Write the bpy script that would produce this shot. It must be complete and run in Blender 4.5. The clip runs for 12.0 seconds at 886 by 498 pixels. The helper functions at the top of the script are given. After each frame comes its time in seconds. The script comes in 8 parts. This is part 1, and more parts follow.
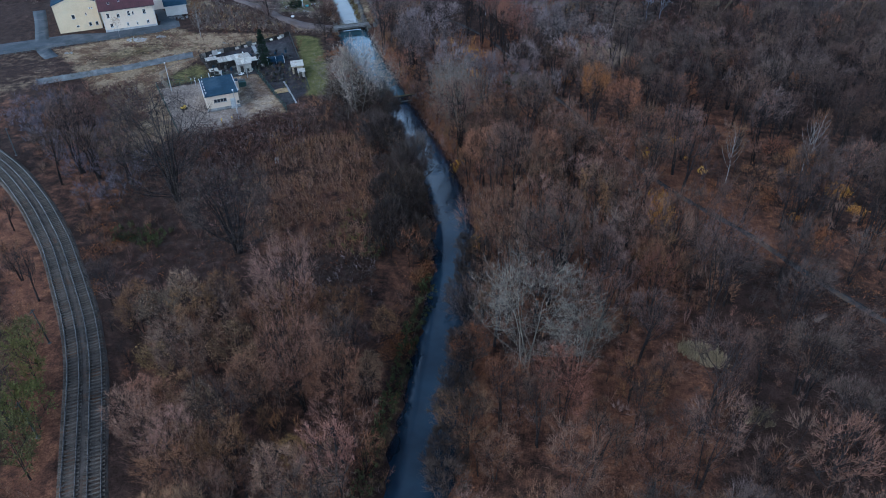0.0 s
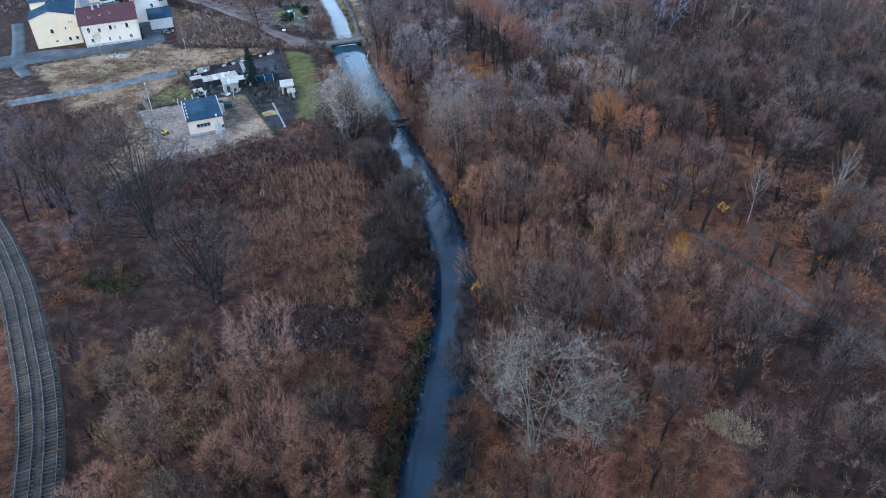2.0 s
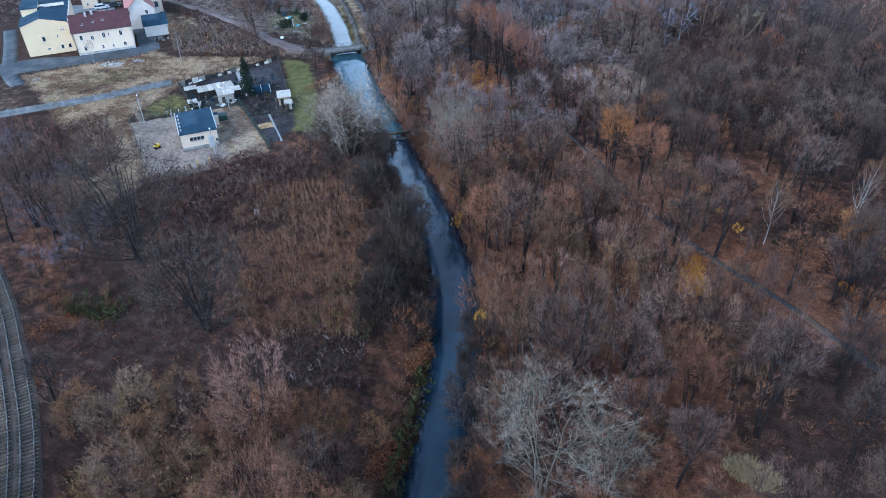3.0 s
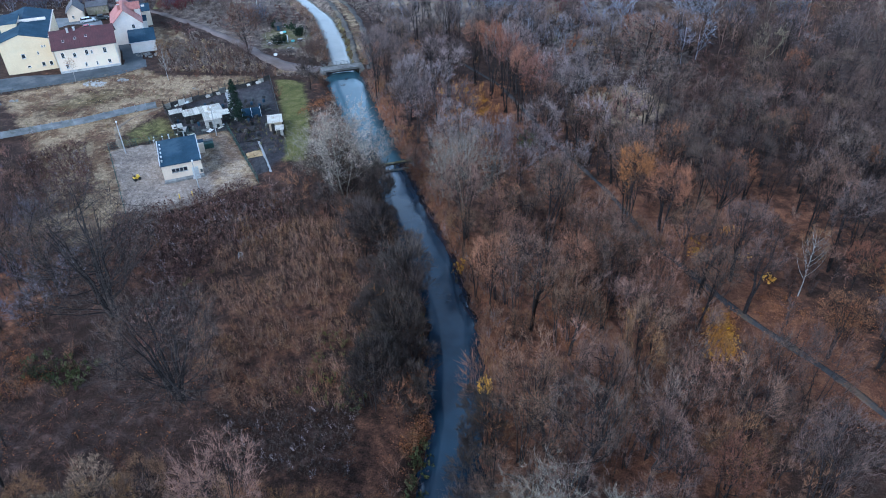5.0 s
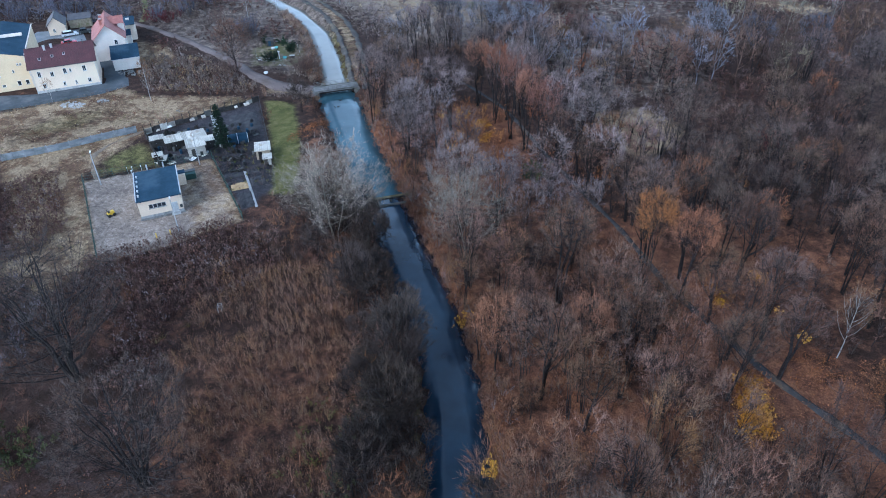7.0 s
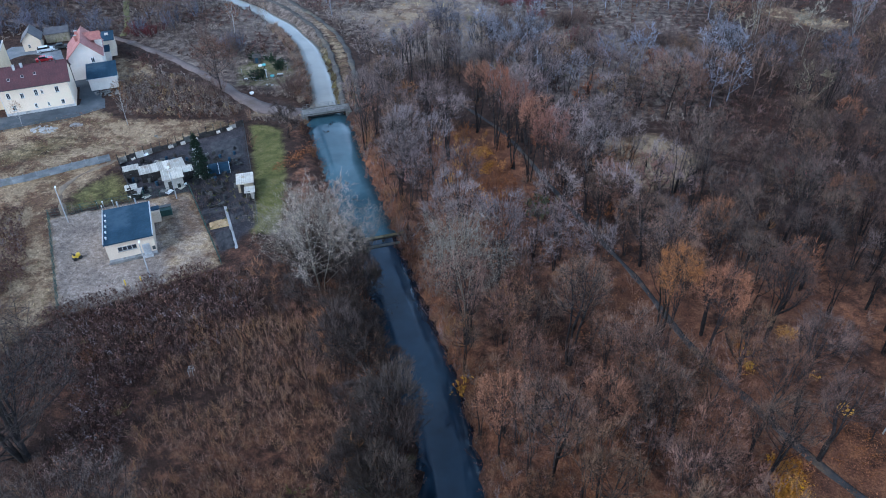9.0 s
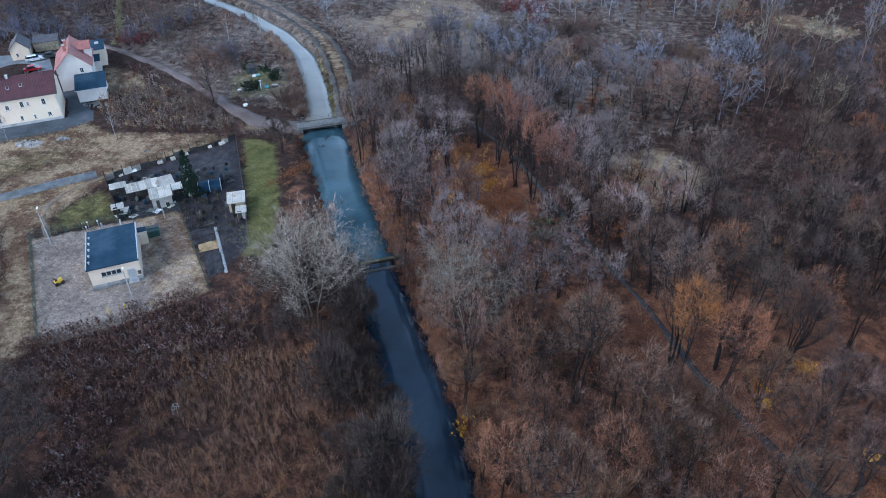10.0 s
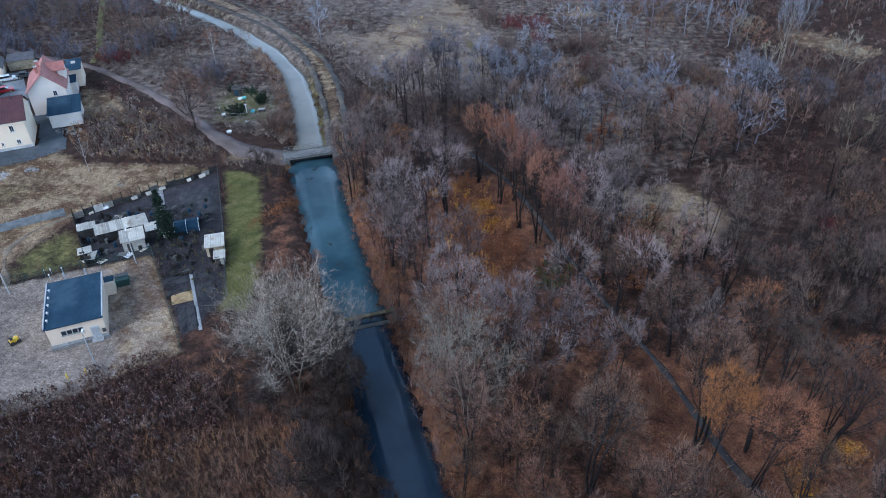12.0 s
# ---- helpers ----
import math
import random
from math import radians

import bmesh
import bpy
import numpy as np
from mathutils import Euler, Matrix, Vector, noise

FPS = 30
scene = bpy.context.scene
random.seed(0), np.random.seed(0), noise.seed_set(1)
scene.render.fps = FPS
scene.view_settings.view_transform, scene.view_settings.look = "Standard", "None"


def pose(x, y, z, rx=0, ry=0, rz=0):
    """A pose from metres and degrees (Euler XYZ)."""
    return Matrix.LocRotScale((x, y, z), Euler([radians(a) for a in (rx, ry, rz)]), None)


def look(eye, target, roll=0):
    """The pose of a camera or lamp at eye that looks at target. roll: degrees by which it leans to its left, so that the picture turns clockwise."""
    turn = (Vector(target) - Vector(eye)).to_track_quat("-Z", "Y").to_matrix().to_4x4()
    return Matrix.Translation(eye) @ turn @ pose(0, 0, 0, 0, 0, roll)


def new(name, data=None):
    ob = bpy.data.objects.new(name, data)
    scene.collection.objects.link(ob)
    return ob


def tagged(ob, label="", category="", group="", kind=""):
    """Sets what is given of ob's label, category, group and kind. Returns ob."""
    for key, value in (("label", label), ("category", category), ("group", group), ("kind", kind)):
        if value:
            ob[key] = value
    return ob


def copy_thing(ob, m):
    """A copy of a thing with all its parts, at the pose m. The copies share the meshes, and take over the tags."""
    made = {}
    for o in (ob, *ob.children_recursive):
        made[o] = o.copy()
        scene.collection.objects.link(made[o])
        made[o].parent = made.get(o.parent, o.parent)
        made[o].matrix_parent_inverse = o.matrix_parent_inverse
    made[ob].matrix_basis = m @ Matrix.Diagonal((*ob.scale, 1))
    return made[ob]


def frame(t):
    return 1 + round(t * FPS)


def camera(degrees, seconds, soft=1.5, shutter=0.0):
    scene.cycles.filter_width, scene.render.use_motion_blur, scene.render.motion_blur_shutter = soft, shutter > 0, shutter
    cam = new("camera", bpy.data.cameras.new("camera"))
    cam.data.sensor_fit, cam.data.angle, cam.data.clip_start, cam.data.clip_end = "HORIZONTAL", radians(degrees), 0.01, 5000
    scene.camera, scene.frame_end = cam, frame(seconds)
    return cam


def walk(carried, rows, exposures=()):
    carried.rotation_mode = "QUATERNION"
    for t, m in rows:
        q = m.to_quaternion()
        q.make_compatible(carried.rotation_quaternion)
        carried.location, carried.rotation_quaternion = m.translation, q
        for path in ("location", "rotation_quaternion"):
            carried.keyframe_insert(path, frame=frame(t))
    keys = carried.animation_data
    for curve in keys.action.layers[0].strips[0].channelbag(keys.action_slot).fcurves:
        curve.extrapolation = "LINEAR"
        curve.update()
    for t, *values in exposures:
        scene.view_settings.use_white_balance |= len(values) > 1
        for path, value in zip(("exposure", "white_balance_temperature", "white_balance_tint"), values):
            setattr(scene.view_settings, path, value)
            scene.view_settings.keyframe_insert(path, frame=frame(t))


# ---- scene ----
cam = camera(64.19, 12.0, 1.0)
ROWS = [
    (0, 0.000, 0.000, 70.015, 53.499, 1.023, 11.809),
    (0.5, -0.621, 3.175, 69.967, 53.476, 1.008, 11.792),
    (1, -1.256, 6.334, 69.914, 53.484, 0.990, 11.784),
    (1.5, -1.894, 9.496, 69.856, 53.490, 0.983, 11.802),
    (2, -2.528, 12.656, 69.800, 53.483, 0.993, 11.773),
    (2.5, -3.168, 15.856, 69.745, 53.482, 0.978, 11.873),
    (3, -3.804, 19.076, 69.691, 53.480, 1.006, 11.970),
    (5, -6.232, 32.119, 69.558, 53.488, 1.009, 12.289),
    (5.5, -6.848, 35.357, 69.523, 53.500, 0.997, 12.317),
    (6, -7.493, 38.561, 69.481, 53.498, 0.973, 12.366),
    (6.5, -8.171, 41.748, 69.430, 53.464, 0.981, 12.381),
    (7, -8.864, 44.916, 69.385, 53.441, 0.996, 12.381),
    (9, -11.524, 57.683, 69.050, 53.444, 0.913, 12.240),
    (9.5, -12.172, 60.877, 69.005, 53.473, 0.892, 12.253),
    (10, -12.817, 64.084, 68.969, 53.473, 0.891, 12.265),
    (10.5, -13.450, 67.292, 68.948, 53.478, 0.847, 12.265),
    (11, -14.084, 70.498, 68.940, 53.483, 0.831, 12.242),
    (11.5, -14.701, 73.706, 68.934, 53.514, 0.821, 12.226),
    (12, -15.321, 76.904, 68.914, 53.541, 0.783, 12.239),
]
walk(cam, [(t, pose(x, y, z, a, b, c)) for t, x, y, z, a, b, c in ROWS],
     [(0.0, -0.2, 4830, 6), (0.25, 0.1, 4830, 6), (0.6, 0.52, 4830, 6), (6.5, 0.48, 4890, 6), (12.0, 0.23, 5080, 8)])

# ---- sky and sun: a bright overcast late-autumn sky ----
world = bpy.data.worlds.new("overcast_sky")
scene.world = world
world.use_nodes = True
wn, wl = world.node_tree.nodes, world.node_tree.links
wn.clear()
sky = wn.new("ShaderNodeTexSky")
sky.sky_type, sky.sun_disc = "NISHITA", False
sky.sun_elevation, sky.sun_rotation = radians(32), radians(215)
sky.air_density, sky.dust_density = 1.0, 2.0
cloud = wn.new("ShaderNodeTexNoise")
cloud.inputs["Scale"].default_value, cloud.inputs["Detail"].default_value = 2.2, 5.0
cramp = wn.new("ShaderNodeValToRGB")
cramp.color_ramp.elements[0].position, cramp.color_ramp.elements[1].position = 0.38, 0.66
cmix = wn.new("ShaderNodeMix")
cmix.data_type = "RGBA"
cmix.inputs[7].default_value = (7.0, 8.6, 11.0, 1)
back = wn.new("ShaderNodeBackground")
back.inputs["Strength"].default_value = 0.081
wout = wn.new("ShaderNodeOutputWorld")
wl.new(cloud.outputs["Fac"], cramp.inputs["Fac"])
wl.new(cramp.outputs["Color"], cmix.inputs[0])
wl.new(sky.outputs["Color"], cmix.inputs[6])
wtc = wn.new("ShaderNodeTexCoord")
wsep = wn.new("ShaderNodeSeparateXYZ")
wl.new(wtc.outputs["Generated"], wsep.inputs[0])
wramp = wn.new("ShaderNodeValToRGB")
for e, (pos, k) in zip(wramp.color_ramp.elements, ((0.0, 6.4), (0.6, 0.85))):
    e.position, e.color = pos, (k, k * (0.97 if k > 3 else 1), k * (0.86 if k > 3 else 1), 1)
wmid = wramp.color_ramp.elements.new(0.33)
wmid.color = (4.3, 4.2, 3.9, 1)
wl.new(wsep.outputs["Z"], wramp.inputs["Fac"])
wmul = wn.new("ShaderNodeMix")
wmul.data_type, wmul.blend_type = "RGBA", "MULTIPLY"
wmul.inputs[0].default_value = 1.0
wl.new(cmix.outputs[2], wmul.inputs[6])
wl.new(wramp.outputs["Color"], wmul.inputs[7])
wl.new(wmul.outputs[2], back.inputs["Color"])
wl.new(back.outputs["Background"], wout.inputs["Surface"])
sun = new("sun", bpy.data.lights.new("sun", "SUN"))
sun.data.energy, sun.data.angle, sun.data.color = 2.1, radians(16), (1.0, 0.97, 0.93)
sun.matrix_world = look((-40, -60, 62), (0, 0, 0))


# ---- materials ----
def noise_col(nt, scale, detail=4.0, rough=0.6, coord="Object"):
    tc = nt.nodes.new("ShaderNodeTexCoord")
    n = nt.nodes.new("ShaderNodeTexNoise")
    n.inputs["Scale"].default_value, n.inputs["Detail"].default_value, n.inputs["Roughness"].default_value = scale, detail, rough
    nt.links.new(tc.outputs[coord], n.inputs["Vector"])
    return n


def ramp(nt, src, stops):
    r = nt.nodes.new("ShaderNodeValToRGB")
    el = r.color_ramp.elements
    while len(el) < len(stops):
        el.new(0.5)
    for e, (pos, c) in zip(el, stops):
        e.position, e.color = pos, (*c, 1)
    nt.links.new(src, r.inputs["Fac"])
    return r.outputs["Color"]


def mixc(nt, fac, a, b, blend="MIX"):
    m = nt.nodes.new("ShaderNodeMix")
    m.data_type, m.blend_type = "RGBA", blend
    for sock, v in ((m.inputs[0], fac), (m.inputs[6], a), (m.inputs[7], b)):
        if hasattr(v, "is_linked"):
            nt.links.new(v, sock)
        elif isinstance(v, tuple):
            sock.default_value = (*v, 1)
        else:
            sock.default_value = v
    return m.outputs[2]


def maths(nt, op, a, b=0.0, clamp=False):
    m = nt.nodes.new("ShaderNodeMath")
    m.operation, m.use_clamp = op, clamp
    for sock, v in ((m.inputs[0], a), (m.inputs[1], b)):
        if hasattr(v, "is_linked"):
            nt.links.new(v, sock)
        else:
            sock.default_value = v
    return m.outputs[0]


def blank(name, rough=0.8, metal=0.0):
    m = bpy.data.materials.new(name)
    m.use_nodes = True
    nt = m.node_tree
    p = nt.nodes["Principled BSDF"]
    p.inputs["Roughness"].default_value, p.inputs["Metallic"].default_value = rough, metal
    return m, nt, p


def bump(nt, p, src, strength=0.4, dist=0.05):
    b = nt.nodes.new("ShaderNodeBump")
    b.inputs["Strength"].default_value, b.inputs["Distance"].default_value = strength, dist
    nt.links.new(src, b.inputs["Height"])
    nt.links.new(b.outputs["Normal"], p.inputs["Normal"])


def surface(name, c0, c1, scale=1.5, fine=14.0, rough=0.8, metal=0.0, bumps=0.3, dist=0.03, stain=None, vary=0.0):
    """Two-scale mottled surface: broad stains and fine grain."""
    m, nt, p = blank(name, rough, metal)
    p.inputs["Specular IOR Level"].default_value = 0.12 if rough > 0.8 else 0.5
    big, small = noise_col(nt, scale), noise_col(nt, fine, 3.0)
    col = ramp(nt, big.outputs["Fac"], [(0.32, c0), (0.68, c1)])
    grain = ramp(nt, small.outputs["Fac"], [(0.25, (0.62, 0.62, 0.62)), (0.75, (1.25, 1.25, 1.25))])
    col = mixc(nt, 0.7, col, grain, "MULTIPLY")
    if stain:
        st = noise_col(nt, scale * 0.45, 6.0, 0.7)
        col = mixc(nt, ramp(nt, st.outputs["Fac"], [(0.52, (0, 0, 0)), (0.64, (0.8, 0.8, 0.8))]), col, stain)
    if vary:
        oi = nt.nodes.new("ShaderNodeObjectInfo")
        v = maths(nt, "MULTIPLY_ADD", oi.outputs["Random"], vary)
        nt.nodes[-1].inputs[2].default_value = 1 - vary / 2
        hv = nt.nodes.new("ShaderNodeHueSaturation")
        nt.links.new(v, hv.inputs["Value"])
        nt.links.new(col, hv.inputs["Color"])
        col = hv.outputs["Color"]
    nt.links.new(col, p.inputs["Base Color"])
    bump(nt, p, small.outputs["Fac"], bumps, dist)
    return m


def plant(name, c0, c1, c2=None, rough=0.85, vary=0.3, hue=0.025, sat=0.2, mottle=(0.5, 0.9, 1.2, 1.45)):
    """Twigs and dead leaves: colour varies plant by plant (tint) and twig by twig."""
    m, nt, p = blank(name, rough)
    at = nt.nodes.new("ShaderNodeAttribute")
    at.attribute_name = "tint"
    ge = nt.nodes.new("ShaderNodeNewGeometry")
    oi = nt.nodes.new("ShaderNodeObjectInfo")
    f = maths(nt, "ADD", at.outputs["Fac"], oi.outputs["Random"])
    f = maths(nt, "FRACT", f)
    col = ramp(nt, f, [(0.0, c0), (0.55, c1), (1.0, c2 or c1)])
    hv = nt.nodes.new("ShaderNodeHueSaturation")
    for key, k, lo, span in (("Hue", 3.1, 0.5 - 0.5 * hue, hue), ("Saturation", 9.3, 1 - sat, 2 * sat), ("Value", 5.7, 1 - vary, 2 * vary)):
        own = maths(nt, "FRACT", maths(nt, "MULTIPLY", f, k))
        nt.links.new(maths(nt, "ADD", maths(nt, "MULTIPLY", own, span), lo), hv.inputs[key])
    nt.links.new(col, hv.inputs["Color"])
    isl = ramp(nt, ge.outputs["Random Per Island"], [(q, (k, k, k)) for q, k in zip((0.0, 0.45, 0.85, 1.0), mottle)])
    nt.links.new(mixc(nt, 1.0, hv.outputs["Color"], isl, "MULTIPLY"), p.inputs["Base Color"])
    p.inputs["Specular IOR Level"].default_value = 0.1
    return m


BARK = surface("dark_bark", (0.012, 0.01, 0.01), (0.034, 0.028, 0.027), 2.0, 22.0, 0.9, vary=0.5)
BARK_PALE = surface("pale_grey_bark", (0.12, 0.11, 0.1), (0.23, 0.215, 0.197), 2.0, 22.0, 0.9)
BARK_ASH = surface("ash_grey_bark", (0.094, 0.08, 0.064), (0.162, 0.142, 0.115), 2.0, 22.0, 0.9)
BARK_BIRCH = surface("white_birch_bark", (0.22, 0.21, 0.2), (0.4, 0.385, 0.37), 3.0, 9.0, 0.7, stain=(0.05, 0.045, 0.04))
TW_GREY = plant("grey_twigs", (0.127, 0.077, 0.057), (0.171, 0.106, 0.078), (0.147, 0.088, 0.062))
TW_BROWN = plant("brown_twigs", (0.137, 0.071, 0.043), (0.189, 0.102, 0.062), (0.149, 0.086, 0.058))
TW_RUST = plant("rusty_twigs", (0.158, 0.08, 0.052), (0.205, 0.102, 0.063), (0.158, 0.087, 0.062))
TW_PALE = plant("pale_twigs", (0.165, 0.137, 0.104), (0.222, 0.188, 0.145), (0.185, 0.154, 0.118))
TW_POPLAR = plant("silvery_poplar_twigs", (0.21, 0.168, 0.136), (0.278, 0.228, 0.186), (0.235, 0.19, 0.156))
TW_DARK = plant("dark_twigs", (0.047, 0.035, 0.029), (0.074, 0.055, 0.046), (0.061, 0.044, 0.036))
TW_ORANGE = plant("orange_dead_leaves", (0.19, 0.077, 0.034), (0.24, 0.101, 0.042), (0.18, 0.078, 0.036), vary=0.12, hue=0.012, sat=0.08)
TW_YELLOW = plant("yellow_leaves", (0.62, 0.33, 0.035), (0.68, 0.39, 0.05), (0.55, 0.26, 0.03), vary=0.12, hue=0.012, sat=0.08)
TW_RED = plant("dark_red_twigs", (0.1, 0.03, 0.032), (0.14, 0.045, 0.043), (0.09, 0.028, 0.03), vary=0.12, hue=0.012, sat=0.08)
TW_REED = plant("dry_reed", (0.3, 0.21, 0.12), (0.4, 0.3, 0.18), (0.25, 0.16, 0.1))
TW_THICKET = plant("tan_brown_stems", (0.215, 0.121, 0.074), (0.286, 0.169, 0.105), (0.247, 0.141, 0.089))
# pale blue-tinged grey: distance haze put into the twig colour
TW_HAZE_PALE = plant("haze_paled_twigs", (0.153, 0.151, 0.181), (0.21, 0.207, 0.244), (0.183, 0.174, 0.199))
TW_OLIVE = plant("olive_leaves", (0.09, 0.085, 0.03), (0.14, 0.12, 0.045), (0.1, 0.11, 0.03), vary=0.12, hue=0.012, sat=0.08)
TW_GREEN = plant("ivy_green_leaves", (0.045, 0.05, 0.022), (0.068, 0.074, 0.03), (0.09, 0.085, 0.036), vary=0.12, hue=0.012, sat=0.08)
TW_WEED = plant("dead_knotweed", (0.071, 0.039, 0.031), (0.11, 0.063, 0.051), (0.153, 0.095, 0.077))
TW_SEED = plant("pale_seed_heads", (0.17, 0.137, 0.134), (0.235, 0.19, 0.185), (0.15, 0.118, 0.115))
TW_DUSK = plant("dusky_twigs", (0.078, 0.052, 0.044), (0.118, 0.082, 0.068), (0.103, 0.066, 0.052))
TW_TAN = plant("tan_twigs", (0.206, 0.12, 0.069), (0.277, 0.171, 0.093), (0.21, 0.126, 0.079))
TW_GOLDROD = plant("dead_goldenrod", (0.128, 0.1, 0.086), (0.205, 0.165, 0.14), (0.16, 0.122, 0.106))
TW_RUSSET = plant("russet_dead_stems", (0.089, 0.045, 0.035), (0.131, 0.068, 0.05), (0.105, 0.06, 0.05))
TW_AMBER = plant("amber_leaves", (0.42, 0.19, 0.05), (0.48, 0.24, 0.065), (0.36, 0.15, 0.045), vary=0.12, hue=0.012, sat=0.08)
TW_GOLD = plant("golden_leaves", (0.47, 0.215, 0.04), (0.55, 0.27, 0.052), (0.41, 0.175, 0.038), vary=0.12, hue=0.012, sat=0.08)
TW_STRAW = plant("straw_pale_reed", (0.27, 0.21, 0.125), (0.36, 0.285, 0.17), (0.23, 0.17, 0.1), vary=0.12, hue=0.012, sat=0.08)
TW_BANK = plant("reddish_dry_reed", (0.23, 0.155, 0.115), (0.3, 0.215, 0.16), (0.2, 0.135, 0.105))
# mauve grey, lifted lighter and bluer for haze over farther trees
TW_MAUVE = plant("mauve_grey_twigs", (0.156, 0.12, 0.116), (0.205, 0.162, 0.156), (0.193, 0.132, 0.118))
TW_DOME = plant("rosy_brown_twigs", (0.208, 0.111, 0.066), (0.271, 0.151, 0.092), (0.226, 0.12, 0.071))
TW_CREAM = plant("twigs_with_cream_leaves", (0.179, 0.114, 0.073), (0.226, 0.151, 0.088), (0.158, 0.109, 0.079), mottle=(0.5, 0.7, 1.0, 2.6))
TW_COPPER = plant("copper_brown_twigs", (0.2, 0.095, 0.06), (0.247, 0.118, 0.074), (0.184, 0.097, 0.067), vary=0.15, sat=0.1)
TW_PLUM = plant("plum_grey_twigs", (0.11, 0.092, 0.108), (0.15, 0.126, 0.145), (0.13, 0.105, 0.115))
# next two: twig colours with the blue of distance haze mixed in
TW_HAZE = plant("haze_blue_scrub", (0.089, 0.087, 0.109), (0.129, 0.126, 0.155), (0.109, 0.101, 0.124))
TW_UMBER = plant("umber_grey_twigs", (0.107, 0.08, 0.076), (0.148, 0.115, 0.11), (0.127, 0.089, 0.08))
TW_FIR = plant("spruce_needles", (0.012, 0.022, 0.014), (0.022, 0.035, 0.02), (0.03, 0.045, 0.025), vary=0.12, hue=0.012, sat=0.08)
TW_GRASS = plant("grass_blades", (0.085, 0.09, 0.03), (0.14, 0.13, 0.045), (0.22, 0.165, 0.08), vary=0.12, hue=0.012, sat=0.08)

CREAM = surface("cream_render", (0.62, 0.5, 0.38), (0.7, 0.57, 0.44), 0.35, 9.0, 0.85, stain=(0.62, 0.53, 0.4))
OCHRE = surface("yellow_ochre_render", (0.55, 0.43, 0.28), (0.64, 0.51, 0.34), 0.25, 9.0, 0.85, stain=(0.5, 0.42, 0.3))
WHITE = surface("white_render", (0.56, 0.49, 0.43), (0.66, 0.585, 0.52), 0.4, 9.0, 0.85, stain=(0.5, 0.49, 0.47))
BLUE_FELT = surface("blue_grey_roof_felt", (0.016, 0.036, 0.06), (0.03, 0.058, 0.09), 0.3, 6.0, 0.9, stain=(0.045, 0.072, 0.1))
BURGUNDY = surface("burgundy_roof_sheet", (0.045, 0.014, 0.017), (0.072, 0.022, 0.025), 0.5, 6.0, 0.65, vary=0.25)
RED_TILE = surface("faded_red_tiles", (0.24, 0.085, 0.07), (0.34, 0.14, 0.115), 0.8, 7.0, 0.75, vary=0.3)
DARK_TILE = surface("dark_roof_tiles", (0.05, 0.045, 0.05), (0.1, 0.085, 0.085), 0.8, 7.0, 0.75)
GLASS = surface("dark_window_glass", (0.012, 0.015, 0.02), (0.03, 0.035, 0.045), 1.0, 5.0, 0.08, bumps=0.0)
PVC = surface("white_frame_paint", (0.62, 0.62, 0.62), (0.78, 0.78, 0.77), 1.0, 12.0, 0.5, bumps=0.05)
CONCRETE = surface("weathered_concrete", (0.26, 0.26, 0.26), (0.42, 0.41, 0.4), 0.8, 12.0, 0.9, stain=(0.14, 0.14, 0.13), vary=0.25)
FENCE_CONC = surface("grey_precast_concrete", (0.15, 0.16, 0.17), (0.25, 0.26, 0.27), 0.6, 10.0, 0.9, stain=(0.1, 0.1, 0.09), vary=0.35)
DECK = surface("worn_bridge_deck", (0.13, 0.125, 0.12), (0.21, 0.205, 0.2), 0.7, 9.0, 0.9, stain=(0.08, 0.075, 0.07))
DARK_CONC = surface("wet_dark_concrete", (0.06, 0.06, 0.055), (0.13, 0.125, 0.11), 0.8, 12.0, 0.8, stain=(0.035, 0.04, 0.025))
ASPHALT = surface("asphalt", (0.05, 0.058, 0.066), (0.09, 0.098, 0.108), 0.25, 20.0, 0.85, stain=(0.13, 0.135, 0.14))
GRAVELPATH = surface("grey_gravel_path", (0.036, 0.034, 0.034), (0.072, 0.067, 0.066), 0.4, 10.0, 0.95, stain=(0.13, 0.09, 0.06))
MUD = surface("dark_gravel_track", (0.048, 0.043, 0.04), (0.095, 0.084, 0.076), 0.35, 7.0, 0.95, bumps=0.6, dist=0.06, stain=(0.15, 0.125, 0.085))
COURT = surface("pale_worn_asphalt", (0.13, 0.14, 0.15), (0.21, 0.22, 0.235), 0.25, 20.0, 0.85, stain=(0.26, 0.265, 0.27))
GRASS_TRACK = surface("trodden_grass", (0.085, 0.085, 0.035), (0.16, 0.145, 0.065), 0.4, 7.0, 0.95, stain=(0.13, 0.1, 0.07))
DIRT = surface("packed_dirt", (0.118, 0.09, 0.082), (0.19, 0.149, 0.135), 0.22, 6.0, 0.95, bumps=0.6, dist=0.08, stain=(0.1, 0.075, 0.06))
FIELD_DIRT = surface("trodden_field_earth", (0.12, 0.09, 0.066), (0.23, 0.18, 0.135), 0.5, 5.0, 0.95, bumps=0.6, dist=0.08, stain=(0.26, 0.2, 0.13))
BALLAST = surface("rail_ballast", (0.064, 0.052, 0.044), (0.13, 0.106, 0.09), 0.6, 9.0, 0.95, bumps=1.0, dist=0.1, stain=(0.125, 0.069, 0.04))
SLEEPER = surface("concrete_sleeper", (0.078, 0.065, 0.053), (0.14, 0.118, 0.097), 2.0, 14.0, 0.9, vary=0.5)
RAIL = surface("rail_steel", (0.13, 0.115, 0.105), (0.24, 0.215, 0.2), 1.0, 12.0, 0.5, 0.7)
STEEL = surface("galvanised_steel", (0.4, 0.41, 0.42), (0.55, 0.56, 0.57), 3.0, 30.0, 0.5, 0.5, bumps=0.1)
DARK_STEEL = surface("dark_painted_steel", (0.03, 0.035, 0.035), (0.07, 0.075, 0.075), 3.0, 20.0, 0.6, 0.2, bumps=0.1)
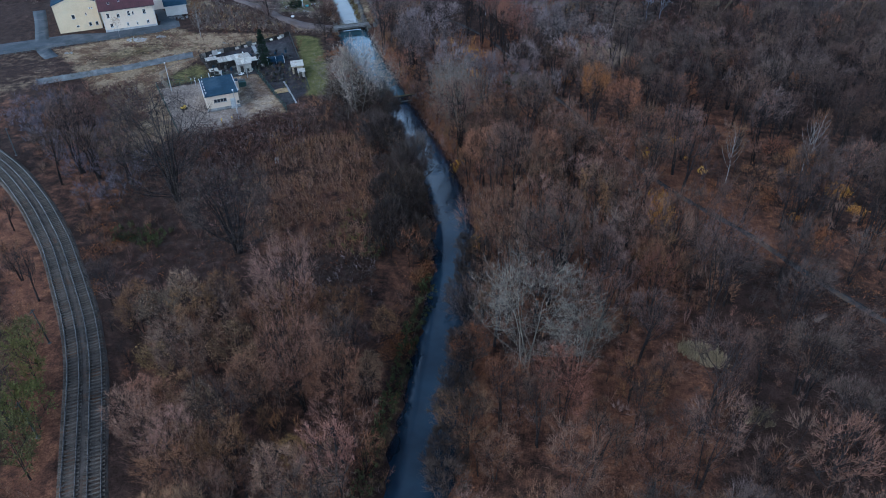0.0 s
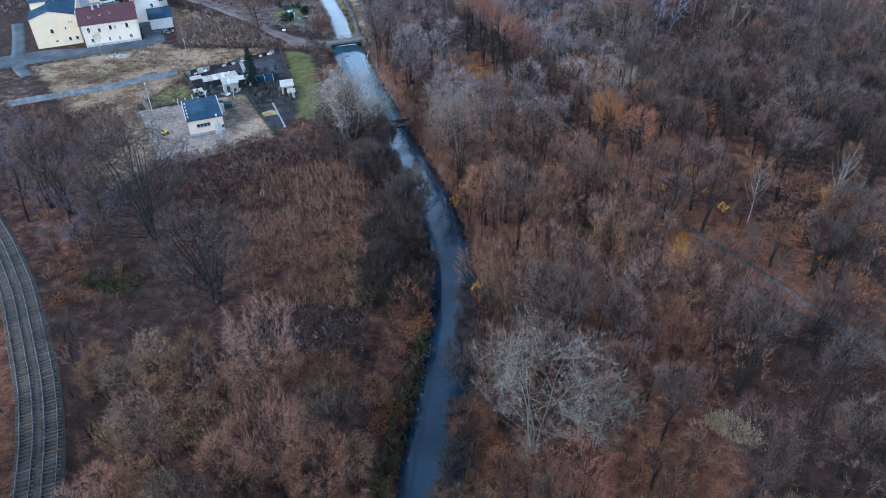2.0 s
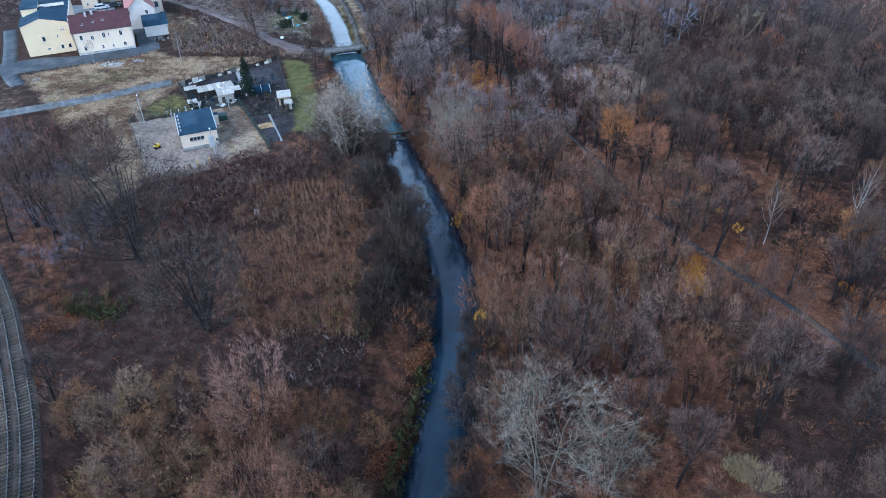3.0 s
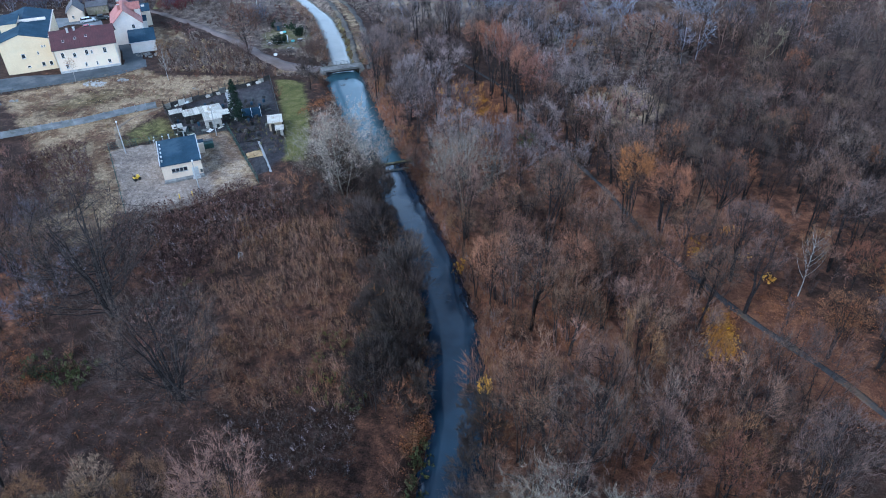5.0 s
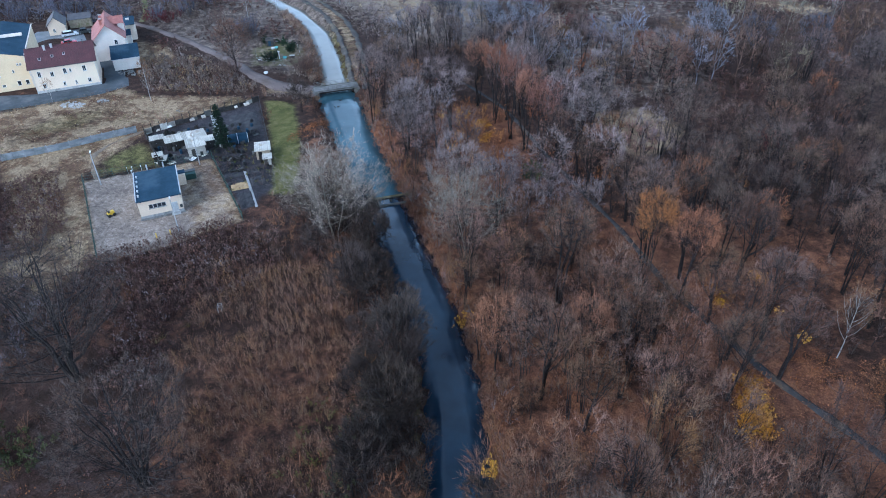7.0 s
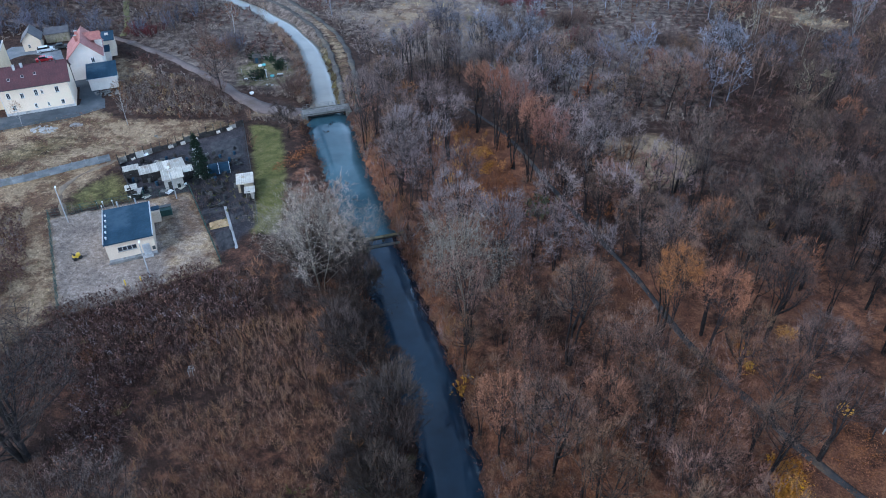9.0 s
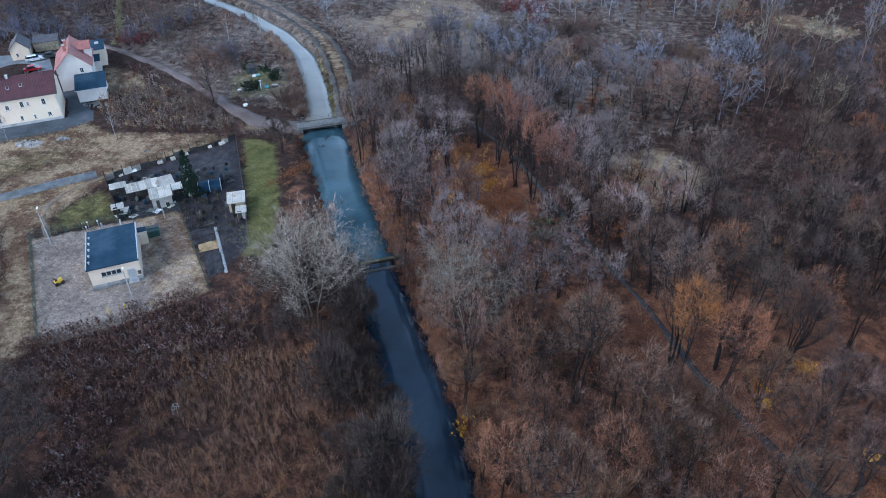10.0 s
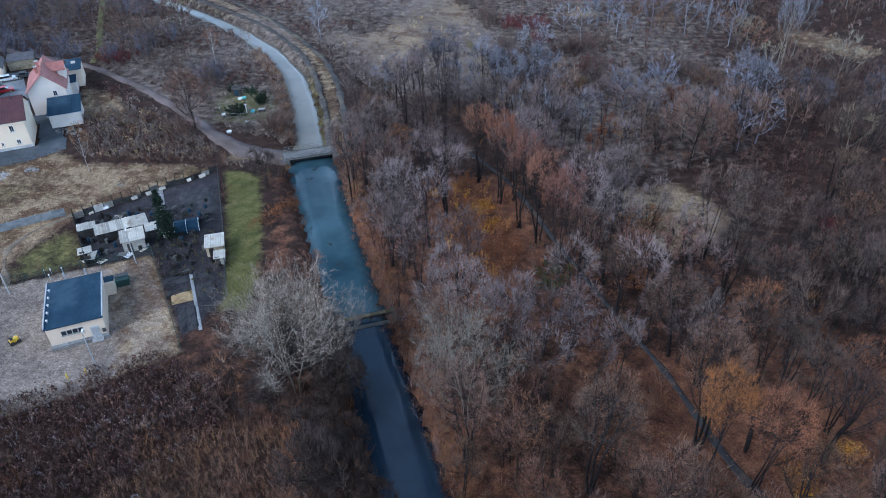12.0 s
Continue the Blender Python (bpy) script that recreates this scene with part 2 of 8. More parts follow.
GREEN_STEEL = surface("green_painted_steel", (0.018, 0.046, 0.04), (0.03, 0.07, 0.056), 2.0, 20.0, 0.6, 0.1)
WOOD_DARK = surface("tarred_boards", (0.025, 0.023, 0.022), (0.065, 0.058, 0.052), 1.5, 12.0, 0.9, vary=0.7)
MOSSY = surface("mossy_wet_planks", (0.1, 0.085, 0.05), (0.2, 0.165, 0.095), 1.5, 12.0, 0.9, vary=0.6, stain=(0.07, 0.085, 0.03))
WOOD_PALE = surface("weathered_boards", (0.26, 0.21, 0.15), (0.42, 0.35, 0.25), 1.5, 12.0, 0.9, vary=0.5, stain=(0.16, 0.16, 0.07))
SHEET = surface("pale_corrugated_sheet", (0.37, 0.34, 0.29), (0.6, 0.56, 0.49), 0.7, 8.0, 0.7, stain=(0.24, 0.18, 0.125), vary=0.75)
RUBBLE = surface("broken_rubble", (0.18, 0.17, 0.16), (0.36, 0.34, 0.32), 1.0, 12.0, 0.95, vary=0.7)
YELLOW_PAINT = surface("yellow_machine_paint", (0.6, 0.38, 0.02), (0.75, 0.5, 0.04), 3.0, 15.0, 0.5)
BLACK = surface("black_rubber", (0.012, 0.012, 0.012), (0.03, 0.03, 0.03), 3.0, 20.0, 0.8)
RED_PAINT = surface("red_car_paint", (0.32, 0.015, 0.02), (0.38, 0.02, 0.025), 1.0, 20.0, 0.25, bumps=0.0)
WHITE_PAINT = surface("white_car_paint", (0.6, 0.62, 0.64), (0.7, 0.72, 0.73), 1.0, 20.0, 0.25, bumps=0.0)
TURQUOISE = surface("turquoise_plastic", (0.1, 0.38, 0.4), (0.2, 0.5, 0.5), 2.0, 12.0, 0.5)
SOIL = surface("dug_black_soil", (0.03, 0.029, 0.032), (0.07, 0.066, 0.068), 0.8, 8.0, 0.95, bumps=0.8, dist=0.1)
STRAW = surface("straw_mulch", (0.38, 0.25, 0.12), (0.5, 0.36, 0.2), 1.5, 12.0, 0.95, bumps=0.8, dist=0.1)


def make_water(name, c0, c1, gloss=0.5):
    m, nt, p = blank(name, 0.05)
    p.inputs["Specular IOR Level"].default_value = gloss
    n = noise_col(nt, 0.09, 4.0)
    nt.links.new(ramp(nt, n.outputs["Fac"], [(0.35, c0), (0.7, c1)]), p.inputs["Base Color"])
    p.inputs["IOR"].default_value = 1.33
    w = noise_col(nt, 0.9, 4.0)
    bump(nt, p, w.outputs["Fac"], 0.07, 0.1)
    return m


WATER = make_water("river_water", (0.007, 0.015, 0.027), (0.021, 0.042, 0.068), 1.0)
TEAL = make_water("teal_river_water", (0.024, 0.052, 0.068), (0.056, 0.104, 0.128), 0.3)
# pale base colour stands for the bright low sky mirrored upstream
SKY_WATER = make_water("sky_paled_water", (0.155, 0.143, 0.12), (0.205, 0.19, 0.16), 0.2)


def make_ground():
    """Leaf litter, grass, bare earth, reed, dark growth and gravel, blended by the zones of the plan."""
    m, nt, p = blank("autumn_ground", 0.95)
    za, zb = nt.nodes.new("ShaderNodeAttribute"), nt.nodes.new("ShaderNodeAttribute")
    za.attribute_name, zb.attribute_name = "zone_a", "zone_b"
    sa, sb = nt.nodes.new("ShaderNodeSeparateColor"), nt.nodes.new("ShaderNodeSeparateColor")
    nt.links.new(za.outputs["Color"], sa.inputs["Color"])
    nt.links.new(zb.outputs["Color"], sb.inputs["Color"])
    n5 = noise_col(nt, 0.16, 6.0, 0.7)
    n1, n2, n3 = noise_col(nt, 0.06, 6.0, 0.65), noise_col(nt, 0.45, 6.0, 0.7), noise_col(nt, 4.5, 4.0, 0.7)

    def tone(a, b, c, n=n2):
        return ramp(nt, n.outputs["Fac"], [(0.28, a), (0.5, b), (0.72, c)])

    col = tone((0.018, 0.011, 0.009), (0.043, 0.025, 0.019), (0.08, 0.048, 0.036))
    n4 = noise_col(nt, 1.3, 8.0, 0.75)
    layers = [
        (sa.outputs["Red"], tone((0.058, 0.029, 0.021), (0.14, 0.062, 0.036), (0.26, 0.12, 0.062))),
        (sa.outputs["Green"], tone((0.066, 0.066, 0.022), (0.118, 0.113, 0.036), (0.2, 0.165, 0.07))),
        (sa.outputs["Blue"], mixc(nt, ramp(nt, n5.outputs["Fac"], [(0.45, (0, 0, 0)), (0.56, (1, 1, 1))]), tone((0.11, 0.077, 0.045), (0.29, 0.208, 0.128), (0.46, 0.345, 0.222), n4), tone((0.05, 0.032, 0.022), (0.125, 0.076, 0.045), (0.22, 0.135, 0.075), n4))),
        (sb.outputs["Red"], tone((0.022, 0.021, 0.024), (0.042, 0.038, 0.042), (0.085, 0.073, 0.075))),
        (sb.outputs["Green"], mixc(nt, ramp(nt, n5.outputs["Fac"], [(0.42, (0, 0, 0)), (0.56, (0.85, 0.85, 0.85))]), tone((0.14, 0.105, 0.082), (0.3, 0.24, 0.195), (0.5, 0.415, 0.345), n4), tone((0.085, 0.064, 0.054), (0.18, 0.142, 0.118), (0.33, 0.27, 0.225), n4))),
        (sb.outputs["Blue"], tone((0.066, 0.051, 0.045), (0.138, 0.108, 0.092), (0.27, 0.212, 0.165))),
    ]
    for w, c in layers:
        jag = maths(nt, "MULTIPLY_ADD", n2.outputs["Fac"], 1.1)
        nt.nodes[-1].inputs[2].default_value = -0.55
        wv = maths(nt, "ADD", w, maths(nt, "MULTIPLY", jag, maths(nt, "GREATER_THAN", w, 0.02)), True)
        wv = ramp(nt, wv, [(0.3, (0, 0, 0)), (0.7, (1, 1, 1))])
        col = mixc(nt, wv, col, c)
    grain = ramp(nt, n3.outputs["Fac"], [(0.32, (0.3, 0.3, 0.3)), (0.68, (1.6, 1.6, 1.6))])
    broad = ramp(nt, n1.outputs["Fac"], [(0.3, (0.75, 0.75, 0.75)), (0.7, (1.2, 1.2, 1.2))])
    col = mixc(nt, 0.8, mixc(nt, 1.0, col, broad, "MULTIPLY"), grain, "MULTIPLY")
    nt.links.new(col, p.inputs["Base Color"])
    bump(nt, p, n3.outputs["Fac"], 0.8, 0.15)
    p.inputs["Specular IOR Level"].default_value = 0.1
    return m


GROUND = make_ground()


# ---- mesh helpers ----
def link(name, mesh, mat, parent=None, label=""):
    ob = new(name, mesh)
    if mat:
        mesh.materials.append(mat)
    if parent:
        ob.parent = parent
    if label:
        tagged(ob, label)
    return ob


def part(name, bm, mat, parent=None, label=""):
    me = bpy.data.meshes.new(name)
    bmesh.ops.recalc_face_normals(bm, faces=bm.faces)
    bm.to_mesh(me)
    bm.free()
    return link(name, me, mat, parent, label)


def arrays(name, v, f, mat, parent=None, label="", tint=None):
    """A mesh from numpy vertices and triangles, with an optional tint at each vertex."""
    me = bpy.data.meshes.new(name)
    v, f = np.asarray(v, np.float32), np.asarray(f, np.int32)
    k = f.shape[1]
    me.vertices.add(len(v))
    me.vertices.foreach_set("co", v.ravel())
    me.loops.add(f.size)
    me.loops.foreach_set("vertex_index", f.ravel())
    me.polygons.add(len(f))
    me.polygons.foreach_set("loop_start", np.arange(0, f.size, k, dtype=np.int32))
    me.update(calc_edges=True)
    if tint is not None:
        me.attributes.new("tint", "FLOAT", "POINT").data.foreach_set("value", np.asarray(tint, np.float32))
    return link(name, me, mat, parent, label)


def box(bm, c, s, rz=0.0, bev=0.0, rx=0.0, ry=0.0):
    """Adds a box with its centre at c and sizes s, with slightly worn edges where bev is given."""
    r = bmesh.ops.create_cube(bm, size=1.0, matrix=Matrix.LocRotScale(c, Euler((rx, ry, rz)), s))
    if bev:
        es = list({e for v in r["verts"] for e in v.link_edges})
        bmesh.ops.bevel(bm, geom=es, offset=bev, segments=1, affect="EDGES")


def boxed(name, c, s, mat, parent=None, rz=0.0, bev=0.0, label="", rx=0.0, ry=0.0):
    bm = bmesh.new()
    box(bm, c, s, rz, bev, rx, ry)
    return part(name, bm, mat, parent, label)


def tube(bm, p0, p1, r0, r1=None, n=8):
    p0, p1 = Vector(p0), Vector(p1)
    d = p1 - p0
    q = d.to_track_quat("Z", "Y").to_matrix().to_4x4()
    bmesh.ops.create_cone(bm, cap_ends=True, segments=n, radius1=r0, radius2=r0 if r1 is None else r1, depth=d.length,
                          matrix=Matrix.Translation((p0 + p1) / 2) @ q)


def tubed(name, p0, p1, r0, mat, parent=None, r1=None, n=8, label=""):
    bm = bmesh.new()
    tube(bm, p0, p1, r0, r1, n)
    return part(name, bm, mat, parent, label)


def empty(name, x, y, z, rz, label, category, group=""):
    ob = new(name)
    ob.matrix_basis = pose(x, y, z, 0, 0, rz)
    return tagged(ob, label, category, group)


def poly_near(pts, xy):
    """Distance from each of xy to a polyline, and how far along it the nearest place lies (0 to number of legs)."""
    best, along = np.full(len(xy), 1e9), np.zeros(len(xy))
    p = np.asarray(pts, float)[:, :2]
    for i in range(len(p) - 1):
        a, d = p[i], p[i + 1] - p[i]
        s = np.clip(((xy - a) @ d) / (d @ d), 0, 1)
        q = np.hypot(*(xy - a - s[:, None] * d).T)
        hit = q < best
        best[hit], along[hit] = q[hit], i + s[hit]
    return best, along


def inside(poly, xy):
    p, r = np.asarray(poly, float), np.zeros(len(xy), bool)
    for i in range(len(p)):
        (x0, y0), (x1, y1) = p[i - 1], p[i]
        cross = (y0 > xy[:, 1]) != (y1 > xy[:, 1])
        r ^= cross & (xy[:, 0] < (x1 - x0) * (xy[:, 1] - y0) / (y1 - y0 + 1e-12) + x0)
    return r


def soft(poly, xy, w=2.0):
    """1 inside a zone, falling to 0 within w metres outside it."""
    d, _ = poly_near(list(poly) + [poly[0]], xy)
    return np.where(inside(poly, xy), np.clip(0.5 + d / w, 0, 1), np.clip(0.5 - d / w, 0, 1))


# ---- the plan ----
RIVER = [(-8, -150, 3.3), (-12, 20, 3.3), (-14.2, 46, 3.2), (-15, 55.6, 3), (-15.9, 66, 3), (-16.8, 76, 2.9), (-18.1, 90, 2.9), (-19.9, 98, 3.0),
         (-22.5, 107.3, 3), (-29.1, 121.8, 2.9), (-35, 132, 3.2), (-41, 143, 2.9), (-44.3, 149, 2.9), (-50.6, 160, 3.2), (-57.8, 173, 3.4),
         (-64.6, 186, 3.9), (-68.8, 194, 3.4), (-71.1, 199, 2.5), (-78.5, 215, 2.5), (-88.2, 233, 2.3), (-100.8, 248, 1.9),
         (-116.2, 261, 1.7), (-131.7, 271, 1.7), (-153.5, 283, 1.7), (-200, 302, 1.7), (-320, 330, 1.7)]
DYKE_PATH = [(-66.5, 199), (-72.1, 212.9), (-81.1, 230.5), (-89.5, 243.9), (-103.7, 258.7), (-116.8, 268.5), (-141.2, 283.5), (-190, 306)]
DYKE_ROAD = [(-63, 194.5), (-64.5, 200), (-69.6, 213.3), (-76.1, 227.9), (-83.8, 241), (-94.8, 253.5), (-109.1, 267.3), (-132.2, 285), (-185, 312)]
DYKE_MID = [(-64.6, 199), (-70.4, 213.1), (-78, 229.3), (-86, 242.6), (-99, 256.4), (-112.6, 268), (-136.5, 284.3)]
DIRT_ROAD = [(-71.5, 191.5), (-83.1, 192.7), (-92.1, 198.1), (-105.5, 208.1), (-121.4, 217.9), (-137.2, 225.6), (-150, 229.5), (-185, 236)]
FOREST_PATH = [(62, 69), (52.7, 79.5), (45.7, 86.7), (39, 93.9), (34.9, 98.8), (29.9, 105.3), (25.9, 109.4), (17.2, 117.8), (13.6, 122.7), (5.5, 133.4),
               (-1.8, 147.7), (-10.2, 160.4), (-17.6, 172.6), (-21.8, 180.2), (-29, 192), (-41, 204), (-58, 208), (-66, 206)]
RAILWAY = [(-4, -60), (-26, -4), (-44, 26), (-48, 32.5), (-53.8, 41.5), (-59.4, 50.2), (-63.6, 56.6), (-69.5, 64), (-77.2, 72.2), (-85.2, 80.6), (-96, 90.2), (-106, 97.9), (-113, 102.6), (-140, 117), (-200, 140)]
SITE = pose(-138.9, 178.5, 0, 0, 0, 34)


def S(u, v, z=0.0):
    return SITE @ Vector((u, v, z))


def site_poly(*uv):
    return [tuple(S(u, v)[:2]) for u, v in uv]


YARD = site_poly((10.8, -48.9), (34.9, -49.3), (37.2, -74.4), (25, -77), (13.4, -77.9))
PLOT = site_poly((22.8, -33.2), (48.4, -25.8), (46.5, -48), (44.3, -65.2), (37.7, -72), (35.1, -49.3), (25, -48.8))
LAWN = [(-83, 185), (-75.5, 184.5), (-69, 171), (-63, 155), (-61, 147), (-65.5, 147), (-70, 159)]
LAWN_EDGE = [(-75.5, 184.5), (-70.5, 181), (-66, 174.5), (-61.5, 163), (-58.5, 152), (-61, 147), (-63, 155), (-69, 171)]
LAWN_W = site_poly((12, -48), (26, -48.5), (23, -35), (14, -40))
FIELD = [(-146, 164), (-120.5, 185.5), (-112, 182), (-92, 186), (-84.5, 185.5), (-101.5, 164.5), (-104, 146), (-92, 117), (-97, 110), (-106, 128), (-124, 146)]
FIELD_W = [(-103, 145.5), (-85, 121), (-88, 111), (-96, 118), (-99, 127), (-110, 141)]
ASPHALT_YARD = site_poly((-30, -6.5), (0, -7), (14, -6.5), (20.5, -4), (20.5, 1.5), (15.5, 4), (15.0, 0), (0, -0.4), (-9, 2.5), (-30, 2.5))
THICKET = [(-64, 124), (-46.7, 128.5), (-35.5, 110), (-30.9, 93.9), (-33, 88), (-49, 85.5), (-58.5, 99.4), (-63, 114)]
KNOT = [[(-88, 121), (-69.4, 136.5), (-58, 133), (-54, 127), (-59, 119.5), (-66, 114), (-65, 107), (-60, 99), (-68, 96), (-72.1, 108), (-82, 113)], [(-48, 84), (-31, 88.5), (-28.5, 78), (-42.5, 75.5)],
        [(-119, 138.3), (-109.3, 146), (-95.1, 128), (-98, 119), (-106, 117)], [(-114, 184), (-126, 203), (-111, 206), (-97, 199), (-88, 194), (-88, 187)]]
TANFIELD = [(-66, 222), (-74, 236), (-86, 262), (-100, 285), (-70, 330), (-40, 330), (-42, 268), (-36, 238), (-48, 224)]
TAN_OPEN = [(-85, 257), (-75, 247), (-63, 239), (-48, 233), (-38, 231), (-45, 269), (-58, 298), (-74, 296), (-74, 268)]
TAN_STREAKS = [([(-58, 310), (-60.8, 291), (-61.5, 276.3), (-64.1, 264.8), (-70.1, 251.6), (-63.9, 241.7)], 7.0), ([(-50, 243), (-41.5, 235.7), (-36, 229)], 6.0), ([(-85, 259.2), (-82, 257)], 4.0), ([(-49, 266), (-47, 264)], 3.0), ([(-23, 290), (-18, 290.8)], 5.0), ([(40, 280), (50, 273)], 8.0)]
CLEARING = [(-9, 193), (3, 206), (17, 206), (27, 198), (20, 176), (6, 174), (-6, 177)]
GLADE = [(-9, 193), (3, 197), (11, 188), (8, 177), (1, 173), (-6, 178)]
MARSH = [(-66, 222), (-115, 275), (-200, 320), (-150, 420), (150, 420), (160, 280), (60, 250), (20, 205), (-10, 195), (-40, 222)]


# ---- ground: one sheet to the horizon ----
def spread(lo, hi, step, far):
    core = list(np.arange(lo, hi + 0.01, step))
    left, right, d = [], [], step
    while (left[-1] if left else lo) > -far:
        d *= 1.45
        left.append((left[-1] if left else lo) - d)
        right.append((right[-1] if right else hi) + d)
    return np.array(left[::-1] + core + right)


def ground_height(xy):
    d, along = poly_near(RIVER, xy)
    hw = np.interp(along, np.arange(len(RIVER)), [r[2] for r in RIVER])
    wob = 0.35 * np.sin(xy[:, 0] * 0.9 + xy[:, 1] * 0.53) + 0.3 * np.sin(xy[:, 1] * 1.31 - xy[:, 0] * 0.3)
    e = d - hw + wob
    z = 0.12 * np.sin(xy[:, 0] * 0.21) * np.sin(xy[:, 1] * 0.17 + 1.0)
    t = np.clip((e + 0.3) / 2.2, 0, 1)
    z = z * t + (1 - t * t * (3 - 2 * t)) * -2.0
    dd, _ = poly_near(DYKE_PATH, xy)
    z += 0.35 * np.clip(1 - dd / 6.5, 0, 1) * (xy[:, 1] > 200)
    dr, _ = poly_near(RAILWAY, xy)
    z += 0.5 * np.clip((8 - dr) / 3, 0, 1)
    fl = np.maximum(soft(YARD, xy, 3), np.maximum(soft(PLOT, xy, 3), soft(ASPHALT_YARD, xy, 3)))
    return z * (1 - fl)


gx, gy = spread(-215, 110, 1.5, 2600), spread(25, 320, 1.5, 2600)
GX, GY = np.meshgrid(gx, gy)
gxy = np.stack([GX.ravel(), GY.ravel()], 1)
gz = ground_height(gxy)
idx = np.arange(len(gxy)).reshape(GX.shape)
gf = np.stack([idx[:-1, :-1], idx[:-1, 1:], idx[1:, 1:], idx[1:, :-1]], -1).reshape(-1, 4)
ground = arrays("ground", np.column_stack([gxy, gz]), gf, GROUND)
tagged(ground, "brown leaf-strewn autumn ground with grass and bare patches", "ground", kind="structure")
ground.data.polygons.foreach_set("use_smooth", np.ones(len(gf), bool))
rd, ra = poly_near(RIVER, gxy)
fp, _ = poly_near(FOREST_PATH, gxy)
rw, _ = poly_near(RAILWAY, gxy)
dk, _ = poly_near(DYKE_PATH, gxy)
east = (gxy[:, 0] > np.interp(gxy[:, 1], [r[1] for r in RIVER[:21]], [r[0] for r in RIVER[:21]]))
patch = 0.5 + 0.5 * np.sin(gxy[:, 0] * 0.13 + 2 * np.sin(gxy[:, 1] * 0.05)) * np.sin(gxy[:, 1] * 0.11 + 1.3 * np.sin(gxy[:, 0] * 0.07))
litter = np.where(east, (0.3 + 0.5 * patch) * np.clip(1.3 - gxy[:, 0] / 70, 0.3, 1), 0.14 + 0.34 * patch) * np.clip((215 - gxy[:, 1]) / 70, 0.15, 1)
litter = np.maximum(litter, 0.3 * soft([(-88, 94), (-64, 88), (-50, 80), (-56, 60), (-82, 70)], gxy, 7) * (0.4 + 0.6 * patch))
litter = np.maximum(litter, (0.3 + 0.5 * patch) * np.clip(1.5 - poly_near([(-72, 183.5), (-66, 173), (-61, 158)], gxy)[0] / 2.2, 0, 1))
litter = np.maximum(litter, 0.8 * np.clip(1.5 - gxy[:, 0] / 60, 0.4, 1) * np.clip(1.15 - fp / 5, 0, 1) * (gxy[:, 1] < 150) * (gxy[:, 1] > 98))
litter = np.maximum(litter, 0.2 * soft([(-98, 100), (-60, 98), (-52, 130), (-70, 138), (-92, 118)], gxy, 5) * (0.6 + 0.4 * patch))
litter = np.maximum(litter, 0.5 * soft([(-70, 60), (-40, 74), (-24, 74), (-20, 40), (-52, 40)], gxy, 5) * (0.5 + 0.5 * patch))
litter = np.maximum(litter, np.clip(1.25 - fp / 9, 0, 1) * np.clip(1.5 - gxy[:, 0] / 60, 0.4, 1) * (gxy[:, 1] > 98) * np.clip((158 - gxy[:, 1]) / 14, 0, 1) * (0.75 + 0.25 * patch))
litter = np.maximum(litter, np.clip(1.1 - np.abs(rw - 9) / 5, 0, 1) * 0.62 * (0.6 + 0.4 * patch))
rail_west = (gxy[:, 0] < np.interp(gxy[:, 1], [r[1] for r in RAILWAY], [r[0] for r in RAILWAY])) & (gxy[:, 1] < 100)
litter = np.maximum(litter, 0.85 * np.clip(1.2 - np.abs(rw - 6) / 6, 0, 1) * rail_west)
litter = np.maximum(litter, np.clip(1.2 - np.abs(rd - 6.0) / 3.0, 0, 1) * east * (gxy[:, 1] < 185) * (0.6 + 0.35 * patch))
litter = np.maximum(litter, 0.95 * soft([(-44, 190), (-28, 193), (-18, 166), (-23, 150), (-38, 154)], gxy, 5) * (0.75 + 0.25 * patch))
litter *= 1 - 0.8 * soft([(22, 48), (64, 48), (66, 80), (46, 92), (30, 99), (21, 82)], gxy, 6)
lawn_e = np.clip(1.0 - 0.16 * (poly_near([(-84, 185), (-70, 159), (-65.5, 147)], gxy)[0] - 5.0), 0.25, 1)
grass = np.maximum.reduce([1.0 * soft(LAWN, gxy, 3) * lawn_e, 0.55 * soft(LAWN_W, gxy, 4), 0.5 * np.clip(1.3 - np.abs(dk - 2.4) / 1.6, 0, 1) * (rd < 7.5) * (gxy[:, 1] > 198), 0.55 * np.clip(1.2 - np.hypot(gxy[:, 0] + 115, gxy[:, 1] - 201) / 4, 0, 1), 1.0 * soft([(-100, 214), (-98, 221), (-89, 220), (-83, 212), (-85, 205), (-95, 204)], gxy, 3), 0.4 * np.clip(1.3 - np.abs(rd - 3.8) / 1.8, 0, 1) * (gxy[:, 1] > 198) * east,
                           0.4 * np.clip(1.1 - np.abs(rd - 4.6) / 2.0, 0, 1) * (~east) * (gxy[:, 1] < 110), 0.5 * soft(FIELD, gxy, 4) * np.clip((patch - 0.62) * 3, 0, 1), 0.6 * np.clip(1.2 - np.abs(rw - 13) / 5, 0, 1) * (gxy[:, 0] < -50) * (gxy[:, 1] < 90) * (gxy[:, 0] < np.interp(gxy[:, 1], [r[1] for r in RAILWAY], [r[0] for r in RAILWAY]))])
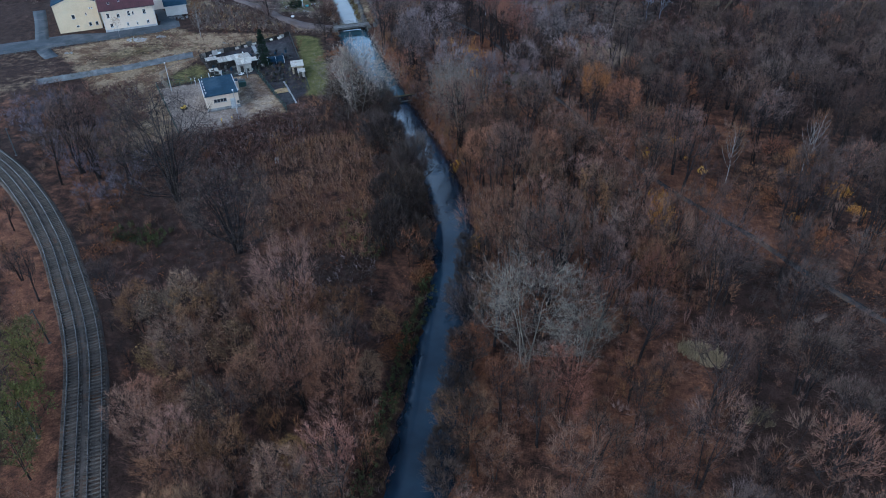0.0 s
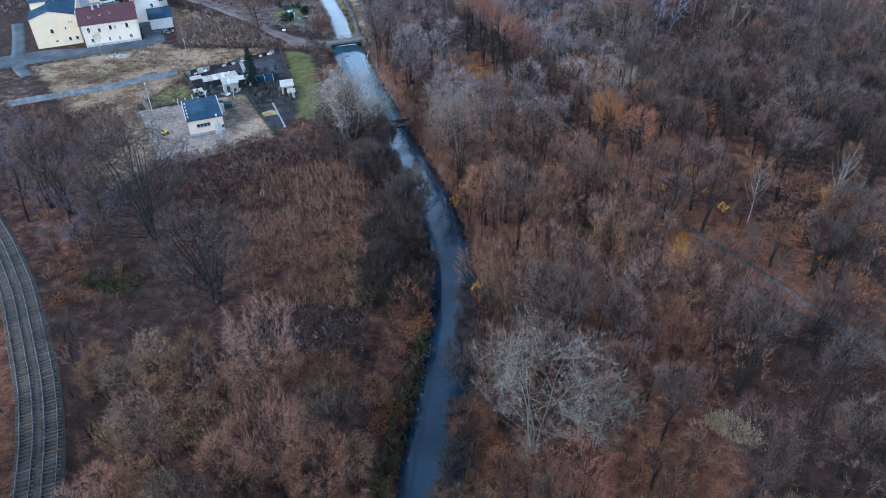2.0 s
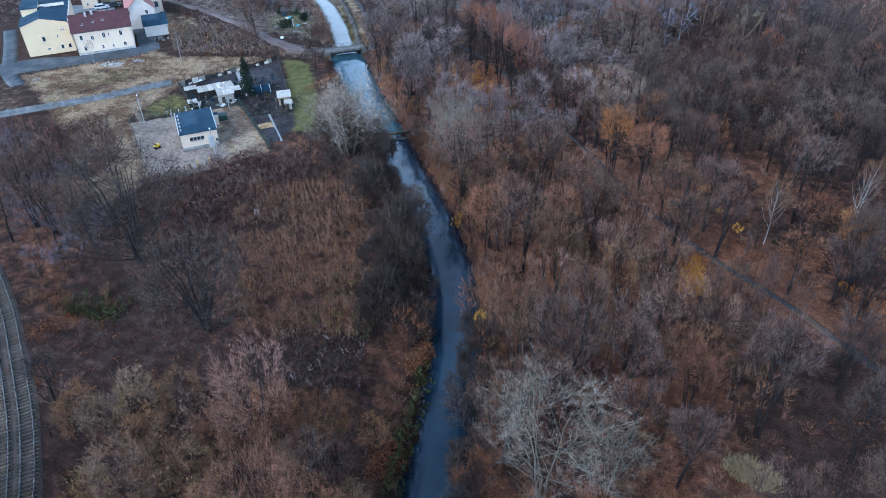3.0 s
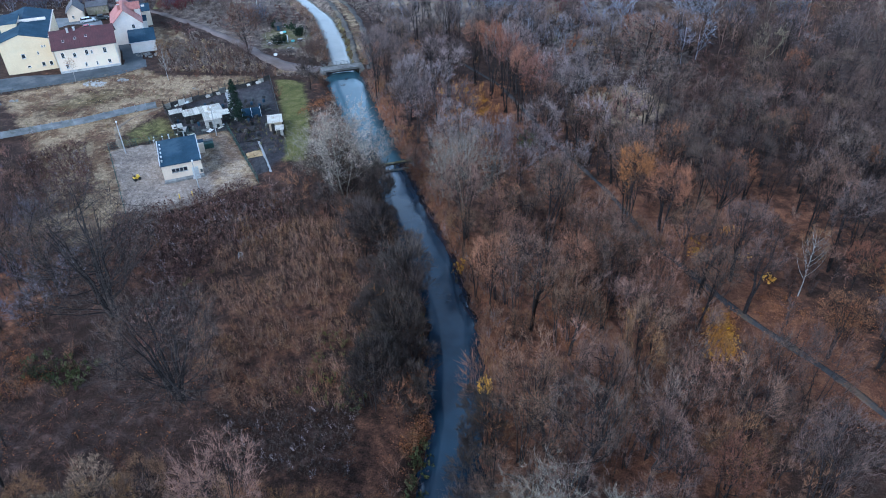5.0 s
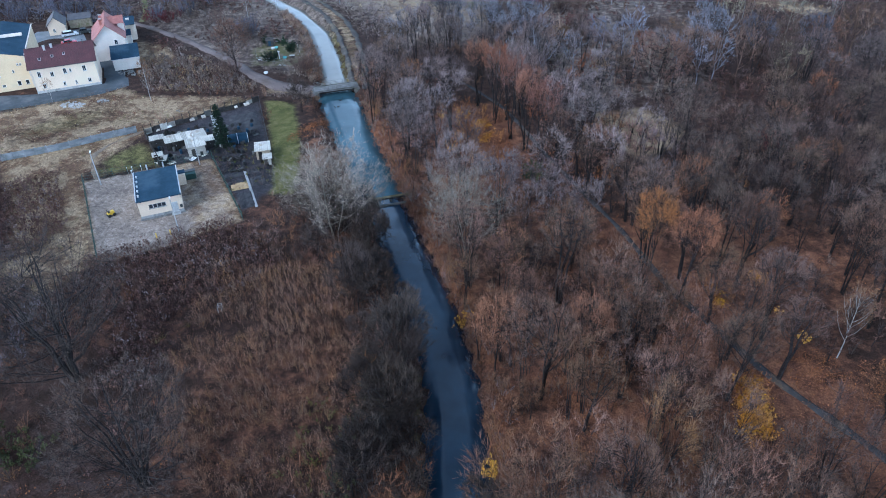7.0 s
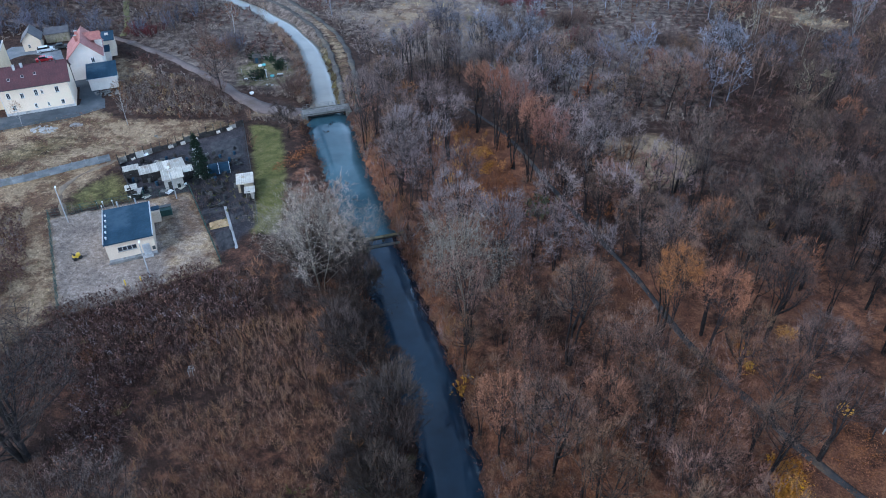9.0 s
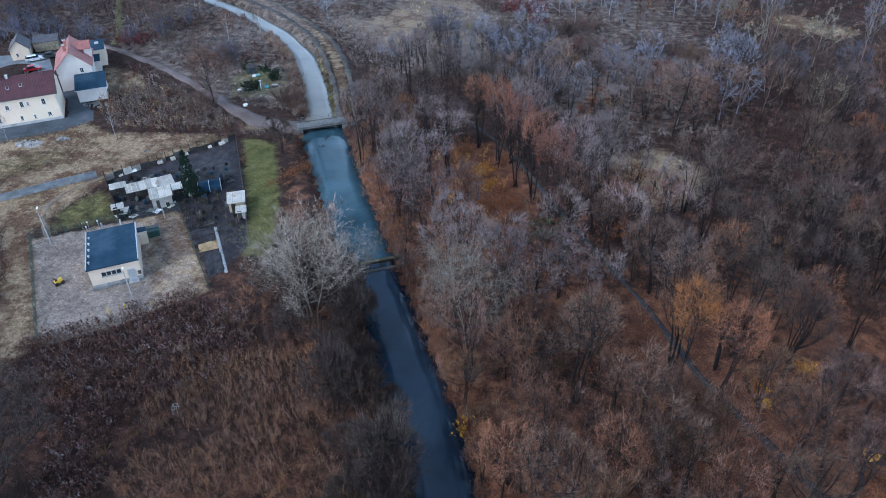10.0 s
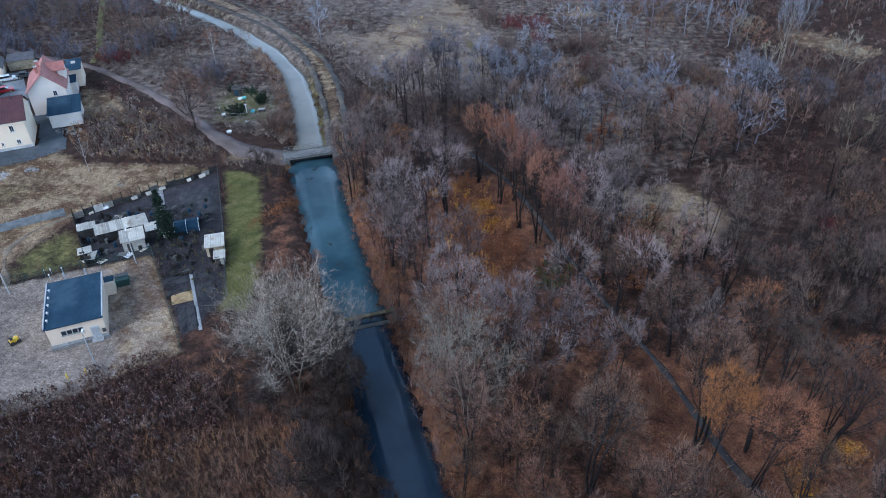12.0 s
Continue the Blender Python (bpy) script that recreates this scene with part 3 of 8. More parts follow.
tan = np.maximum.reduce([0.8 * soft([(-136, 216), (-124, 213), (-117, 205), (-120, 199), (-127, 201)], gxy, 4), 0.55 * soft([(-200, 150), (-146, 164), (-140, 158), (-128, 146), (-140, 130), (-200, 130)], gxy, 8) * (0.5 + 0.5 * patch), 0.34 * soft(KNOT[3], gxy, 4) * patch, 0.8 * soft(FIELD, gxy, 4), 0.85 * soft(FIELD_W, gxy, 3), 0.95 * soft(TAN_OPEN, gxy, 8), *[np.clip(1.15 - poly_near(ln, gxy)[0] / w, 0, 1) for ln, w in TAN_STREAKS], 0.85 * soft(GLADE, gxy, 4) * (0.7 + 0.3 * patch), np.clip(1.3 - poly_near(DYKE_MID, gxy)[0] / 2.0, 0, 1) * 0.85, np.clip(1.2 - poly_near([(-83.4, 190.5), (-77.8, 192.5), (-72.5, 191)], gxy)[0] / 3.4, 0, 1) * 0.7])
dark = np.maximum.reduce([0.95 * soft(PLOT, gxy, 2), 0.3 * soft([(-72, 88), (-58, 88), (-48, 82), (-47, 70), (-62, 66), (-76, 72)], gxy, 5)] + [w * soft(k, gxy, 4) for k, w in zip(KNOT[:3], (0.3, 0.3, 0.3))])
gravel = soft(YARD, gxy, 2)
site_u = (gxy[:, 0] + 138.9) * 0.829 + (gxy[:, 1] - 178.5) * 0.559
tan = np.maximum(tan, gravel)
gravel = gravel * np.where(site_u > 28, 0.46, 0.85 + 0.15 * patch)
nw = [(-74, 198), (-100, 203), (-150, 232), (-230, 250), (-230, 330), (-120, 300), (-84, 240)]
marsh = np.maximum(0.7 * soft(MARSH, gxy, 14), 0.75 * soft(nw, gxy, 8) * np.clip(1.0 + (gxy[:, 0] + 120) / 90, 0.7, 1)) * (1 - 0.4 * patch) * np.clip(1.1 - gxy[:, 0] / 40, 0.25, 1)
for key, chans in (("zone_a", (litter * (1 - np.maximum.reduce([grass, tan, dark, gravel]).clip(0, 1)), grass, tan * (1 - grass * 0.8))), ("zone_b", (dark, gravel, marsh))):
    rgba = np.ones((len(gxy), 4), np.float32)
    for k, c in enumerate(chans):
        rgba[:, k] = np.clip(c, 0, 1)
    ground.data.attributes.new(key, "FLOAT_COLOR", "POINT").data.foreach_set("color", rgba.ravel())


def ground_z(x, y):
    return float(ground_height(np.array([[x, y]]))[0])


def ribbon(name, pts, half, mat, z=0.05, step=2.0, thick=0.06, drape=True, wob=0.0):
    """A strip of even width along a polyline, with a real edge, laid on the ground."""
    p = np.array([q[:2] for q in pts], float)
    hw = np.array([q[2] for q in pts]) if len(pts[0]) > 2 else None
    s = np.concatenate([[0], np.cumsum(np.hypot(*np.diff(p, axis=0).T))])
    t = np.linspace(0, s[-1], max(2, int(s[-1] / step)))
    c = np.column_stack([np.interp(t, s, p[:, 0]), np.interp(t, s, p[:, 1])])
    for _ in range(3):
        c[1:-1] = (c[:-2] + 2 * c[1:-1] + c[2:]) / 4
    d = np.gradient(c, axis=0)
    n = np.column_stack([-d[:, 1], d[:, 0]]) / np.hypot(*d.T)[:, None]
    h = half if hw is None else np.interp(t, s, hw) + half
    h = h + wob * np.sin(t * 0.7) + 0.7 * wob * np.sin(t * 1.9 + 1) * np.sin(t * 0.23)
    rows = []
    for k in (-1.0, -0.33, 0.33, 1.0):
        e = c + n * (k * np.broadcast_to(h, len(c)))[:, None]
        zz = ground_height(e) if drape else 0.0
        rows.append(np.column_stack([e, zz + z * np.ones(len(e))]))
    low = [rows[0] - (0, 0, thick + 0.2), *rows, rows[3] - (0, 0, thick + 0.2)]
    v = np.stack(low, 1).reshape(-1, 3)
    k, m = len(c), len(low)
    f = [(i * m + j, i * m + j + 1, (i + 1) * m + j + 1, (i + 1) * m + j) for i in range(k - 1) for j in range(m - 1)]
    ob = arrays(name, v, f, mat)
    return ob


water = ribbon("water", RIVER[:13] + [(-45.4, 150.9, 2.95)], 1.6, WATER, -1.0, 2.0, 0.1, False)
tagged(ribbon("water", [(-45.2, 150.5, 2.95)] + RIVER[13:17] + [(-69.5, 195.5, 3.0)], 1.6, TEAL, -0.99, 2.0, 0.1, False), "teal river water held above the weir", "river", kind="structure")
# upstream reach: the sky's reflection is in the water colour itself
tagged(ribbon("water", [(-69.3, 195.1, 3.1)] + RIVER[17:-1], 1.6, SKY_WATER, -1.01, 2.0, 0.1, False), "river water above the bridge, paled for reflected sky", "river", kind="structure")
tagged(water, "still dark blue river water reflecting pale clouds", "river", kind="structure")
tagged(ribbon("road", [(x, y, w) for (x, y), w in zip(DIRT_ROAD, (2.7, 2.4, 1.5, 1.2, 1.05, 1.0, 1.0, 1.0))], 0.0, DIRT, 0.08, 1.0, wob=0.18), "rutted brown dirt road to the bridge", "dirt road", kind="structure")
tagged(ribbon("road", [(x + 1.0, y + 0.5) for x, y in DYKE_ROAD], 0.68, MUD, 0.12, 1.0, wob=0.2), "dark muddy track along the river dyke", "dirt road", kind="structure")
tagged(ribbon("road", [(x - 0.3, y - 0.2) for x, y in DYKE_PATH], 0.62, MUD, 0.08, 1.0, wob=0.2), "dark gravel track beside the upper river", "dirt road", kind="structure")
tagged(ribbon("path", [(x, y, 0.62 if y < 100 else 0.58 if y < 140 else 0.4) for x, y in FOREST_PATH], 0.0, GRAVELPATH, 0.05, wob=0.1), "grey gravel footpath through the leafless wood", "footpath", kind="structure")
tagged(ribbon("road", [(-172, 193), (-165, 184.5), (-157.7, 175), (-148.7, 163), (-142, 158)], 1.8, ASPHALT, 0.05), "dark asphalt drive beside the ochre hall", "drive", kind="structure")
tagged(ribbon("path", [(-100.6, 145.4), (-104.5, 149.5), (-107.1, 153.5), (-106.6, 158.7), (-103.3, 164.8), (-100.5, 168.5)], 0.42, FIELD_DIRT, 0.03, 0.6, wob=0.22), "trodden earth track across the dry field", "footpath", kind="structure")
tagged(ribbon("path", [(-142.4, 229.6), (-145.7, 237.9), (-154, 249.8), (-165.3, 268), (-180, 292)], 0.9, GRASS_TRACK, 0.05), "grassy field track between dead weeds", "footpath", kind="structure")
yb = bmesh.new()
yb.faces.new([yb.verts.new((x, y, 0.06)) for x, y in ASPHALT_YARD])
tagged(part("pavement", yb, ASPHALT), "blue-grey asphalt strip in front of the houses", "asphalt", kind="structure")
yb = bmesh.new()
yb.faces.new([yb.verts.new((x, y, 0.055)) for x, y in site_poly((-6, 13), (12, 12), (12.5, 20), (9, 45), (-3, 48), (-12, 30))])
tagged(part("pavement", yb, COURT), "grey asphalt courtyard between the houses", "courtyard", kind="structure")
yb = bmesh.new()
yb.faces.new([yb.verts.new((x, y, 0.058)) for x, y in site_poly((14.9, 3.8), (20, 1.6), (19, 8), (16.5, 16), (12.2, 16), (12, 11.5), (14.9, 11))])
tagged(part("pavement", yb, ASPHALT), "asphalt passage between house and annex", "asphalt", kind="structure")


# ---- railway ----
def track_line(off, step):
    p = np.array(RAILWAY)
    s = np.concatenate([[0], np.cumsum(np.hypot(*np.diff(p, axis=0).T))])
    t = np.arange(0, s[-1], 0.5)
    c = np.column_stack([np.interp(t, s, p[:, 0]), np.interp(t, s, p[:, 1])])
    for _ in range(60):
        c[1:-1] = (c[:-2] + 2 * c[1:-1] + c[2:]) / 4
    d = np.gradient(c, axis=0)
    n = np.column_stack([-d[:, 1], d[:, 0]]) / np.hypot(*d.T)[:, None]
    c = c + n * (off - 0.4)
    s = np.concatenate([[0], np.cumsum(np.hypot(*np.diff(c, axis=0).T))])
    t = np.arange(0, s[-1], step)
    q = np.column_stack([np.interp(t, s, c[:, 0]), np.interp(t, s, c[:, 1])])
    g = np.gradient(q, axis=0)
    return q, np.arctan2(g[:, 1], g[:, 0])


def railway():
    q, a = track_line(0, 2.0)
    n = np.column_stack([-np.sin(a), np.cos(a)])
    prof = [(-3.05, 0.4), (-2.65, 0.78), (0, 0.8), (2.55, 0.78), (2.9, 0.4)]
    v = np.stack([np.column_stack([q + n * o, np.full(len(q), h)]) for o, h in prof], 1).reshape(-1, 3)
    f = [(i * 5 + j, i * 5 + j + 1, (i + 1) * 5 + j + 1, (i + 1) * 5 + j) for i in range(len(q) - 1) for j in range(4)]
    tagged(arrays("ballast_bed", v, f, BALLAST), "grey and rust-stained ballast bed of the railway", "ballast", kind="structure")
    bm = bmesh.new()
    for s in (-1, 1):
        box(bm, (0, s * 0.78, 0.0), (0.26, 0.85, 0.2), 0, 0.03)
    box(bm, (0, 0, -0.02), (0.2, 0.8, 0.15))
    sleeper = bpy.data.meshes.new("sleeper")
    bm.to_mesh(sleeper)
    bm.free()
    sleeper.materials.append(SLEEPER)
    rng = random.Random(3)
    for off, lab in ((1.42, "curving railway track with concrete sleepers on ballast"), (-1.42, "rusty curving railway track with concrete sleepers")):
        tr = tagged(new("railway_track"), lab, "railway track", "parallel railway tracks")
        q, a = track_line(off, 0.62)
        for (x, y), r in [z for z in zip(q, a) if z[0][1] > 26][:260]:
            if y < 112:
                ob = new("sleeper", sleeper)
                ob.parent = tr
                ob.matrix_basis = pose(x, y, 0.83 + rng.uniform(-0.01, 0.01), 0, 0, math.degrees(r) + rng.uniform(-1, 1))
        for side in (-0.75, 0.75):
            q, a = track_line(off + side, 1.0)
            n = np.column_stack([-np.sin(a), np.cos(a)])
            prof = [(-0.065, 0.9), (-0.04, 1.1), (0.04, 1.1), (0.065, 0.9)]
            v = np.stack([np.column_stack([q + n * o, np.full(len(q), h)]) for o, h in prof], 1).reshape(-1, 3)
            f = [(i * 4 + j, i * 4 + j + 1, (i + 1) * 4 + j + 1, (i + 1) * 4 + j) for i in range(len(q) - 1) for j in range(3)]
            arrays("rail", v, f, RAIL, tr)


railway()


# ---- buildings ----
def wall_box(name, w, d, h, mat, parent, peak=0.0, peak_at=0.5, along="x"):
    """Walls of a building standing on its base at the origin: x 0..w, y 0..d; a gable end rises to peak above h."""
    bm = bmesh.new()
    vs = [bm.verts.new(p) for p in ((0, 0, 0), (w, 0, 0), (w, d, 0), (0, d, 0), (0, 0, h), (w, 0, h), (w, d, h), (0, d, h))]
    if peak and along == "y":
        a, b = bm.verts.new((w * peak_at, 0, h + peak)), bm.verts.new((w * peak_at, d, h + peak))
        faces = [(vs[0], vs[1], vs[5], a, vs[4]), (vs[1], vs[2], vs[6], vs[5]), (vs[2], vs[3], vs[7], b, vs[6]), (vs[3], vs[0], vs[4], vs[7]), (vs[4], a, b, vs[7]), (a, vs[5], vs[6], b)]
    elif peak:
        a, b = bm.verts.new((0, d * peak_at, h + peak)), bm.verts.new((w, d * peak_at, h + peak))
        faces = [(vs[0], vs[1], vs[5], vs[4]), (vs[1], vs[2], vs[6], b, vs[5]), (vs[2], vs[3], vs[7], vs[6]), (vs[3], vs[0], vs[4], a, vs[7]), (vs[4], vs[5], b, a), (a, b, vs[6], vs[7])]
    else:
        faces = [(vs[0], vs[1], vs[5], vs[4]), (vs[1], vs[2], vs[6], vs[5]), (vs[2], vs[3], vs[7], vs[6]), (vs[3], vs[0], vs[4], vs[7]), tuple(vs[4:])]
    for f in faces:
        bm.faces.new(f)
    return part(name, bm, mat, parent)


def slab(bm, pts, t):
    """A roof slab with thickness t under the four corner points."""
    up = [bm.verts.new(p) for p in pts]
    lo = [bm.verts.new((p[0], p[1], p[2] - t)) for p in pts]
    bm.faces.new(up)
    bm.faces.new(lo[::-1])
    for i in range(len(pts)):
        bm.faces.new((up[i - 1], up[i], lo[i], lo[i - 1]))


def roof_slab(name, pts, t, mat, parent, label="", seams=0, seam_mat=None):
    bm = bmesh.new()
    slab(bm, pts, t)
    ob = part(name, bm, mat, parent, label)
    a, b, c, d = [Vector(p) for p in pts]
    for i in range(seams):
        k = (i + 0.5) / seams
        p, q = a.lerp(b, k), d.lerp(c, k)
        tubed("seam", p + Vector((0, 0, 0.02)), q + Vector((0, 0, 0.02)), 0.035, seam_mat or mat, ob, n=4)
    return ob


def window(parent, x, z, w, h, y=0.0, axis="front", bars=1, mat=PVC):
    """A window set into a wall plane: frame, pane and sill. axis: the front wall (y) or a side wall (x)."""
    wo = new("window")
    wo.parent = parent
    wo.matrix_basis = pose(x, y, z) if axis == "front" else pose(y, x, z, 0, 0, 90)
    bm = bmesh.new()
    t = 0.05
    for c, s in (((0, -0.03, h / 2 - t / 2), (w, 0.1, t)), ((0, -0.03, -h / 2 + t / 2), (w, 0.1, t)), ((-w / 2 + t / 2, -0.03, 0), (t, 0.1, h - 2 * t)), ((w / 2 - t / 2, -0.03, 0), (t, 0.1, h - 2 * t))):
        box(bm, c, s)
    for i in range(bars):
        box(bm, (-w / 2 + w * (i + 1) / (bars + 1), -0.03, 0), (t * 0.6, 0.09, h - 2 * t))
    fr = part("window_frame", bm, mat, wo)
    boxed("pane", (0, -0.012, 0), (w - 2 * t, 0.03, h - 2 * t), GLASS, wo, label="dark reflecting window pane")
    boxed("sill", (0, -0.08, -h / 2 - 0.04), (w + 0.15, 0.2, 0.06), CONCRETE, wo)
    return wo


def site_thing(name, u, v, rz, label, category, group=""):
    p = S(u, v)
    return empty(name, p.x, p.y, 0.0, 34 + rz, label, category, group)


def downpipe(parent, x, y, h):
    tubed("downpipe", (x, y, 0.1), (x, y, h), 0.06, STEEL, parent, n=6)


def main_house():
    w, d, h, pk = 14.4, 9.6, 6.3, 2.9
    o = site_thing("house", 0, 0, 0, "cream two-storey house with burgundy sheet roof", "house")
    wall_box("wall", w, d, h, CREAM, o, pk)
    boxed("plinth", (w / 2, -0.03, 0.3), (w + 0.02, 0.08, 0.6), CONCRETE, o)
    e, oh = 0.5, 0.45
    zr, ze = h + pk + 0.16, h - e * pk / (d / 2) + 0.16
    r = roof_slab("roof", [(-oh, -e, ze), (w + oh, -e, ze), (w + oh, d / 2, zr), (-oh, d / 2, zr)], 0.14, BURGUNDY, o, seams=26)
    roof_slab("roof", [(w + oh, d + e, ze), (-oh, d + e, ze), (-oh, d / 2, zr), (w + oh, d / 2, zr)], 0.14, BURGUNDY, o)
    tubed("ridge_cap", (-oh, d / 2, zr), (w + oh, d / 2, zr), 0.12, BURGUNDY, r, n=6)
    tubed("gutter", (-oh, -e - 0.06, ze - 0.08), (w + oh, -e - 0.06, ze - 0.08), 0.08, DARK_STEEL, o, n=6)
    for x, k in ((2.6, 0.42), (5.4, 0.5), (8.0, 0.55)):
        y = -e + (d / 2 + e) * k
        z = ze + (zr - ze) * k
        s = boxed("skylight", (x, y, z + 0.05), (0.6, 0.8, 0.12), CONCRETE, o, rx=math.atan2(pk, d / 2), bev=0.02, label="pale framed skylight")
        boxed("pane", (x, y, z + 0.12), (0.42, 0.6, 0.03), GLASS, s, rx=math.atan2(pk, d / 2))
    for x, y in ((4.0, d / 2 - 0.7), (5.6, d / 2 - 0.3)):
        c = boxed("chimney", (x, y, zr - 0.1), (0.5, 0.5, 1.2), CONCRETE, o, bev=0.02)
        boxed("cap", (x, y, zr + 0.52), (0.62, 0.62, 0.08), CONCRETE, c)
    for x in (9.5, 12.6):
        tubed("vent_pipe", (x, d / 2 - 0.5, zr - 0.4), (x, d / 2 - 0.5, zr + 0.7), 0.09, DARK_STEEL, o, n=6)
    for x, z, ww, hh in ((1.7, 4.6, 0.75, 1.35), (4.4, 4.3, 0.75, 1.1), (7.3, 4.6, 0.75, 1.35), (8.5, 4.6, 0.45, 0.9), (11.6, 4.6, 0.8, 1.35),
                         (2.0, 1.7, 0.75, 1.1), (6.4, 1.6, 0.55, 1.0), (9.0, 1.5, 0.45, 0.9), (12.0, 1.6, 0.75, 1.0)):
        window(o, x, z, ww, hh)
    for x in (0.15, w - 0.15):
        downpipe(o, x, -0.1, ze - 0.1)
    boxed("string_course", (w / 2, -0.02, h - 0.15), (w - 0.6, 0.08, 0.2), WHITE, o)


def ochre_hall():
    w, d, h, pk = 11.6, 24.0, 8.0, 1.7
    o = site_thing("house", -12.4, 4.5, 0, "large ochre hall with gable wall and blue-grey felt roof", "hall")
    wall_box("wall", w, d, h, OCHRE, o, pk, 0.45, "y")
    px, pz = w * 0.45, h + pk
    roof_slab("roof", [(-0.3, -0.2, h + 0.1), (px, -0.2, pz + 0.14), (px, d, pz + 0.14), (-0.3, d, h + 0.1)], 0.16, BLUE_FELT, o)
    roof_slab("roof", [(px, -0.2, pz + 0.14), (w + 0.2, -0.2, h + 0.1), (w + 0.2, d, h + 0.1), (px, d, pz + 0.14)], 0.16, BLUE_FELT, o)
    boxed("parapet", (w + 0.1, d / 2, h + 0.12), (0.26, d, 0.22), WHITE, o, bev=0.03)
    boxed("parapet", (w * 0.55, d * 0.45, pz + 0.2), (w * 0.8, 0.35, 0.7), WHITE, o, bev=0.03)
    c = boxed("clerestory", (w * 0.2, d * 0.5, h + 1.2), (w * 0.34, d * 0.35, 2.2), OCHRE, o, bev=0.03)
    boxed("clerestory_roof", (w * 0.2, d * 0.5, h + 2.35), (w * 0.38, d * 0.37, 0.14), BLUE_FELT, c)
    for x, z, ww, hh in ((4.7, 4.3, 0.9, 1.2), (8.2, 4.7, 0.4, 0.7), (9.6, 6.2, 0.4, 0.5), (10.2, 6.2, 0.4, 0.5), (8.6, 1.7, 0.8, 1.1), (10.4, 1.7, 0.8, 1.1), (5.2, 1.5, 0.8, 0.5)):
        window(o, x, z, ww, hh, bars=0)
    downpipe(o, w - 0.1, -0.12, h)


def red_roof_house():
    o = site_thing("house", 13.8, 15.6, 0, "white house with faded red tiled gable roof", "house")
    w, d, h, pk = 7.6, 11.5, 5.6, 3.6
    wall_box("wall", w, d, h, WHITE, o, pk, 0.5, "y")
    s = pk / (w / 2)
    for sgn in (0, 1):
        xe = -0.45 if sgn == 0 else w + 0.45
        ze = h - 0.45 * s + 0.18
        pts = [(xe, -0.5, ze), (w / 2, -0.5, h + pk + 0.18), (w / 2, d + 0.4, h + pk + 0.18), (xe, d + 0.4, ze)]
        r = roof_slab("roof", pts, 0.16, RED_TILE, o)
        a, b, c, e = [Vector(p) for p in pts]
        for i in range(1, 11):
            p, q = a.lerp(b, i / 11), e.lerp(c, i / 11)
            tubed("tile_course", p + Vector((0, 0, 0.02)), q + Vector((0, 0, 0.02)), 0.04, RED_TILE, r, n=4)
    tubed("ridge_cap", (w / 2, -0.5, h + pk + 0.2), (w / 2, d + 0.4, h + pk + 0.2), 0.13, RED_TILE, o, n=6)
    g = boxed("dormer", (w - 0.4, d * 0.62, h + 1.0), (1.4, 3.6, 2.6), WHITE, o)
    roof_slab("dormer_roof", [(w / 2, d * 0.62 - 2.1, h + 2.2), (w + 0.6, d * 0.62 - 2.1, h + 2.2), (w + 0.6, d * 0.62, h + 3.6), (w / 2, d * 0.62, h + 3.6)], 0.14, RED_TILE, g)
    roof_slab("dormer_roof", [(w / 2, d * 0.62, h + 3.6), (w + 0.6, d * 0.62, h + 3.6), (w + 0.6, d * 0.62 + 2.1, h + 2.2), (w / 2, d * 0.62 + 2.1, h + 2.2)], 0.14, RED_TILE, g)
    for y in (3.0, 6.5):
        c = boxed("chimney", (w / 2 - 1.0, y, h + pk + 0.1), (0.6, 0.6, 1.4), RED_TILE, o, bev=0.02)
        boxed("cap", (w / 2 - 1.0, y, h + pk + 0.85), (0.75, 0.75, 0.1), CONCRETE, c)
    window(o, w / 2 + 1.6, 4.6, 0.8, 1.2)
    window(o, 5.0, 2.0, 0.9, 1.2, w + 0.0, "side")


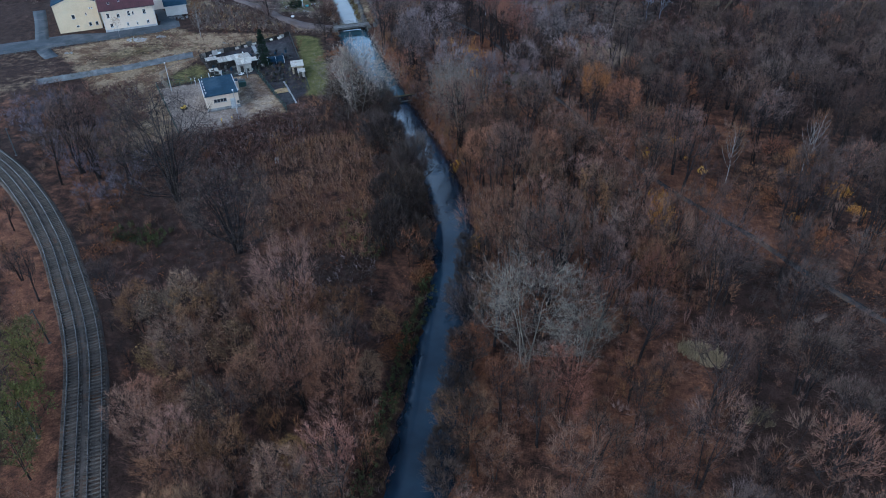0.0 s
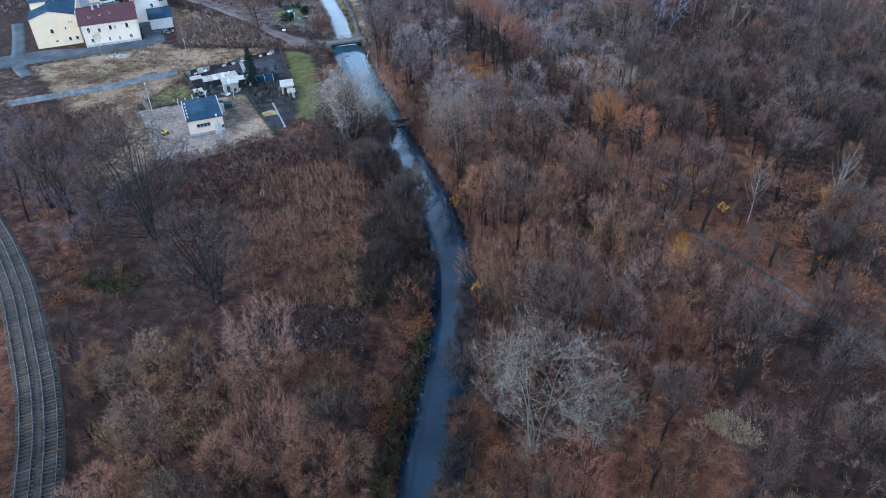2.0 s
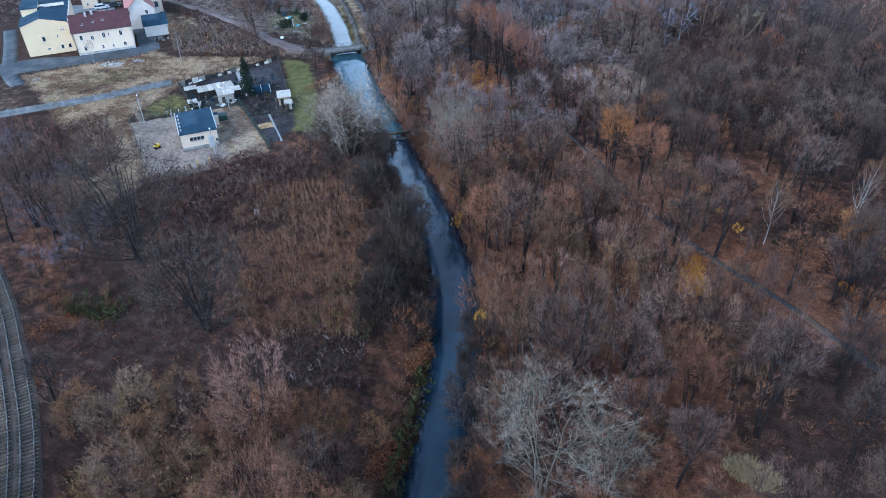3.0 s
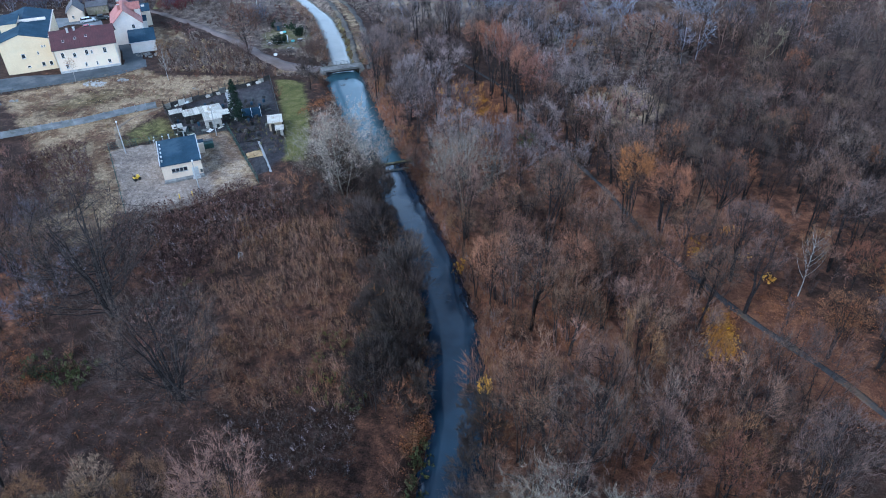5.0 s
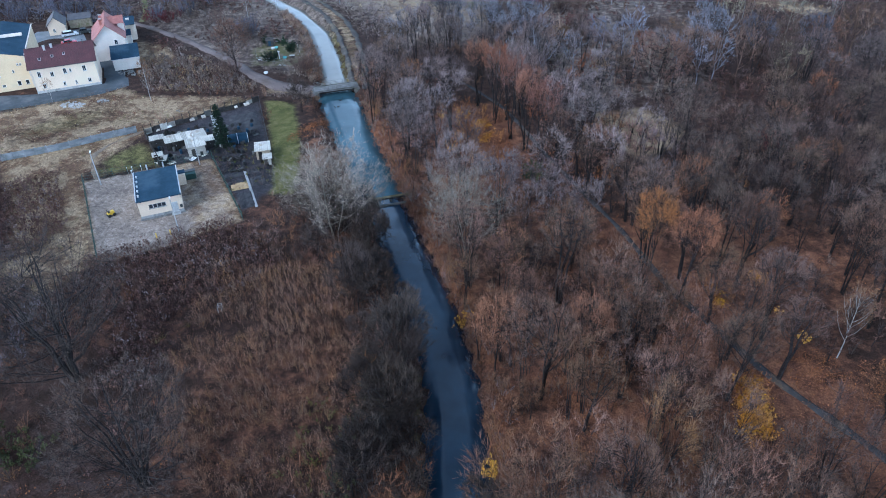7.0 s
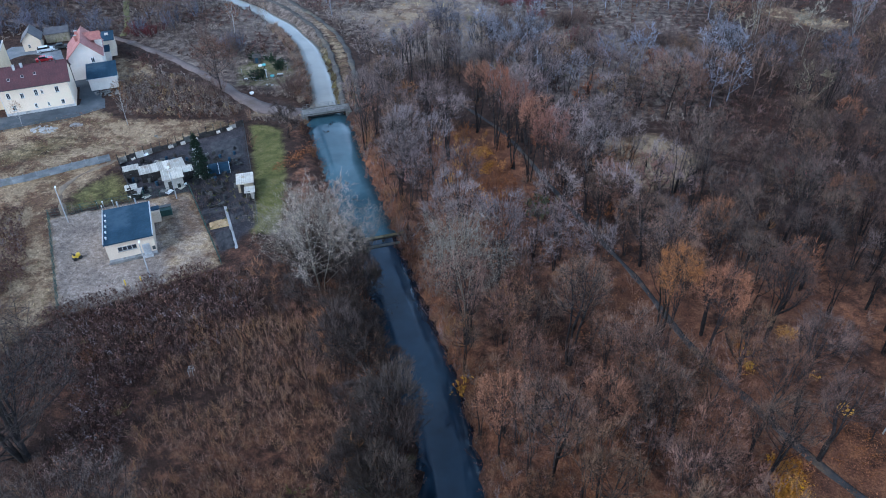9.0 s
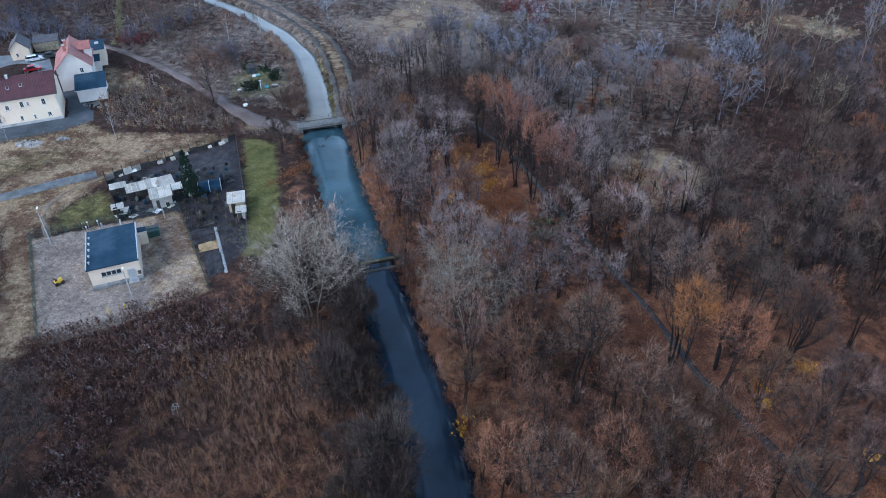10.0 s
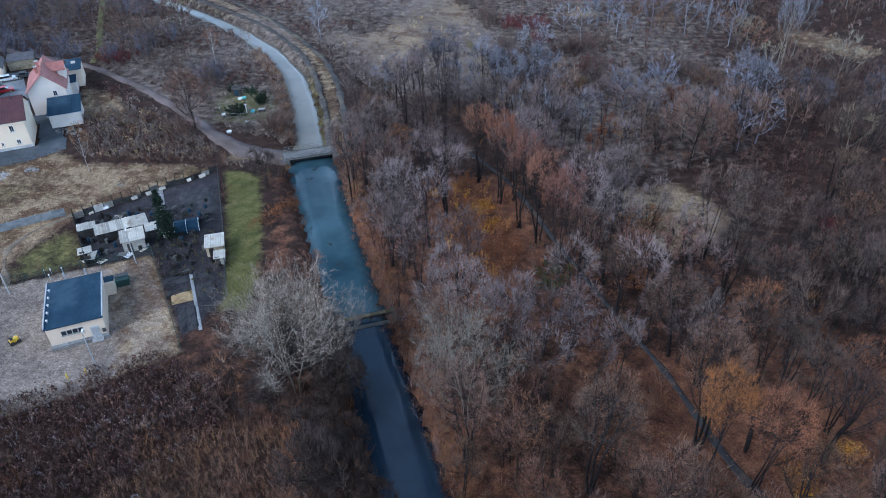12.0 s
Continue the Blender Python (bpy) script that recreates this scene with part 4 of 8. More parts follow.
def annex():
    o = site_thing("annex", 17.6, 7.3, 0, "white annex with blue sheet-metal roof", "annex")
    w, d, h = 6.2, 7.6, 2.9
    wall_box("wall", w, d, h, WHITE, o)
    roof_slab("roof", [(-0.3, -0.4, h + 0.15), (w + 0.4, -0.4, h + 0.15), (w + 0.4, d, h + 1.1), (-0.3, d, h + 1.1)], 0.14, BLUE_FELT, o, seams=9)
    tubed("gutter", (-0.3, -0.45, h + 0.08), (w + 0.4, -0.45, h + 0.08), 0.07, STEEL, o, n=6)
    o = site_thing("annex", 18.8, 29.5, 0, "cream flat-roofed outbuilding with blue felt roof", "outbuilding")
    w, d, h = 5.2, 7.0, 4.2
    wall_box("wall", w, d, h, CREAM, o)
    roof_slab("roof", [(-0.2, -0.2, h + 0.16), (w + 0.2, -0.2, h + 0.16), (w + 0.2, d + 0.2, h + 0.3), (-0.2, d + 0.2, h + 0.3)], 0.14, BLUE_FELT, o)
    boxed("roof_hatch", (w * 0.7, d * 0.6, h + 0.4), (0.9, 0.7, 0.5), WHITE, o, bev=0.03)
    o = site_thing("annex", 17.6, 25.2, 0, "low white lean-to with blue roof", "outbuilding")
    wall_box("wall", 5.0, 4.0, 2.8, WHITE, o)
    roof_slab("roof", [(-0.2, -0.2, 2.95), (5.2, -0.2, 2.95), (5.2, 4.0, 3.3), (-0.2, 4.0, 3.3)], 0.12, BLUE_FELT, o)
    o = site_thing("garage", 0.8, 42.5, 0, "small cream garage with dark gable roof", "garage")
    w, d, h, pk = 4.4, 6.5, 2.9, 2.1
    wall_box("wall", w, d, h, CREAM, o, pk, 0.5, "y")
    for xe in (-0.4, w + 0.4):
        roof_slab("roof", [(xe, -0.35, h - 0.25), (w / 2, -0.35, h + pk + 0.16), (w / 2, d + 0.3, h + pk + 0.16), (xe, d + 0.3, h - 0.25)], 0.14, DARK_TILE, o)
    window(o, 1.5, 1.4, 0.6, 0.9)
    o = site_thing("shed", 6.0, 47.0, 0, "grey flat-roofed shed behind the garage", "shed")
    wall_box("wall", 6.0, 4.5, 2.4, WOOD_PALE, o)
    roof_slab("roof", [(-0.2, -0.2, 2.5), (6.2, -0.2, 2.5), (6.2, 4.7, 2.9), (-0.2, 4.7, 2.9)], 0.12, DARK_TILE, o)


def pump_house():
    o = site_thing("pump_house", 20.6, -67.0, 0, "cream flat-roofed pump house with blue felt roof", "pump house")
    w, d, h = 7.3, 10.3, 3.5
    wall_box("wall", w, d, h, CREAM, o)
    boxed("plinth", (w / 2, -0.03, 0.25), (w + 0.06, 0.1, 0.5), CONCRETE, o)
    roof_slab("roof", [(-0.15, -0.3, h + 0.2), (w + 0.15, -0.3, h + 0.2), (w + 0.15, d + 0.15, h + 0.35), (-0.15, d + 0.15, h + 0.35)], 0.2, BLUE_FELT, o, "blue-grey roofing felt")
    boxed("roof_edge", (-0.12, d / 2, h + 0.3), (0.16, d + 0.3, 0.24), STEEL, o, bev=0.02)
    boxed("roof_edge", (w + 0.12, d / 2, h + 0.3), (0.16, d + 0.3, 0.24), STEEL, o, bev=0.02)
    for i in range(5):
        v = tubed("roof_vent", (0.35, 1.3 + 1.75 * i, h + 0.2), (0.35, 1.3 + 1.75 * i, h + 0.6), 0.13, STEEL, o, n=8)
        tubed("cowl", (0.35, 1.3 + 1.75 * i, h + 0.58), (0.35, 1.3 + 1.75 * i, h + 0.72), 0.2, STEEL, v, 0.06, n=8)
    for i in range(4):
        window(o, 2.05 + 0.72 * i, 2.2, 0.7, 0.8, bars=0, mat=CONCRETE)
    dr = boxed("door", (5.9, -0.04, 1.1), (1.15, 0.1, 2.15), STEEL, o, bev=0.02, label="grey steel door")
    boxed("handle", (5.5, -0.12, 1.1), (0.05, 0.06, 0.2), DARK_STEEL, dr)
    boxed("panel", (5.9, -0.1, 1.1), (0.95, 0.03, 1.9), STEEL, dr)
    boxed("meter_box", (7.0, -0.12, 1.2), (0.45, 0.2, 0.6), DARK_STEEL, o, bev=0.02)
    boxed("step", (5.9, -0.5, 0.1), (1.5, 0.9, 0.2), CONCRETE, o, bev=0.03)
    e = boxed("porch", (w + 0.65, d - 0.1, 1.05), (1.3, 1.8, 2.1), CREAM, o, bev=0.02)
    boxed("porch_roof", (w + 0.65, d + 0.25, 2.18), (1.5, 1.3, 0.14), BLUE_FELT, e)
    tubed("flue", (2.4, d + 0.5, 0), (2.4, d + 0.5, h + 1.3), 0.13, STEEL, o, n=8)
    tubed("flue", (5.3, d + 0.4, 0), (5.3, d + 0.4, h + 1.3), 0.13, STEEL, o, n=8)
    boxed("apron", (w / 2, -0.35, 0.04), (w + 0.4, 0.55, 0.08), DECK, o)
    o = site_thing("transformer_box", 30.2, -55.4, 0, "green steel cabinet with dark lid on the gravel", "cabinet")
    boxed("body", (0, 0, 0.6), (1.9, 1.7, 1.2), GREEN_STEEL, o, bev=0.05)
    boxed("lid", (0, 0.5, 1.27), (2.0, 0.9, 0.14), DARK_STEEL, o, bev=0.03)


def lamp_post(u, v, h=6.6, lean=0.0):
    o = site_thing("lamp_post", u, v, 0, "slim concrete lamp post with small white lantern", "lamp post", "lamp posts of the pump yard")
    tubed("pole", (0, 0, 0), (lean, 0, h), 0.11, CONCRETE, o, 0.07, n=8)
    a = tubed("arm", (lean, 0, h - 0.05), (lean, 0.55, h + 0.12), 0.04, STEEL, o, n=6)
    boxed("lantern", (lean, 0.65, h + 0.1), (0.26, 0.6, 0.16), PVC, o, bev=0.04)


def mesh_fence(name, pts, h, mat, label, gap=2.6, bars=4, solid=False):
    o = tagged(new(name), label, "fence")
    rng = random.Random(len(pts) + int(h * 10))
    for (x0, y0), (x1, y1) in zip(pts, pts[1:]):
        L = math.hypot(x1 - x0, y1 - y0)
        n = max(1, round(L / gap))
        rz = math.atan2(y1 - y0, x1 - x0)
        for i in range(n):
            k = i / n
            x, y = x0 + (x1 - x0) * k, y0 + (y1 - y0) * k
            boxed("post", (x, y, h / 2 + (0.3 if solid else 0)), (0.12 if solid else 0.09, 0.12 if solid else 0.09, h + rng.uniform(0, 0.15) + (0.6 if solid else 0)), mat, o, rz)
            cx, cy = x0 + (x1 - x0) * (k + 0.5 / n), y0 + (y1 - y0) * (k + 0.5 / n)
            bm = bmesh.new()
            if solid:
                t = h * rng.choice((0.4, 0.55, 0.7, 0.8))
                box(bm, (cx, cy, t / 2 + 0.05), (L / n - 0.12, 0.05, t), rz + rng.uniform(-0.03, 0.03), 0.0, rng.uniform(-0.06, 0.06))
            else:
                for j in range(bars):
                    box(bm, (cx, cy, 0.15 + (h - 0.25) * j / (bars - 1)), (L / n - 0.09, 0.025, 0.03), rz)
                m = int(L / n / 0.3)
                for j in range(m):
                    q = (j + 0.5) / m - 0.5
                    box(bm, (cx + math.cos(rz) * q * L / n, cy + math.sin(rz) * q * L / n, h / 2), (0.018, 0.018, h - 0.2), rz)
            part("panel", bm, rng.choice((mat, mat, SHEET, DARK_CONC, mat, WOOD_DARK, mat, mat, SHEET)) if solid else mat, o)
    return o


def shed(u, v, w, d, h, slope, roof, wallm, label, rz=0, n=5):
    o = site_thing("shed", u, v, rz, label, "shed", "allotment sheds")
    wall_box("wall", w, d, h, wallm, o)
    dr = boxed("door", (w * 0.3, -0.03, 0.85), (0.75, 0.06, 1.65), WOOD_DARK, o)
    boxed("handle", (w * 0.3 + 0.28, -0.08, 0.9), (0.04, 0.05, 0.12), STEEL, dr)
    rng = random.Random(int(u * 10))
    for i in range(n):
        x0, x1 = -0.2 + (w + 0.4) * i / n, -0.2 + (w + 0.4) * (i + 1) / n + 0.08
        dz = rng.uniform(0, 0.07)
        roof_slab("roof_sheet", [(x0, -0.3, h + 0.12 + dz), (x1, -0.3, h + 0.12 + dz), (x1, d + 0.2, h + slope + 0.12 + dz), (x0, d + 0.2, h + slope + 0.12 + dz)], 0.05, roof, o, seams=4)
    return o


def allotment():
    shed(26.8, -42.7, 5.4, 2.3, 1.8, 0.35, SHEET, WOOD_DARK, "long shed roofed with pale corrugated sheets", 5, 5)
    shed(32.5, -42.3, 2.3, 2.6, 1.7, 0.3, SHEET, WOOD_DARK, "dark shed with grey corrugated roof", 8, 2)
    shed(30.7, -47.2, 3.4, 2.5, 2.1, 0.6, SHEET, SHEET, "square shed of whitish sheets with patched roof", 2, 3)
    shed(23.9, -40.0, 2.5, 1.4, 1.7, 0.2, SHEET, WOOD_DARK, "low lean-to with pale sheet roof", 3, 3)
    shed(43.2, -53.6, 2.7, 3.0, 1.9, 0.25, SHEET, WOOD_PALE, "small garden hut with two grey roof sheets", -8, 2)
    shed(44.2, -56.4, 1.4, 1.7, 1.4, 0.1, SHEET, SHEET, "tiny white tool box shed", -8, 1)
    shed(24.0, -46.6, 1.7, 1.3, 1.2, 0.15, SHEET, WOOD_DARK, "small rabbit hutch with white sheet roof", 4, 1)
    shed(25.2, -48.0, 0.9, 1.7, 0.9, 0.1, SHEET, WOOD_DARK, "narrow hutch covered with white sheet", -12, 1)
    shed(34.6, -44.3, 1.4, 1.8, 1.5, 0.2, SHEET, WOOD_DARK, "narrow privy with pale sheet roof", 4, 1)
    o = site_thing("greenhouse", 38.8, -45.0, -4, "low dark greenhouse tunnel with steel hoops", "greenhouse")
    bm = bmesh.new()
    for i in range(9):
        a = math.pi * i / 8
        box(bm, (2.0, 1.6 - 1.6 * math.cos(a), 1.4 * math.sin(a)), (4.0, 0.68, 0.04), 0, 0, math.pi / 2 - a)
    part("cover", bm, BLUE_FELT, o, "dark plastic cover")
    for x in (0.0, 2.0, 4.05):
        bm = bmesh.new()
        for i in range(8):
            a, b = math.pi * i / 8, math.pi * (i + 1) / 8
            tube(bm, (x, 1.6 - 1.66 * math.cos(a), 1.46 * math.sin(a)), (x, 1.6 - 1.66 * math.cos(b), 1.46 * math.sin(b)), 0.04, n=5)
        part("hoop", bm, PVC, o)
    for i, (u, v, w, d, m, lab) in enumerate(((36.0, -58.9, 3.8, 1.9, SOIL, "raised bed of dug black soil"), (36.8, -63.8, 3.2, 2.5, STRAW, "garden bed mulched with pale straw"),
                                              (37.4, -70.6, 2.7, 5.6, SOIL, "long bed of bare black soil"), (40.5, -58.6, 2.6, 1.8, SOIL, "small bed of dark earth beside the slab path"), (36.3, -61.6, 3.3, 1.2, SOIL, "narrow bed of black earth"), (40.6, -63.5, 3.0, 3.4, SOIL, "black soil vegetable bed beside the path"),
                                              (40.5, -40.0, 6.0, 9.0, SOIL, "large dug-over black vegetable bed"), (36.9, -40.0, 1.0, 11.5, CONCRETE, "straight concrete garden path"), (39.9, -71.0, 0.5, 14.0, CONCRETE, "narrow slab path of grey concrete between beds"))):
        p = S(u + w / 2, v + d / 2)
        bm = bmesh.new()
        bmesh.ops.create_grid(bm, x_segments=8, y_segments=8, size=0.5)
        rng = random.Random(i)
        for q in bm.verts:
            edge = abs(abs(q.co.x) - 0.5) < 1e-4 or abs(abs(q.co.y) - 0.5) < 1e-4
            q.co = Vector((q.co.x * w, q.co.y * d, 0.0 if edge else (0.05 if m is CONCRETE else rng.uniform(0.1, 0.28))))
        ob = part("garden_path" if m is CONCRETE else "garden_bed", bm, m)
        ob.matrix_basis = pose(p.x, p.y, 0.03, 0, 0, 34)
        tagged(ob, lab, "garden path" if m is CONCRETE else "garden bed")
    rng = random.Random(8)
    junk = ("wooden crate", "crate"), ("stack of boards", "boards"), ("plastic barrel", "barrel")
    for k in range(150):
        u, v = rng.uniform(24.2, 36.5), rng.uniform(-48, -34)
        if k > 75:
            u, v = rng.uniform(36, 45), rng.uniform(-57, -35)
        p = S(u, v)
        kind = rng.choice(junk)
        if kind[1] == "barrel":
            bm = bmesh.new()
            tube(bm, (0, 0, 0), (0, 0, 0.85), 0.29, n=10)
            tube(bm, (0, 0, 0.3), (0, 0, 0.36), 0.31, n=10)
            tube(bm, (0, 0, 0.56), (0, 0, 0.62), 0.31, n=10)
            ob = part("barrel", bm, rng.choice((BLACK, BLACK, BLUE_FELT, DARK_CONC)))
            tagged(ob, "plastic water barrel on dark soil among sheds", "barrel", "allotment clutter")
        elif kind[1] == "crate":
            bm = bmesh.new()
            s = rng.uniform(0.3, 0.65)
            for j in range(4):
                for side in (-1, 1):
                    box(bm, (0, side * s / 2, 0.1 + 0.17 * j), (s * 1.4, 0.03, 0.12))
                    box(bm, (side * s * 0.7, 0, 0.1 + 0.17 * j), (0.03, s, 0.12))
            box(bm, (0, 0, 0.05), (s * 1.35, s, 0.04))
            ob = part("crate", bm, rng.choice((WOOD_DARK, WOOD_DARK, BLACK, DARK_CONC)))
            tagged(ob, "slatted wooden crate on dark soil among sheds", "crate", "allotment clutter")
        else:
            ob = new("board_stack")
            bmat = rng.choice((SHEET if u < 34 else WOOD_DARK, WOOD_DARK, WOOD_DARK, DARK_CONC))
            for j in range(5):
                boxed("board", (rng.uniform(-0.1, 0.1), rng.uniform(-0.3, 0.3), 0.05 + 0.07 * j), (rng.uniform(0.9, 1.8), 0.2, 0.05), bmat, ob, rng.uniform(-0.25, 0.25))
            tagged(ob, "untidy stack of weathered boards on dark soil", "boards", "allotment clutter")
        ob.matrix_basis = pose(p.x, p.y, 0.02, 0, 0, rng.uniform(0, 180))


def loose_sheets():
    """Pale sheets and boards that lie or lean about the allotment."""
    rng = random.Random(21)
    spots = [(rng.uniform(24.5, 36.0), rng.uniform(-48.3, -44.5)) for _ in range(9)] + [(rng.uniform(24.0, 30.0), rng.uniform(-38.5, -34.0)) for _ in range(4)] + [(rng.uniform(35.5, 37.5), rng.uniform(-47.5, -39.0)) for _ in range(5)]
    along = [((0.08 + 0.84 * k / 8), 0) for k in range(9) if k not in (2, 6)]
    spots += [(23.6 + 23.6 * k, -32.9 + 6.6 * k) for k, _ in along]
    for i, (u, v) in enumerate(spots):
        w, d = rng.uniform(0.5, 1.0), rng.uniform(1.1, 2.0)
        bm = bmesh.new()
        for j in range(6):
            box(bm, (-w / 2 + w * (j + 0.5) / 6, 0, 0.02 + 0.025 * (j % 2)), (w / 6 - 0.005, d, 0.025))
        fence = i >= len(spots) - len(along)
        ob = part("roofing_sheet", bm, rng.choice((SHEET, SHEET, PVC, DECK)))
        p = S(u, v)
        ob.matrix_basis = pose(p.x, p.y, 0.45 if fence else 0.08, 38 if fence else rng.uniform(-4, 4), rng.uniform(-6, 6), (49 if fence else rng.uniform(0, 180)))
        if fence:
            ob.scale = (1.6, 0.55, 1)
        tagged(ob, "pale sheet leaning on the dark board fence" if fence else "pale corrugated sheet lying among the sheds", "roofing sheet", "loose roofing sheets")


def concrete_wall():
    o = tagged(new("concrete_fence"), "long grey precast concrete panel fence", "concrete fence")
    line = [S(u, v) for u, v in ((-16.5, -33.8), (-4.7, -33.5), (5.9, -33.2), (14.5, -31.8), (21.4, -31.0))]
    k = 0
    for a, b in zip(line, line[1:]):
        n = round((b - a).length / 2.1)
        rz = math.atan2(b.y - a.y, b.x - a.x)
        for i in range(n):
            c = a.lerp(b, (i + 0.5) / n)
            q = a.lerp(b, i / n)
            boxed("post", (q.x, q.y, 0.85), (0.16, 0.16, 1.75), FENCE_CONC, o, rz, 0.02)
            for j in range(3):
                boxed("panel", (c.x, c.y, 0.3 + 0.5 * j), ((b - a).length / n - 0.17, 0.07, 0.49), FENCE_CONC, o, rz, 0.015)


def bridge():
    c, ang = Vector((-69.2, 194.3)), math.atan2(3.2, 5.8)
    o = empty("bridge", c.x, c.y, 0, math.degrees(ang), "narrow road bridge with steel railings over the river", "bridge")
    boxed("deck", (0, 0, 0.24), (10.4, 3.6, 0.16), DECK, o, bev=0.04)
    for s in (-1, 1):
        # black girder colour stands for the shade beneath the deck
        boxed("girder", (0, s * 1.1, -0.12), (10.0, 0.35, 0.56), BLACK, o, label="girder coloured black for the shade under the deck")
        boxed("abutment", (s * 4.9, 0, -1.1), (1.3, 4.4, 2.3), DARK_CONC, o, bev=0.05)
        r = new("railing")
        r.parent = o
        for i in range(11):
            boxed("post", (-4.9 + 0.98 * i, s * 1.72, 0.82), (0.07, 0.07, 1.05), DECK, r)
        for z in (0.62, 0.95, 1.33):
            boxed("rail_bar", (0, s * 1.72, z), (9.9, 0.045, 0.05), DECK, r)
        boxed("kerb", (0, s * 1.55, 0.38), (10.3, 0.22, 0.14), DARK_CONC, o)


def weir():
    a, b = Vector((-47.8, 147.3, 0)), Vector((-40.6, 151.2, 0))
    c = (a + b) / 2
    ang = math.atan2(b.y - a.y, b.x - a.x)
    o = empty("weir", c.x, c.y, 0, math.degrees(ang), "old weir with mossy plank walkway across the river", "weir")
    L = (b - a).length + 1.8
    boxed("sill", (0, -1.1, -1.1), (L, 0.7, 0.5), DARK_CONC, o, bev=0.05)
    for i in range(14):
        boxed("plank", (-L / 2 + L * (i + 0.5) / 14, 0.15, 0.02), (L / 14 - 0.02, 0.55, 0.07), MOSSY, o, random.Random(i).uniform(-0.02, 0.02))
    for s in (-0.2, 0.5):
        boxed("beam", (0, s, -0.14), (L, 0.2, 0.24), WOOD_DARK, o)
    for i in range(4):
        boxed("pier", (-L / 2 + 0.9 + (L - 1.8) * i / 3, 0.15, -0.95), (0.28, 0.5, 1.6), DARK_CONC, o, bev=0.03)
    for s in (-1, 1):
        boxed("wing_wall", (s * (L / 2 - 0.1), -0.6, -0.8), (0.6, 3.2, 1.7), DARK_CONC, o, bev=0.05)


def car(x, y, rz, paint, label, estate=False):
    o = empty("car", x, y, 0.06, rz, label, "car", "parked cars")
    L, W = (4.5, 1.75) if estate else (4.1, 1.7)
    prof = [(-L / 2, 0.35), (-L / 2, 0.85), (-L / 2 + 0.15, 0.95 if not estate else 1.0), (-L / 2 + 0.75, 0.98), (L / 2 - 1.2, 0.95), (L / 2 - 0.15, 0.78), (L / 2, 0.6), (L / 2, 0.3)]
    cab = [(-L / 2 + (0.12 if estate else 0.55), 0.95), (-L / 2 + (0.35 if estate else 1.15), 1.42), (L / 2 - 1.95, 1.45), (L / 2 - 1.15, 0.94)]
    for nm, pr, w, m in (("body", prof, W, paint), ("cabin", cab, W - 0.25, GLASS)):
        bm = bmesh.new()
        l = [bm.verts.new((px, -w / 2, pz)) for px, pz in pr]
        r = [bm.verts.new((px, w / 2, pz)) for px, pz in pr]
        bm.faces.new(l)
        bm.faces.new(r[::-1])
        for i in range(len(pr)):
            bm.faces.new((l[i - 1], l[i], r[i], r[i - 1]))
        bmesh.ops.bevel(bm, geom=list(bm.edges), offset=0.05, segments=2, affect="EDGES")
        part(nm, bm, m, o)
    boxed("roof", (-0.25 if not estate else -0.55, 0, 1.45), (1.5 if not estate else 2.2, W - 0.4, 0.06), paint, o, bev=0.02)
    for sx in (-L / 2 + 0.8, L / 2 - 0.8):
        for sy in (-W / 2 + 0.05, W / 2 - 0.05):
            wh = tubed("wheel", (sx, sy - 0.1, 0.31), (sx, sy + 0.1, 0.31), 0.31, BLACK, o, n=14)
            tubed("rim", (sx, sy - 0.11, 0.31), (sx, sy + 0.11, 0.31), 0.18, STEEL, wh, n=10)
    for sy in (-0.55, 0.55):
        boxed("headlight", (L / 2 - 0.04, sy, 0.62), (0.08, 0.35, 0.14), PVC, o, bev=0.02)
        boxed("tail_light", (-L / 2, sy, 0.75), (0.06, 0.3, 0.16), RED_PAINT, o, bev=0.02)


def roller():
    p = S(15.6, -63.7)
    o = empty("road_roller", p.x, p.y, 0, 60, "small yellow construction roller parked on gravel", "machine")
    boxed("body", (0, 0, 0.75), (1.5, 0.85, 0.6), YELLOW_PAINT, o, bev=0.08)
    boxed("seat", (-0.35, 0, 1.2), (0.4, 0.5, 0.35), BLACK, o, bev=0.06)
    boxed("bonnet", (0.45, 0, 1.12), (0.6, 0.7, 0.25), YELLOW_PAINT, o, bev=0.06)
    o.scale = (0.8, 0.8, 0.8)
    tubed("drum", (0.55, -0.5, 0.38), (0.55, 0.5, 0.38), 0.38, BLACK, o, n=16)
    tubed("drum", (-0.55, -0.5, 0.38), (-0.55, 0.5, 0.38), 0.38, BLACK, o, n=16)
    boxed("roll_bar", (-0.6, 0, 1.75), (0.07, 0.8, 0.07), BLACK, o)
    for s in (-0.38, 0.38):
        boxed("roll_bar_post", (-0.6, s, 1.4), (0.07, 0.07, 0.7), BLACK, o)


main_house()
ochre_hall()
red_roof_house()
annex()
pump_house()
for u, v, h in ((26.4, -73.8, 6.6), (13.9, -51.5, 6.8), (32.3, -50.9, 6.2)):
    lamp_post(u, v, h)
mesh_fence("wire_fence", site_poly((37.2, -74.4), (34.9, -49.3), (10.8, -48.9), (13.4, -77.9)), 1.8, GREEN_STEEL, "green wire mesh fence round the pump yard")
mesh_fence("board_fence", site_poly((25, -48.6), (22.8, -33.2), (31, -30.6), (48.4, -25.8)), 1.7, WOOD_DARK, "dark patched board fence of the allotment", 1.6, solid=True)
mesh_fence("wire_fence", site_poly((48.4, -25.8), (46.5, -48), (44.6, -66)), 1.5, DARK_STEEL, "sagging dark wire fence beside the grass strip", 2.4)
